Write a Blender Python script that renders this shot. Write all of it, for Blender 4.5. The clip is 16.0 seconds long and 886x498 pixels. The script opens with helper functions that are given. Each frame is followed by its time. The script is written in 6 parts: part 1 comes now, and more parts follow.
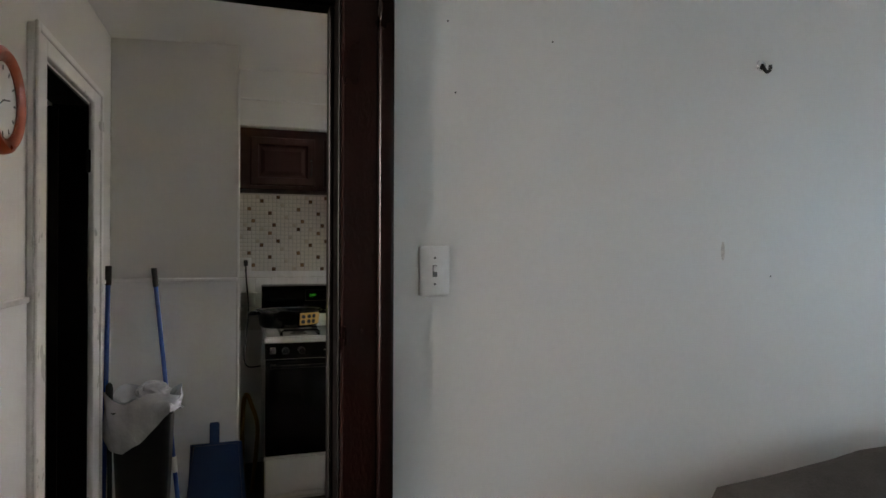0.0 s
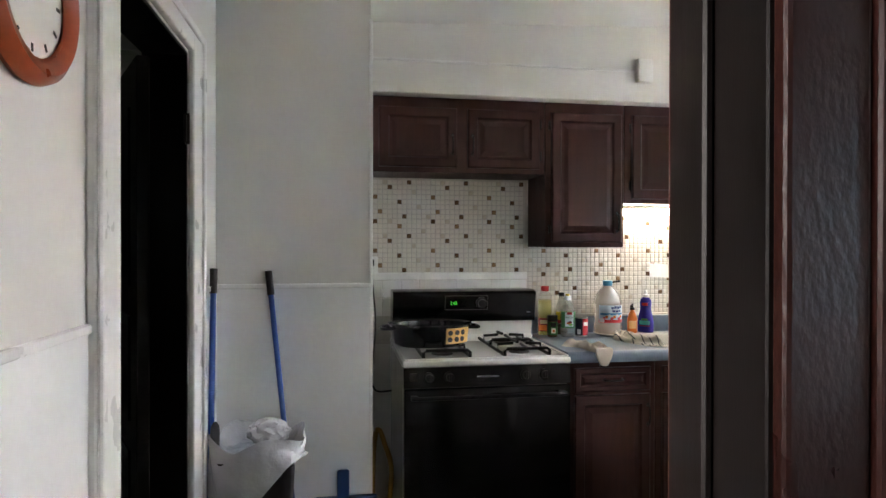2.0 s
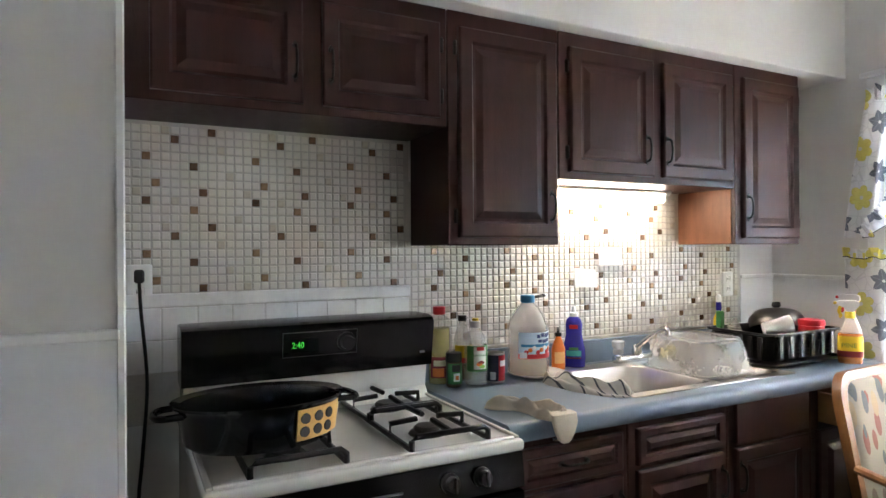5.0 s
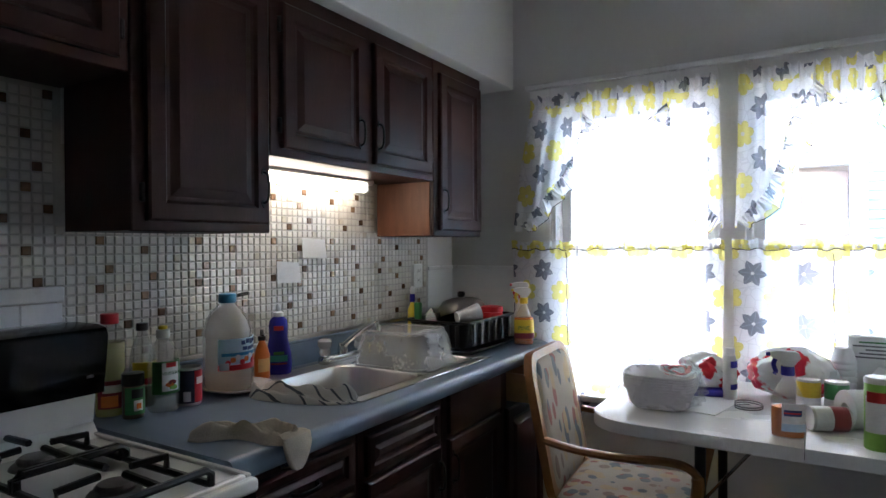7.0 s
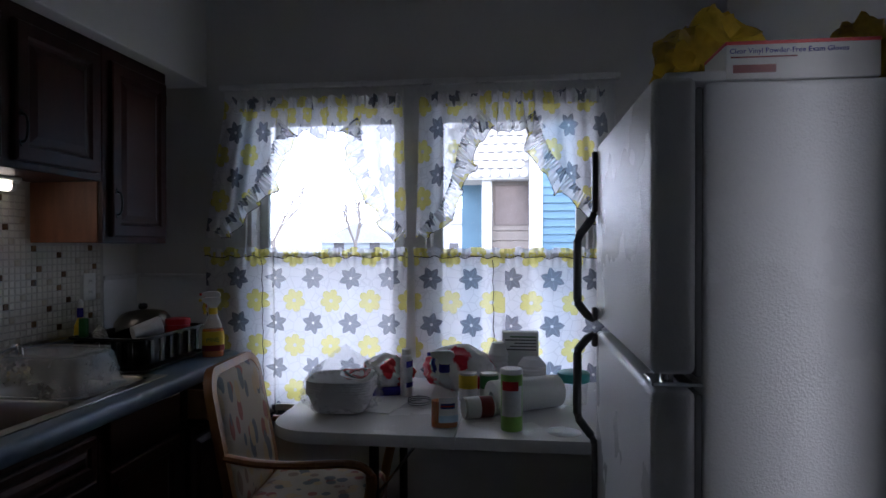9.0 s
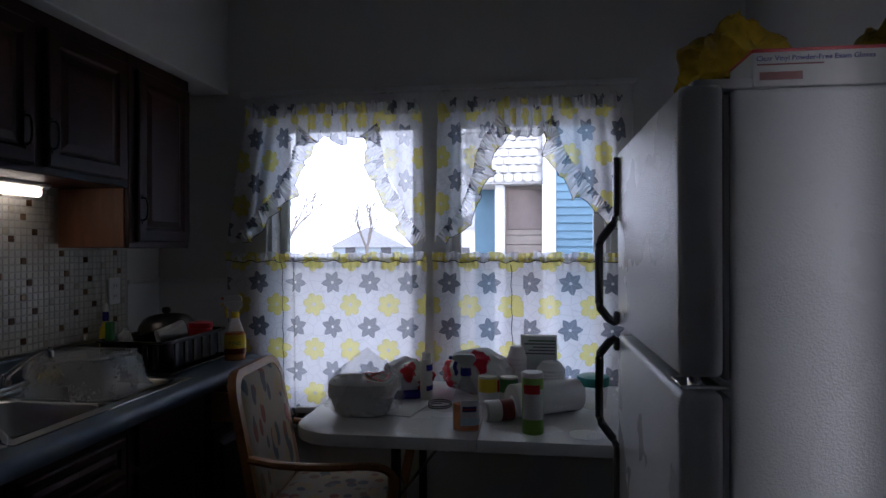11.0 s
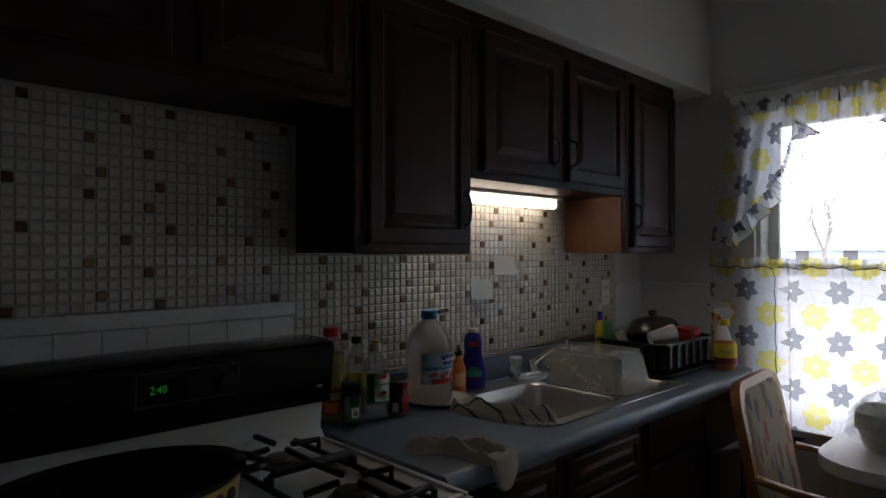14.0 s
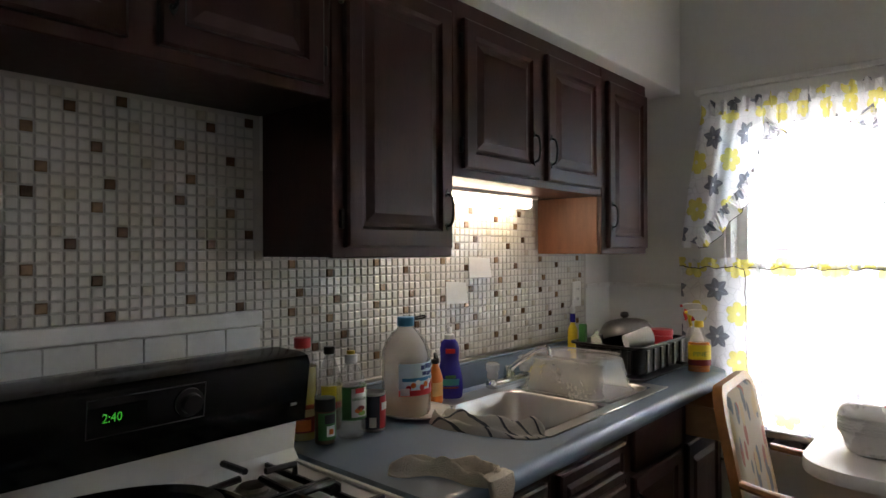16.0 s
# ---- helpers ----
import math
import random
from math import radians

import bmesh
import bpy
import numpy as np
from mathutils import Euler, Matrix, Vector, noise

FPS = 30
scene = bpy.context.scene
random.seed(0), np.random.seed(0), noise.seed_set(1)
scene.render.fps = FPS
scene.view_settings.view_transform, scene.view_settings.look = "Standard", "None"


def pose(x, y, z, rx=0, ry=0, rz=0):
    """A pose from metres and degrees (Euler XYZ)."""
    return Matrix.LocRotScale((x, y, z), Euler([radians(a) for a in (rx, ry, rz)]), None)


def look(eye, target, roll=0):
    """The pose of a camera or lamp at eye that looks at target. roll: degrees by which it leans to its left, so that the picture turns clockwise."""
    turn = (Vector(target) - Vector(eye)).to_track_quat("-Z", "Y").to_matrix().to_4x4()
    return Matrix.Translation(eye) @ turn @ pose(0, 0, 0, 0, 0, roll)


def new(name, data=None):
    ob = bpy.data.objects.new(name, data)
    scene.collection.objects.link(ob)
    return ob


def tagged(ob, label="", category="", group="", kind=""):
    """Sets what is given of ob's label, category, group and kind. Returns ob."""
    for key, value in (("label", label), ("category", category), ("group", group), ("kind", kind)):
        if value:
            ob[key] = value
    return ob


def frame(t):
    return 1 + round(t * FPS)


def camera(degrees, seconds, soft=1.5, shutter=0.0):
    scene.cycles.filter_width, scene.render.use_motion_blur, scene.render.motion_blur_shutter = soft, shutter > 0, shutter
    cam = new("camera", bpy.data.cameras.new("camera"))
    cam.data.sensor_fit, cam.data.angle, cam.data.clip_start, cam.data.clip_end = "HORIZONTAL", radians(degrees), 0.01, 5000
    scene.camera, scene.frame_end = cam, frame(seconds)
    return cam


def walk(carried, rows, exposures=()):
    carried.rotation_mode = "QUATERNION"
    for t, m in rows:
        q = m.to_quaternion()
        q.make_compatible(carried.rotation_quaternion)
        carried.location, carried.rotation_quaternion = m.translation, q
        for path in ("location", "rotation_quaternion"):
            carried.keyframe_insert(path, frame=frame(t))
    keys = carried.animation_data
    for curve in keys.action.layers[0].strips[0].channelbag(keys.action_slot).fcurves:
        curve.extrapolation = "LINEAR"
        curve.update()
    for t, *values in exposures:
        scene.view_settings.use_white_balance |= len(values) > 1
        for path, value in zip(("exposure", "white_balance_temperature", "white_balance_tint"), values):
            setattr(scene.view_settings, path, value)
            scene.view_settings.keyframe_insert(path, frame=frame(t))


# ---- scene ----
cam = camera(71.2, 16.0)
PATH = [
    (0, (0.217, -0.305, 1.439), (0.831, 1.599, 1.446), 0.2),
    (0.5, (0.178, -0.114, 1.441), (0.609, 1.839, 1.442), 0.2),
    (1, (0.094, 0.128, 1.434), (0.451, 2.096, 1.433), 0.4),
    (1.5, (0.058, 0.373, 1.436), (0.402, 2.343, 1.429), 0.2),
    (2, (0.063, 0.623, 1.447), (0.39, 2.596, 1.438), 0.1),
    (2.5, (0.024, 0.894, 1.438), (0.356, 2.866, 1.429), 0.1),
    (3, (0.054, 1.124, 1.411), (0.613, 3.044, 1.405), -0.1),
    (3.5, (0.101, 1.366, 1.412), (0.748, 3.259, 1.41), -0.2),
    (3.7, (0.12, 1.46, 1.411), (0.785, 3.346, 1.41), -0.2),
    (5.8, (0.225, 2.223, 1.438), (1.384, 3.853, 1.427), -0.3),
    (6, (0.231, 2.269, 1.436), (1.467, 3.841, 1.42), -0.2),
    (6.5, (0.235, 2.352, 1.416), (1.749, 3.66, 1.398), -0.1),
    (7, (0.238, 2.347, 1.404), (1.948, 3.383, 1.391), -0.3),
    (7.5, (0.254, 2.285, 1.412), (2.092, 3.074, 1.396), -0.2),
    (8, (0.275, 2.234, 1.429), (2.192, 2.805, 1.409), -0.1),
    (8.5, (0.294, 2.193, 1.435), (2.261, 2.556, 1.415), -0.0),
    (8.7, (0.3, 2.178, 1.436), (2.28, 2.46, 1.415), -0.0),
    (10.8, (0.277, 2.192, 1.436), (2.27, 2.365, 1.434), -0.1),
    (11, (0.272, 2.211, 1.437), (2.252, 2.487, 1.437), -0.1),
    (11.5, (0.263, 2.251, 1.437), (2.18, 2.822, 1.44), 0.0),
    (12, (0.251, 2.292, 1.434), (2.055, 3.154, 1.437), 0.1),
    (12.5, (0.232, 2.338, 1.421), (1.903, 3.437, 1.433), -0.1),
    (13, (0.201, 2.363, 1.418), (1.71, 3.675, 1.436), -0.1),
    (13.5, (0.179, 2.393, 1.43), (1.588, 3.813, 1.442), -0.0),
    (14, (0.17, 2.424, 1.446), (1.55, 3.871, 1.457), -0.0),
    (14.5, (0.163, 2.47, 1.473), (1.535, 3.925, 1.483), -0.1),
    (15, (0.165, 2.515, 1.478), (1.537, 3.971, 1.489), -0.1),
    (15.5, (0.179, 2.539, 1.473), (1.64, 3.904, 1.477), -0.1),
    (16, (0.191, 2.581, 1.459), (1.688, 3.907, 1.465), -0.2),
]
EXPOSURES = [(0, 3.1, 7500, 16), (0.5, 3.25, 7300, 16), (1.0, 3.65, 7000, 15), (1.5, 4.05, 6900, 15), (2.5, 4.5, 6600, 14), (3.7, 4.5, 6500, 15), (6.0, 4.1, 6300, 15), (7.0, 2.7, 5900, 14), (8.0, 1.1, 5800, 17), (8.7, 0.65, 5600, 18),
             (10.8, 0.15, 5650, 19), (12.0, -0.2, 5750, 20), (13.0, -0.2, 5850, 19), (13.5, 0.2, 5950, 17), (14.0, 1.0, 6300, 16), (14.5, 1.85, 6600, 16), (15.0, 2.45, 6850, 16), (16.0, 2.85, 6900, 16)]
walk(cam, [(t, look(eye, target, roll)) for t, eye, target, roll in PATH], EXPOSURES)

# ---- light ----
world = bpy.data.worlds.new("sky")
scene.world = world
world.use_nodes = True
wn = world.node_tree
bg = wn.nodes["Background"]
sky = wn.nodes.new("ShaderNodeTexSky")
sky.sky_type = 'NISHITA'
sky.sun_disc = False
sky.sun_elevation = math.radians(7)
sky.sun_rotation = math.radians(248.2)
cloud = wn.nodes.new("ShaderNodeMixRGB")
cloud.inputs[0].default_value = 0.85
cloud.inputs[2].default_value = (21.8, 22.5, 24.4, 1)
wn.links.new(sky.outputs[0], cloud.inputs[1])
wn.links.new(cloud.outputs[0], bg.inputs[0])
bg.inputs[1].default_value = 0.15
sun_data = bpy.data.lights.new("sun", 'SUN')
sun_data.energy = 1.7
sun_data.angle = math.radians(12)
sun_data.color = (1.0, 0.97, 0.93)
sun = new("sun", sun_data)
sun.matrix_world = look((-10, -4.0, 3.3), (0, 0, 2.0))

# ---- helpers ----
WM = {}
rng = random.Random(7)


def thing(name, loc, label, category, group="", rz=0.0):
    ob = new(name)
    ob.matrix_world = pose(loc[0], loc[1], loc[2], 0, 0, rz)
    WM[ob.name] = pose(loc[0], loc[1], loc[2], 0, 0, rz)
    return tagged(ob, label, category, group)


def smooth(me, deg=40):
    for p in me.polygons:
        p.use_smooth = True
    me.set_sharp_from_angle(angle=math.radians(deg))


def part(name, bm, material, parent=None, label="", local=False, kind="", sm=True):
    """Link a bmesh, in world places unless local, as one mesh under parent."""
    me = bpy.data.meshes.new(name)
    if parent is not None and not local:
        bm.transform(WM[parent.name].inverted())
    bm.to_mesh(me)
    bm.free()
    if sm:
        smooth(me)
    me.materials.append(material)
    ob = new(name, me)
    if parent is not None:
        ob.parent = parent
        WM[ob.name] = WM[parent.name]
    else:
        WM[ob.name] = Matrix.Identity(4)
    if label or kind:
        tagged(ob, label, "", "", kind)
    return ob


def solid(name, bm, material, label, category, group="", kind=""):
    """A thing that is one mesh, its origin at the middle of its base."""
    lo = Vector((min(v.co[i] for v in bm.verts) for i in range(3)))
    hi = Vector((max(v.co[i] for v in bm.verts) for i in range(3)))
    base = Vector(((lo.x + hi.x) / 2, (lo.y + hi.y) / 2, lo.z))
    bm.transform(Matrix.Translation(-base))
    ob = part(name, bm, material)
    ob.location = base
    WM[ob.name] = Matrix.Translation(base)
    return tagged(ob, label, category, group, kind)


def box(x0, y0, z0, x1, y1, z1, bev=0.003, seg=1):
    bm = bmesh.new()
    bmesh.ops.create_cube(bm, size=1.0)
    for v in bm.verts:
        v.co = Vector(((x0 + x1) / 2 + v.co.x * (x1 - x0), (y0 + y1) / 2 + v.co.y * (y1 - y0), (z0 + z1) / 2 + v.co.z * (z1 - z0)))
    if bev:
        bmesh.ops.bevel(bm, geom=list(bm.edges), offset=bev, segments=seg, affect='EDGES', profile=0.5)
    return bm


def merge(*bms):
    out = bms[0]
    for b in bms[1:]:
        me = bpy.data.meshes.new("tmp")
        b.to_mesh(me)
        b.free()
        out.from_mesh(me)
        bpy.data.meshes.remove(me)
    return out


def moved(bm, m):
    bm.transform(m)
    return bm


def lathe(profile, n=24, sx=1.0, sy=1.0, at=(0, 0, 0)):
    """Turn a profile of (radius, height) round z."""
    bm = bmesh.new()
    rings = []
    for r, z in profile:
        if r < 1e-5:
            rings.append([bm.verts.new((at[0], at[1], at[2] + z))])
        else:
            rings.append([bm.verts.new((at[0] + sx * r * math.cos(2 * math.pi * k / n), at[1] + sy * r * math.sin(2 * math.pi * k / n), at[2] + z)) for k in range(n)])
    for a, b in zip(rings, rings[1:]):
        for k in range(n):
            l = (k + 1) % n
            if len(a) == 1 and len(b) > 1:
                bm.faces.new((a[0], b[k], b[l]))
            elif len(b) == 1 and len(a) > 1:
                bm.faces.new((a[k], a[l], b[0]))
            elif len(a) > 1:
                bm.faces.new((a[k], a[l], b[l], b[k]))
    bmesh.ops.recalc_face_normals(bm, faces=list(bm.faces))
    return bm


def tube(points, r, n=8, flat=1.0):
    """A round bar along points; r a number or one per point."""
    pts = [Vector(p) for p in points]
    bm = bmesh.new()
    rings = []
    up = Vector((0, 0, 1))
    for i, p in enumerate(pts):
        d = (pts[min(i + 1, len(pts) - 1)] - pts[max(i - 1, 0)]).normalized()
        ref = up if abs(d.z) < 0.9 else Vector((1, 0, 0))
        a = d.cross(ref).normalized()
        b = d.cross(a).normalized()
        rr = r[i] if isinstance(r, (list, tuple)) else r
        rings.append([bm.verts.new(p + rr * (math.cos(2 * math.pi * k / n) * a + flat * math.sin(2 * math.pi * k / n) * b)) for k in range(n)])
    for a, b in zip(rings, rings[1:]):
        for k in range(n):
            bm.faces.new((a[k], a[(k + 1) % n], b[(k + 1) % n], b[k]))
    bm.faces.new(rings[0])
    bm.faces.new(rings[-1])
    bmesh.ops.recalc_face_normals(bm, faces=list(bm.faces))
    return bm


def curve(points, n=6):
    """Points of a smooth line through the given ones."""
    p = [Vector(q) for q in points]
    out = []
    for i in range(len(p) - 1):
        a, b, c, d = p[max(i - 1, 0)], p[i], p[i + 1], p[min(i + 2, len(p) - 1)]
        for k in range(n):
            t = k / n
            out.append(0.5 * (2 * b + (c - a) * t + (2 * a - 5 * b + 4 * c - d) * t * t + (3 * b - a - 3 * c + d) * t ** 3))
    out.append(p[-1])
    return out


def prism(outline, z0, z1, bev=0.0):
    """An upright block over an outline of (x, y)."""
    bm = bmesh.new()
    f = bm.faces.new([bm.verts.new((x, y, z0)) for x, y in outline])
    r = bmesh.ops.extrude_face_region(bm, geom=[f])
    for v in r["geom"]:
        if isinstance(v, bmesh.types.BMVert):
            v.co.z = z1
    bmesh.ops.recalc_face_normals(bm, faces=list(bm.faces))
    if bev:
        es = [e for e in bm.edges if abs(e.verts[0].co.z - e.verts[1].co.z) < 1e-6]
        bmesh.ops.bevel(bm, geom=es, offset=bev, segments=2, affect='EDGES', profile=0.5)
    return bm


def rounded(x0, y0, x1, y1, r, n=5):
    out = []
    for cx, cy, a in ((x1 - r, y1 - r, 0), (x0 + r, y1 - r, 90), (x0 + r, y0 + r, 180), (x1 - r, y0 + r, 270)):
        for k in range(n + 1):
            t = math.radians(a + 90 * k / n)
            out.append((cx + r * math.cos(t), cy + r * math.sin(t)))
    return out


def loft(rings, cap0=True, cap1=True):
    bm = bmesh.new()
    vr = [[bm.verts.new(p) for p in r] for r in rings]
    n = len(vr[0])
    for a, b in zip(vr, vr[1:]):
        for k in range(n):
            bm.faces.new((a[k], a[(k + 1) % n], b[(k + 1) % n], b[k]))
    if cap0:
        bm.faces.new(vr[0])
    if cap1:
        bm.faces.new(vr[-1])
    bmesh.ops.recalc_face_normals(bm, faces=list(bm.faces))
    return bm


def lettering(words, size, m, depth=0.0004):
    """Letters in the built-in font as a mesh, in the x, y plane of m."""
    cu = bpy.data.curves.new("words", 'FONT')
    cu.body = words
    cu.size = size
    cu.extrude = depth
    cu.resolution_u = 2
    ob = bpy.data.objects.new("words", cu)
    me = bpy.data.meshes.new_from_object(ob)
    bm = bmesh.new()
    bm.from_mesh(me)
    bpy.data.objects.remove(ob)
    bpy.data.meshes.remove(me)
    bm.transform(m)
    return bm


# ---- materials ----
def mat(name, color, rough=0.5, metal=0.0, vary=0.12, scale=6.0, fine=90.0, bump=0.05, coat=0.0, alpha=1.0, trans=0.0, stretch=(1, 1, 1), dark=None, rvar=0.1, ior=1.45, wide=0.0, sharp=False):
    """Colour that varies broadly and finely, with uneven gloss and fine relief."""
    m = bpy.data.materials.new(name)
    m.use_nodes = True
    nt = m.node_tree
    b = nt.nodes["Principled BSDF"]
    b.inputs["Roughness"].default_value = rough
    b.inputs["Metallic"].default_value = metal
    b.inputs["IOR"].default_value = ior
    b.inputs["Coat Weight"].default_value = coat
    b.inputs["Coat Roughness"].default_value = 0.12
    b.inputs["Transmission Weight"].default_value = trans
    b.inputs["Alpha"].default_value = alpha
    tc = nt.nodes.new("ShaderNodeTexCoord")
    mp = nt.nodes.new("ShaderNodeMapping")
    mp.inputs["Scale"].default_value = stretch
    nt.links.new(tc.outputs["Object"], mp.inputs[0])
    n1 = nt.nodes.new("ShaderNodeTexNoise")
    n1.inputs["Scale"].default_value = scale
    n1.inputs["Detail"].default_value = 5
    n2 = nt.nodes.new("ShaderNodeTexNoise")
    n2.inputs["Scale"].default_value = fine
    n2.inputs["Detail"].default_value = 3
    nt.links.new(mp.outputs[0], n1.inputs["Vector"])
    nt.links.new(mp.outputs[0], n2.inputs["Vector"])
    mx = nt.nodes.new("ShaderNodeMixRGB")
    d = dark or tuple(c * (1 - 2.2 * vary) for c in color)
    mx.inputs[1].default_value = (*d, 1)
    mx.inputs[2].default_value = (*color, 1)
    ramp = nt.nodes.new("ShaderNodeMapRange")
    ramp.inputs["From Min"].default_value = 0.49 if sharp else 0.3
    ramp.inputs["From Max"].default_value = 0.51 if sharp else 0.62
    add = nt.nodes.new("ShaderNodeMath")
    add.operation = 'MULTIPLY_ADD'
    add.inputs[1].default_value = 0.35
    nt.links.new(n2.outputs[0], add.inputs[0])
    sc = nt.nodes.new("ShaderNodeMath")
    sc.operation = 'MULTIPLY'
    sc.inputs[1].default_value = 0.65
    nt.links.new(n1.outputs[0], sc.inputs[0])
    nt.links.new(sc.outputs[0], add.inputs[2])
    nt.links.new(add.outputs[0], ramp.inputs["Value"])
    nt.links.new(ramp.outputs[0], mx.inputs[0])
    nt.links.new(mx.outputs[0], b.inputs["Base Color"])
    rr = nt.nodes.new("ShaderNodeMapRange")
    rr.inputs["To Min"].default_value = max(0.02, rough - rvar)
    rr.inputs["To Max"].default_value = min(1.0, rough + rvar)
    nt.links.new(n1.outputs[0], rr.inputs["Value"])
    nt.links.new(rr.outputs[0], b.inputs["Roughness"])
    if bump:
        bp = nt.nodes.new("ShaderNodeBump")
        bp.inputs["Strength"].default_value = bump
        bp.inputs["Distance"].default_value = 0.01
        if wide:
            ad2 = nt.nodes.new("ShaderNodeMath")
            ad2.operation = 'MULTIPLY_ADD'
            ad2.inputs[1].default_value = wide
            nt.links.new(n1.outputs[0], ad2.inputs[0])
            nt.links.new(n2.outputs[0], ad2.inputs[2])
            nt.links.new(ad2.outputs[0], bp.inputs["Height"])
        else:
            nt.links.new(n2.outputs[0], bp.inputs["Height"])
        nt.links.new(bp.outputs[0], b.inputs["Normal"])
    return m


def glow(name, color, strength):
    m = bpy.data.materials.new(name)
    m.use_nodes = True
    b = m.node_tree.nodes["Principled BSDF"]
    b.inputs["Base Color"].default_value = (*color, 1)
    b.inputs["Emission Color"].default_value = (*color, 1)
    b.inputs["Emission Strength"].default_value = strength
    return m


def glass(name, color, rough=0.03, ior=1.45, alpha=1.0):
    m = bpy.data.materials.new(name)
    m.use_nodes = True
    b = m.node_tree.nodes["Principled BSDF"]
    b.inputs["Base Color"].default_value = (*color, 1)
    b.inputs["Transmission Weight"].default_value = 1.0
    b.inputs["Roughness"].default_value = rough
    b.inputs["IOR"].default_value = ior
    b.inputs["Alpha"].default_value = alpha
    return m


PLASTER = mat("plaster_paint", (0.71, 0.70, 0.675), 0.42, vary=0.025, scale=2.5, fine=60, bump=0.06, rvar=0.12, wide=2.0)
CEIL = mat("ceiling_paint", (0.70, 0.695, 0.68), 0.7, vary=0.02, scale=2, fine=80, bump=0.05)
PANEL = mat("white_wall_panel", (0.80, 0.81, 0.81), 0.42, vary=0.03, scale=2.5, fine=50, bump=0.03)
TRIMW = mat("white_gloss_trim", (0.80, 0.80, 0.79), 0.3, vary=0.05, scale=9, fine=70, bump=0.04)
WOODD = mat("dark_stained_wood", (0.0105, 0.0028, 0.0020), 0.3, vary=0.25, scale=3, fine=45, bump=0.12, stretch=(3, 3, 1.5), coat=0.05, ior=1.25)
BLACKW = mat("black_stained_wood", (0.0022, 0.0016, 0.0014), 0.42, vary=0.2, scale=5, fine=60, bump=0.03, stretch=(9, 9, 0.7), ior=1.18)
CAB = mat("brown_painted_oak", (0.046, 0.0155, 0.0122), 0.42, vary=0.16, scale=6, fine=55, bump=0.10, stretch=(7, 7, 0.8), ior=1.3)
CABIN = mat("bare_oak_side", (0.22, 0.085, 0.04), 0.5, vary=0.15, scale=5, fine=60, bump=0.05, stretch=(1, 8, 0.9))
PALEWOOD = mat("pale_drawer_wood", (0.42, 0.24, 0.12), 0.5, vary=0.12, scale=5, fine=60, bump=0.05, stretch=(1, 6, 6))
COUNTER = mat("blue_laminate", (0.17, 0.225, 0.30), 0.33, vary=0.07, scale=14, fine=220, bump=0.02)
ENAMEL = mat("white_enamel", (0.78, 0.775, 0.74), 0.16, vary=0.03, scale=6, fine=40, bump=0.01, coat=0.4, rvar=0.05)
BLACKG = mat("black_glass", (0.004, 0.004, 0.0045), 0.16, vary=0.1, scale=7, fine=50, bump=0.005, rvar=0.05, ior=1.28)
BLACKP = mat("black_plastic", (0.008, 0.008, 0.009), 0.38, vary=0.15, scale=9, fine=120, bump=0.03)
IRON = mat("black_cast_iron", (0.010, 0.010, 0.010), 0.45, vary=0.2, scale=20, fine=160, bump=0.15)
ALU = mat("burner_aluminium", (0.16, 0.15, 0.14), 0.5, 0.7, vary=0.2, scale=30, fine=160, bump=0.1)
STEEL = mat("brushed_steel", (0.56, 0.54, 0.51), 0.30, 1.0, vary=0.03, scale=7, fine=160, bump=0.015, rvar=0.05, stretch=(1, 9, 1))
CHROME = mat("chrome", (0.72, 0.72, 0.72), 0.12, 1.0, vary=0.05, scale=12, fine=90, bump=0.0, rvar=0.06)
PEWTER = mat("dark_pewter", (0.035, 0.032, 0.03), 0.42, 0.8, vary=0.2, scale=30, fine=150, bump=0.1)
FRIDGE = mat("textured_fridge_enamel", (0.82, 0.83, 0.84), 0.28, vary=0.03, scale=4, fine=230, bump=0.22, rvar=0.08)
GASKET = mat("grey_gasket", (0.16, 0.165, 0.17), 0.6, vary=0.08)
TILEW = mat("white_glass_tile", (0.72, 0.69, 0.635), 0.12, vary=0.06, scale=9, fine=40, bump=0.02, coat=0.3, rvar=0.05)
TILEB = mat("brown_glass_tile", (0.17, 0.10, 0.06), 0.12, vary=0.25, scale=30, fine=60, bump=0.02, coat=0.3)
TILED = mat("tan_glass_tile", (0.31, 0.20, 0.12), 0.12, vary=0.2, scale=30, fine=60, bump=0.02, coat=0.3)
TILEC = mat("beige_glass_tile", (0.60, 0.55, 0.46), 0.12, vary=0.1, scale=30, fine=60, bump=0.02, coat=0.3)
GROUT = mat("grey_grout", (0.54, 0.52, 0.48), 0.8, vary=0.08, scale=20, fine=150, bump=0.1)
GASKETD = mat("faint_grey_print", (0.08, 0.08, 0.08), 0.5)
FLOOR = mat("dark_vinyl_floor", (0.085, 0.065, 0.05), 0.4, vary=0.25, scale=5, fine=60, bump=0.03)
BLUEP = mat("blue_plastic", (0.012, 0.05, 0.17), 0.35, vary=0.12)
BLUEH = mat("blue_painted_pole", (0.02, 0.08, 0.34), 0.3, vary=0.12, stretch=(1, 1, 0.3))
BAG = mat("white_bin_liner", (0.72, 0.74, 0.78), 0.22, vary=0.06, scale=14, fine=40, bump=0.5, alpha=0.7)
CLOCKW = mat("orange_stained_wood", (0.40, 0.075, 0.025), 0.3, vary=0.15, scale=10, fine=60, bump=0.03, coat=0.3)
PAPER = mat("white_paper", (0.78, 0.78, 0.76), 0.7, vary=0.03, bump=0.03)
LAMINATE = mat("white_laminate", (0.80, 0.80, 0.80), 0.25, vary=0.03, scale=5, bump=0.01)
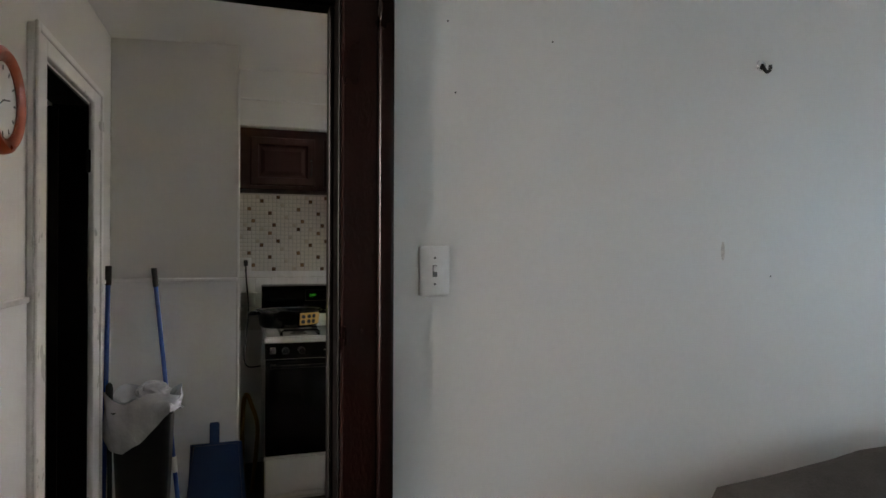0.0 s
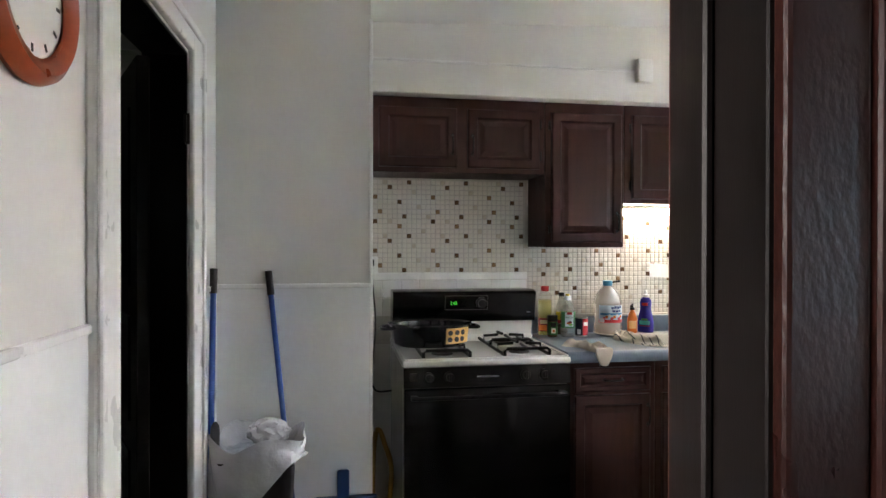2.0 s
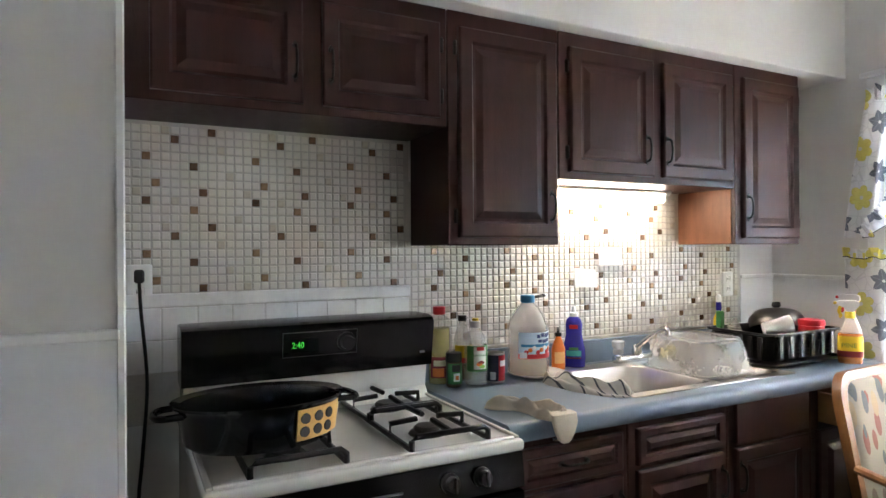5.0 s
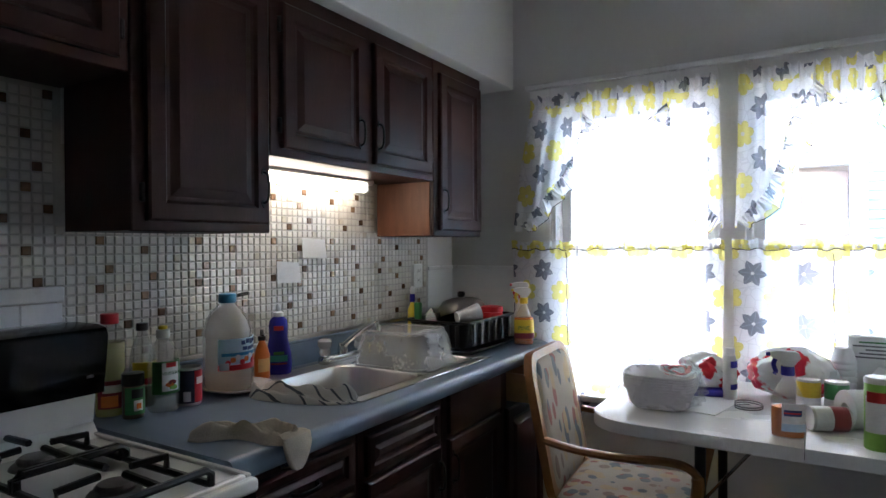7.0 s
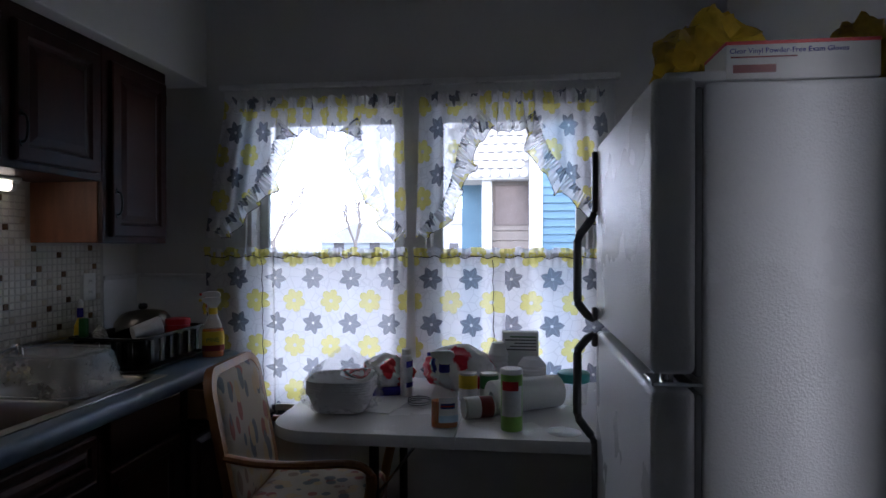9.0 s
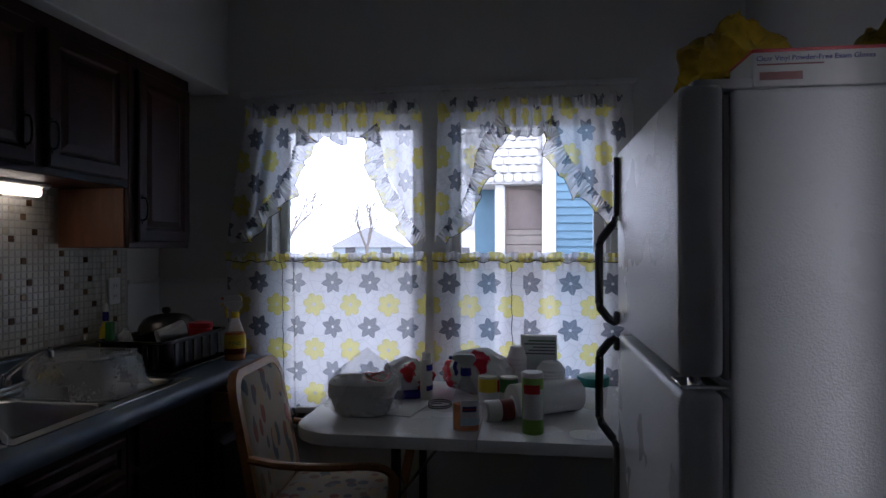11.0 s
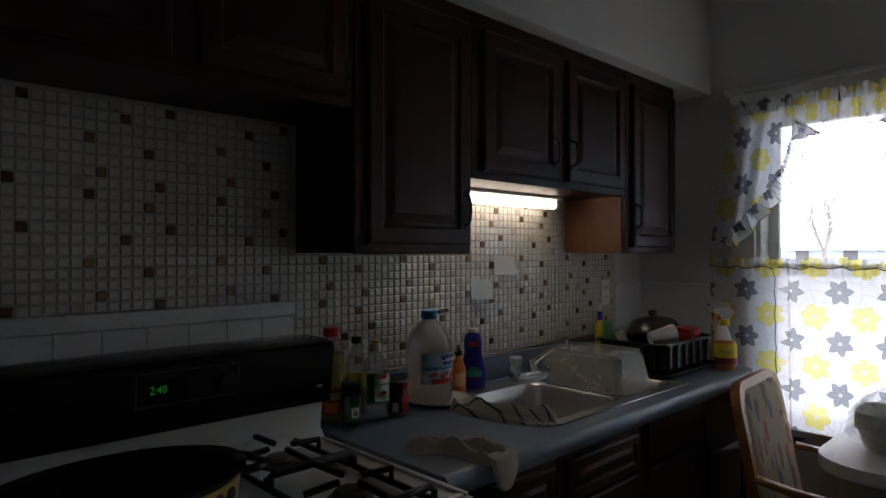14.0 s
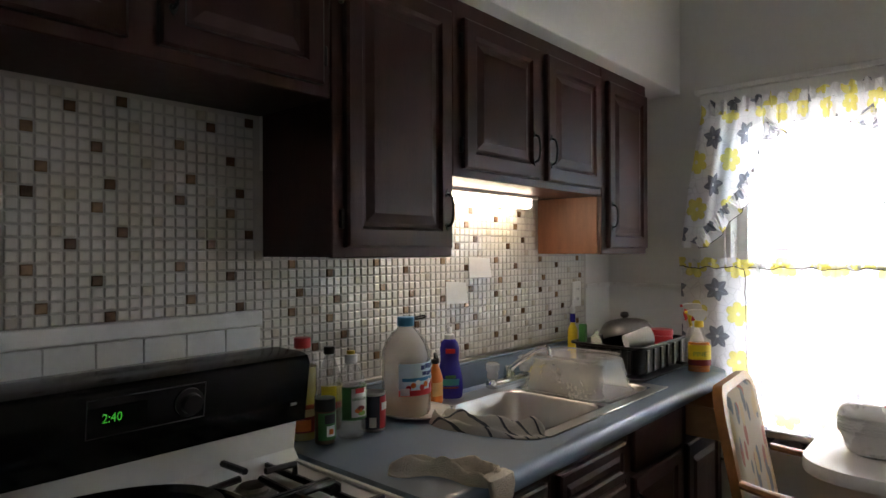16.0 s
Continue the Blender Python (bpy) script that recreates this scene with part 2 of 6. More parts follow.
CHAIRW = mat("honey_oak", (0.36, 0.155, 0.05), 0.35, vary=0.2, scale=6, fine=70, bump=0.05, stretch=(5, 5, 1), coat=0.2)
CLEARG = glass("window_glass", (1, 1, 1), 0.0, 1.05)
# ---- the setting ----
def structure(name, bm, material, label, category="wall"):
    return tagged(part(name, bm, material, sm=False), label, category, kind="structure")


XL, XR, YB, YP, ZC = -0.435, 3.21, 4.09, 1.10, 2.80
WALLT = 0.15
structure("floor", box(-2.6, -3.2, -0.1, 5.0, 4.3, 0.0, 0), FLOOR, "dark worn vinyl floor", "floor")
def ceiling_z(x):
    return 2.53 + 0.042 * (x + 0.43)


structure("ceiling", loft([[(x, -3.2, ceiling_z(x)), (x, 4.3, ceiling_z(x)), (x, 4.3, ceiling_z(x) + 0.1), (x, -3.2, ceiling_z(x) + 0.1)] for x in (-2.6, 5.0)]), CEIL, "plain white painted ceiling", "ceiling")
structure("wall_north", box(-0.6, YB, 0, XR + 0.2, YB + 0.15, ZC, 0), PLASTER, "white painted kitchen wall behind the stove and counter")
structure("wall_chase", box(XL, 3.24, 0, 0.187, YB, ZC, 0.004), PLASTER, "white painted boxed-out chimney breast")
structure("soffit", box(0.187, 3.71, 2.215, XR, YB, ZC, 0.004), PLASTER, "white painted soffit above the wall cabinets")
# left wall with a door opening
DY0, DY1, DZ = 2.085, 2.78, 2.085
structure("wall_west", merge(box(XL - 0.13, 1.26, 0, XL, DY0, ZC, 0), box(XL - 0.13, DY0, DZ, XL, DY1, ZC, 0), box(XL - 0.13, DY1, 0, XL, 3.3, ZC, 0)), PLASTER, "white painted wall with a dark doorway")
# wall between the two rooms, with the doorway that is walked through
OX0, OX1, OZ = -0.285, 0.42, 2.03
structure("wall_partition", merge(box(-2.6, YP, 0, OX0 - 0.02, YP + WALLT, ZC, 0), box(OX0 - 0.02, YP, OZ + 0.02, OX1 + 0.02, YP + WALLT, ZC, 0), box(OX1 + 0.02, YP, 0, 5.0, YP + WALLT, ZC, 0)), PLASTER, "white painted partition wall with small stains")
# window wall
W1, W2, WZ0, WZ1 = (2.72, 3.50), (1.84, 2.61), 0.66, 2.10
structure("wall_east", merge(box(XR, 1.25, 0, XR + 0.16, 4.3, WZ0, 0), box(XR, 1.25, WZ1, XR + 0.16, 4.3, ZC, 0), box(XR, W1[1], WZ0, XR + 0.16, 4.3, WZ1, 0),
          box(XR, W2[1], WZ0, XR + 0.16, W1[0], WZ1, 0), box(XR, 1.25, WZ0, XR + 0.16, W2[0], WZ1, 0)), PLASTER, "white painted wall with two sash windows")
# the dark side room and the front room
structure("side_room_wall", merge(box(-2.6, 1.25, 0, -2.5, 4.3, ZC, 0), box(-2.5, 4.2, 0, XL - 0.13, 4.3, ZC, 0)), PLASTER, "plain wall of the unlit side room")
structure("front_room_wall", merge(box(-1.8, -3.2, 0, -1.7, 0.37, ZC, 0), box(-1.8, 0.37, 0, -1.7, 0.98, 1.0, 0), box(-1.8, 0.37, 2.4, -1.7, 0.98, ZC, 0), box(-1.8, 0.98, 0, -1.7, 1.1, ZC, 0), box(-2.5, -3.2, 0, 5.0, -3.1, ZC, 0),
          box(4.9, -3.1, 0, 5.0, -2.1, ZC, 0), box(4.9, -2.1, 0, 5.0, -0.5, 0.7, 0), box(4.9, -2.1, 2.2, 5.0, -0.5, ZC, 0), box(4.9, -0.5, 0, 5.0, 1.1, ZC, 0)), PLASTER, "plain white wall of the front room with windows")
structure("side_wall_east_end", box(XR + 0.16, 1.25, 0, 5.0, 1.35, ZC, 0), PLASTER, "plain outer wall end")

# lower wall panelling with a rail
RZ = 1.283
def rail(x0, y0, x1, y1):
    return box(min(x0, x1), min(y0, y1), RZ - 0.0105, max(x0, x1), max(y0, y1), RZ + 0.009, 0.003)


for q in ((XL, 1.26, XL + 0.006, 1.945, 0.011), (XL, 2.915, XL + 0.006, 3.234, 0.011), (XL, 3.234, 0.187, 3.24, 0.011), (2.955, YB - 0.006, XR, YB, 0.011), (XR - 0.006, 3.64, XR, YB - 0.006, 0.011)):
    structure("wainscot", box(q[0], q[1], 0, q[2], q[3], RZ - q[4], 0), PANEL, "glossy white wall panelling", "wall panel")
for q in ((XL, 1.26, XL + 0.014, 1.945), (XL, 2.915, XL + 0.014, 3.221), (XL, 3.221, 0.187, 3.24), (2.955, YB - 0.012, XR, YB), (XR - 0.012, 3.64, XR, YB - 0.012)):
    structure("rail_trim", rail(*q), TRIMW, "thin white painted chair rail", "trim")
structure("corner_trim", merge(box(0.181, 3.232, 0, 0.197, 3.248, 2.40, 0.003)), TRIMW, "white corner bead on the chimney breast", "trim")


def casing(x0, y0, z0, x1, y1, z1):
    return box(x0, y0, z0, x1, y1, z1, 0.006, 2)


# white door casing and dark door in the west wall
c = merge(casing(XL, 1.945, 0, XL + 0.022, DY0, 2.16), casing(XL, DY0, DZ + 0.005, XL + 0.022, DY1, 2.16), casing(XL, DY1, 0, XL + 0.022, 2.915, 2.16),
          casing(XL + 0.022, 1.945, 0, XL + 0.034, 1.972, 2.17), casing(XL + 0.022, 2.888, 0, XL + 0.034, 2.915, 2.17), casing(XL + 0.022, 1.972, 2.142, XL + 0.034, 2.888, 2.17))
structure("door_casing", c, TRIMW, "white painted moulded door casing", "trim")
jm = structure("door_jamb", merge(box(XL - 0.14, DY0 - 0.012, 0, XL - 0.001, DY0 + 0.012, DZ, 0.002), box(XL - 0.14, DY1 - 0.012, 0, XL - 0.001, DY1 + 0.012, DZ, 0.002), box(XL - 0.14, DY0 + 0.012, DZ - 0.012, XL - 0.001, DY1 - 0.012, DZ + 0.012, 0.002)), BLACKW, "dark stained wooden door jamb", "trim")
for z in (1.83, 0.3):
    part("hinge", merge(box(XL - 0.006, DY1 - 0.032, z - 0.045, XL + 0.003, DY1 - 0.012, z + 0.045, 0.002), moved(lathe([(0, -0.05), (0.007, -0.05), (0.007, 0.05), (0, 0.05)], 8), Matrix.Translation((XL + 0.004, DY1 - 0.02, z)))), PEWTER, jm)
door = thing("door", (XL - 0.13, DY1 - 0.03, 0.01), "dark stained wooden door standing open", "door", rz=-64)


def raised(w, h, proud, steps):
    """A framed panel in the x, z plane facing -y; steps are (inset, depth)."""
    rings = []
    for ins, d in steps:
        rings.append([(ins, -d, ins), (w - ins, -d, ins), (w - ins, -d, h - ins), (ins, -d, h - ins)])
    return loft(rings)


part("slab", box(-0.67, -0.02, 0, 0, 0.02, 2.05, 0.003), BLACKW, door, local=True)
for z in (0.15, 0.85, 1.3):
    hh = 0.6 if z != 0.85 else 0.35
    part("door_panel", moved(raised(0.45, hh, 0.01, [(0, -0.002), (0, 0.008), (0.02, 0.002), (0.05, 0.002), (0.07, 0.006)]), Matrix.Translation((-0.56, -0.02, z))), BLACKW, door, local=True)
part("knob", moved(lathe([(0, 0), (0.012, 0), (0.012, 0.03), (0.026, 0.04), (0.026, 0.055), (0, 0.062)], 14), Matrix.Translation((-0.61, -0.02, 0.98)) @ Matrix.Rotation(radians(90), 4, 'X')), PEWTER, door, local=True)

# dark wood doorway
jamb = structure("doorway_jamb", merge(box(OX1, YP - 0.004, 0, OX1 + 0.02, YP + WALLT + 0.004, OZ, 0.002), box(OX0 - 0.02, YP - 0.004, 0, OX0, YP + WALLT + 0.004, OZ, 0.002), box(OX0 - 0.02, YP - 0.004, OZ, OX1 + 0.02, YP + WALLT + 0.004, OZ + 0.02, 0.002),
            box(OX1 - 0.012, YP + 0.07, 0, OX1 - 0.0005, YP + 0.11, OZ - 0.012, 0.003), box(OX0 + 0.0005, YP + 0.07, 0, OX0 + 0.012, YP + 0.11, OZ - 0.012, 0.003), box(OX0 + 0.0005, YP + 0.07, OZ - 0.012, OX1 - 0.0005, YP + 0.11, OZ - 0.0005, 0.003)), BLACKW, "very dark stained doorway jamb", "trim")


def casing_side(x_in, sign, y_face, out):
    """Moulded casing on one side of the doorway: flat board and a raised outer band."""
    a, b, c = x_in, x_in + sign * 0.082, x_in + sign * 0.118
    y0, y1 = y_face, y_face + out * 0.02
    y2 = y_face + out * 0.032
    return merge(box(min(a, b), min(y0, y1), 0, max(a, b), max(y0, y1), OZ + 0.115, 0.005, 2), box(min(b, c) , min(y0, y2), 0, max(b, c), max(y0, y2), OZ + 0.13, 0.008, 3))


for yf, o in ((YP, -1), (YP + WALLT, 1)):
    structure("doorway_casing", merge(casing_side(OX1 + 0.006, 1, yf, o), casing_side(OX0 - 0.006, -1, yf, o),
              box(OX0 - 0.006, min(yf, yf + o * 0.02), OZ + 0.006, OX1 + 0.006, max(yf, yf + o * 0.02), OZ + 0.115, 0.005, 2)), WOODD, "glossy red-brown stained wooden doorway casing", "trim")

# windows
def window(name, y0, y1):
    x0 = XR + 0.06
    w = structure(name, merge(box(XR - 0.001, y0, WZ0, XR + 0.15, y0 + 0.02, WZ1, 0.002), box(XR - 0.001, y1 - 0.02, WZ0, XR + 0.15, y1, WZ1, 0.002), box(XR - 0.001, y0 + 0.02, WZ1 - 0.02, XR + 0.15, y1 - 0.02, WZ1, 0.002)), TRIMW, "white painted double-hung window behind printed curtains", "window")
    part("window_sill", box(XR - 0.06, y0 - 0.04, WZ0 - 0.02, XR + 0.19, y1 + 0.04, WZ0 + 0.012, 0.004), TRIMW, w)
    zm = 1.365
    for z0, z1, dx in ((WZ0 + 0.012, zm + 0.02, 0.0), (zm - 0.02, WZ1 - 0.02, 0.038)):
        a, b = y0 + 0.02, y1 - 0.02
        xx = x0 + dx
        f = part("window_frame", merge(box(xx, a, z0, xx + 0.034, a + 0.045, z1, 0.003), box(xx, b - 0.045, z0, xx + 0.034, b, z1, 0.003), box(xx, a + 0.045, z0, xx + 0.034, b - 0.045, z0 + 0.05, 0.003), box(xx, a + 0.045, z1 - 0.045, xx + 0.034, b - 0.045, z1, 0.003)), TRIMW, w)
        p = part("pane", box(xx + 0.014, a + 0.04, z0 + 0.04, xx + 0.018, b - 0.04, z1 - 0.04, 0), CLEARG, f)
        p.visible_shadow = False
    return w


window("window_1", *W1)
window("window_2", *W2)
cx0, cx1 = XR - 0.022, XR
structure("window_casing", merge(box(cx0, W1[1], WZ0 - 0.02, cx1, W1[1] + 0.11, 2.19, 0.005, 2), box(cx0, W2[0] - 0.10, WZ0 - 0.02, cx1, W2[0], 2.19, 0.005, 2), box(cx0, W2[1], WZ0 - 0.02, cx1, W1[0], 2.19, 0.005, 2),
          box(cx0, W2[0], WZ1, cx1, W2[1], 2.19, 0.005, 2), box(cx0, W1[0], WZ1, cx1, W1[1], 2.19, 0.005, 2), box(cx0 - 0.02, W2[0] - 0.12, 2.19, cx1, W1[1] + 0.13, 2.215, 0.004)), TRIMW, "white painted window casing", "trim")

# ---- cabinets ----
PANEL_STEPS = [(0, 0), (0, 0.015), (0.006, 0.02), (0.046, 0.02), (0.054, 0.011), (0.064, 0.010), (0.088, 0.018), (0.094, 0.018)]
SMALL_STEPS = [(0, 0), (0, 0.015), (0.006, 0.02), (0.026, 0.02), (0.031, 0.012), (0.037, 0.012), (0.05, 0.018)]


def pull(parent, x, y, z, length=0.10, upright=True):
    """An antique bow pull with spread ends."""
    h = length / 2
    pts = [(-h + 0.004, 0.0), (-h + 0.008, 0.014), (-h + 0.02, 0.021), (0, 0.024), (h - 0.02, 0.021), (h - 0.008, 0.014), (h - 0.004, 0.0)]
    place = (lambda a, o, d: (x + o, y - d, z + a)) if upright else (lambda a, o, d: (x + a, y - d, z + o))
    bar = tube(curve([place(a, 0, d) for a, d in pts], 3), 0.0042, 8)
    ends = []
    for sg in (-1, 1):
        out = [(0.0, -0.006), (0.006, -0.009), (0.014, -0.006), (0.022, 0.0), (0.014, 0.006), (0.006, 0.009), (0.0, 0.006)]
        ends.append(loft([[place(sg * (h - 0.012 + a), o, d) for a, o in out] for d in (0.0, 0.003)]))
    part("handle", merge(bar, *ends), PEWTER, parent, "dark pewter bow handle")


def leaf(parent, x0, x1, z0, z1, yf, handle=None, hinge=None, small=False, name="door"):
    d = part(name, moved(raised(x1 - x0, z1 - z0, 0, SMALL_STEPS if small else PANEL_STEPS), Matrix.Translation((x0, yf, z0))), CAB, parent, sm=False)
    if handle:
        pull(d, handle[0], yf - 0.02, handle[1], upright=not small)
    if hinge is not None:
        for z in (z0 + 0.07, z1 - 0.07):
            part("hinge", box(hinge - 0.006, yf - 0.012, z - 0.024, hinge + 0.006, yf - 0.001, z + 0.024, 0.003), PEWTER, d)
    return d


UF = 3.772


def wall_cabinet(x0, x1, z0, z1, doors, label, bare_left=False):
    c = thing("wall_cabinet", ((x0 + x1) / 2, (UF + YB) / 2, z0), label, "wall cabinet", "kitchen wall cabinets")
    part("body", box(x0 + 0.003, UF + 0.004, z0, x1, YB - 0.012, z1, 0.002), CAB, c)
    part("face_frame", box(x0, UF - 0.001, z0 - 0.002, x1, UF + 0.018, z1 - 0.001, 0.003), CAB, c)
    if bare_left:
        part("side_panel", box(x0 - 0.003, UF + 0.019, z0 + 0.001, x0 + 0.002, YB - 0.014, 1.68, 0.001), CABIN, c, "bare reddish oak side")
    for a, b, h, g in doors:
        leaf(c, a, b, z0 + 0.024, z1 - 0.055, UF - 0.002, h, g)
    return c


wall_cabinet(0.19, 1.127, 1.828, 2.212, [(0.255, 0.655, (0.63, 1.97), None), (0.712, 1.097, (0.735, 1.97), 1.105)], "short dark brown double-door wall cabinet above the stove")
wall_cabinet(1.131, 1.575, 1.444, 2.212, [(1.165, 1.558, (1.53, 1.576), 1.155)], "tall dark brown single-door wall cabinet")
wall_cabinet(1.579, 2.508, 1.682, 2.212, [(1.619, 2.026, (1.986, 1.808), 1.611), (2.08, 2.478, (2.096, 1.81), 2.486)], "dark brown double-door wall cabinet above the sink lamp")
wall_cabinet(2.512, 2.945, 1.444, 2.212, [(2.548, 2.922, (2.568, 1.60), 2.930)], "tall dark brown wall cabinet with bare oak side", True)

BF = 3.452


def base_cabinet(x0, x1, kind, label):
    c = thing("base_cabinet", ((x0 + x1) / 2, 3.77, 0), label, "base cabinet", "kitchen base cabinets")
    top = 0.901
    part("body", box(x0 + 0.002, BF + 0.018, 0.10, x1 - 0.002, YB - 0.012, 0.70 if kind in ("open", "plain", "sink_r") else top, 0.002), CAB, c)
    part("plinth", box(x0 + 0.002, BF + 0.08, 0, x1 - 0.002, BF + 0.10, 0.10, 0.001), BLACKP, c)
    if kind == "open":
        part("face_frame", merge(box(x0, BF, 0.10, x1, BF + 0.018, 0.70, 0.003), box(x0, BF, 0.70, x0 + 0.05, BF + 0.018, top, 0.002), box(x1 - 0.03, BF, 0.70, x1, BF + 0.018, top, 0.002)), CAB, c)
        d = part("drawer", merge(box(x0 + 0.06, BF - 0.13, 0.755, x0 + 0.075, BF + 0.3, 0.87, 0.002), box(x1 - 0.055, BF - 0.13, 0.755, x1 - 0.04, BF + 0.3, 0.87, 0.002), box(x0 + 0.06, BF - 0.145, 0.755, x1 - 0.04, BF - 0.13, 0.87, 0.002), box(x0 + 0.075, BF - 0.13, 0.76, x1 - 0.055, BF + 0.3, 0.77, 0.001)), PALEWOOD, c, "pale wooden drawer box pulled out, its front missing")
    else:
        part("face_frame", box(x0, BF, 0.10, x1, BF + 0.018, top, 0.003), CAB, c)
        if kind == "sink_r":
            part("drawer_front", box(x0 + 0.03, BF - 0.018, 0.748, x1 - 0.03, BF - 0.0005, 0.889, 0.004, 2), CAB, c, "plain flat drawer front")
        else:
            leaf(c, x0 + 0.03, x1 - 0.03, 0.746, 0.862, BF, ((x0 + x1) / 2, 0.804) if kind == "pull" else None, None, True, "drawer_front")
    leaf(c, x0 + 0.03, x1 - 0.03, 0.14, 0.73, BF, (x1 - 0.045 if kind != "sink_r" else x0 + 0.045, 0.63), None)
    return c


first = base_cabinet(1.14, 1.588, "pull", "dark brown base cabinet with a drawer and chipped handles")
part("catch", merge(box(1.29, BF - 0.02, 0.872, 1.34, BF - 0.001, 0.882, 0.003), tube([(1.295, BF - 0.018, 0.876), (1.315, BF - 0.032, 0.874), (1.335, BF - 0.018, 0.876)], 0.006, 8)), CHROME, first, "small chrome pull under the worktop edge")
base_cabinet(1.592, 2.044, "plain", "dark brown base cabinet below the sink")
base_cabinet(2.048, 2.508, "sink_r", "dark brown base cabinet below the sink")
base_cabinet(2.512, 2.945, "open", "dark brown base cabinet with an open drawer")

# worktop with a hole for the sink
SX0, SX1, SY0, SY1 = 1.69, 2.46, 3.52, 3.93
CT0, CT1 = 0.903, 0.943
wt = thing("worktop", (2.1, 3.75, CT0), "blue laminate worktop with a rolled front edge", "worktop")
FR = 3.412


def rolled(x0, x1):
    """Front strip with a rounded nose."""
    prof = [(SY0, CT0), (FR + 0.01, CT0 - 0.012), (FR, CT0), (FR - 0.004, (CT0 + CT1) / 2), (FR + 0.002, CT1 - 0.006), (FR + 0.012, CT1 + 0.001), (FR + 0.03, CT1), (SY0, CT1)]
    return loft([[(x, y, z) for y, z in prof] for x in (x0, x1)])


part("front_edge", rolled(1.128, 2.92), COUNTER, wt)
part("rounded_end", prism([(2.92, FR + 0.004), (3.0, FR + 0.03), (3.045, FR + 0.075), (3.06, SY0), (2.92, SY0)], CT0, CT1, 0.006), COUNTER, wt)
part("top", box(1.128, SY0, CT0, SX0, 4.06, CT1, 0), COUNTER, wt)
part("top", box(SX1, SY0, CT0, 3.06, 4.06, CT1, 0), COUNTER, wt)
part("top", box(SX0, SY1, CT0, SX1, 4.06, CT1, 0), COUNTER, wt)
part("backsplash", merge(box(1.128, 4.058, CT0, 3.06, 4.075, 1.035, 0.005, 2), box(1.128, 4.054, 1.03, 3.06, 4.076, 1.04, 0.003)), COUNTER, wt, "blue laminate upstand")
part("edge_strip", box(1.128, 4.062, 1.0405, 2.94, 4.0765, 1.052, 0.002), STEEL, wt, "thin metal edge strip")

# ---- sink ----
sink = thing("sink", (2.075, 3.73, CT1), "double-bowl stainless steel sink set in the worktop", "sink")


def bowl(x0, x1, y0, y1, depth):
    rings = []
    for ins, z in ((0, CT1 + 0.004), (0.004, CT1), (0.012, CT1 - depth * 0.5), (0.02, CT1 - depth + 0.03), (0.05, CT1 - depth), (0.10, CT1 - depth - 0.003)):
        rings.append([(x, y, z) for x, y in rounded(x0 + ins, y0 + ins, x1 - ins, y1 - ins, 0.055, 5)])
    return loft(rings, cap0=False)


b1, b2 = (1.705, 2.065), (2.10, 2.445)
for a, b in (b1, b2):
    part("bowl", bowl(a, b, 3.535, 3.915, 0.17), STEEL, sink)
z = CT1 + 0.004
part("rim", merge(box(SX0 - 0.03, SY0 - 0.03, CT1, SX1 + 0.03, 3.534, z, 0.002), box(SX0 - 0.03, 3.916, CT1, SX1 + 0.03, SY1 + 0.075, z, 0.002), box(SX0 - 0.03, 3.534, CT1, b1[0], 3.916, z, 0.001), box(b1[1], 3.534, CT1, b2[0], 3.916, z, 0.001), box(b2[1], 3.534, CT1, SX1 + 0.03, 3.916, z, 0.001)), STEEL, sink)
faucet = thing("faucet", (2.14, 3.97, z), "chrome two-handle kitchen faucet on the sink rim", "faucet")
part("base", prism(rounded(2.01, 3.945, 2.27, 3.995, 0.024), z, z + 0.03, 0.008), CHROME, faucet)
ACRYL = mat("clear_acrylic", (0.80, 0.81, 0.82), 0.12, vary=0.05, alpha=0.4, bump=0.0)
for x in (2.035, 2.245):
    th = part("tap_handle", lathe([(0, 0.008), (0.020, 0.008), (0.024, 0.018), (0.020, 0.034), (0.027, 0.042), (0.028, 0.062), (0.018, 0.07), (0, 0.071)], 9, at=(x, 3.97, z + 0.028)), ACRYL, faucet, "faceted clear acrylic tap handle")
    part("stem", lathe([(0, 0), (0.014, 0), (0.014, 0.012), (0.007, 0.015), (0.007, 0.05), (0, 0.05)], 12, at=(x, 3.97, z + 0.028)), CHROME, th)
part("spout", tube(curve([(2.14, 3.97, z + 0.03), (2.14, 3.965, z + 0.055), (2.138, 3.93, z + 0.085), (2.13, 3.84, z + 0.142), (2.127, 3.80, z + 0.158), (2.127, 3.787, z + 0.150), (2.127, 3.783, z + 0.125)], 5), [0.013] * 8 + [0.0105] * 23, 10), CHROME, faucet)
part("spout_collar", lathe([(0, 0), (0.02, 0), (0.022, 0.012), (0.016, 0.04), (0.014, 0.042), (0, 0.042)], 16, at=(2.14, 3.97, z + 0.028)), CHROME, faucet)

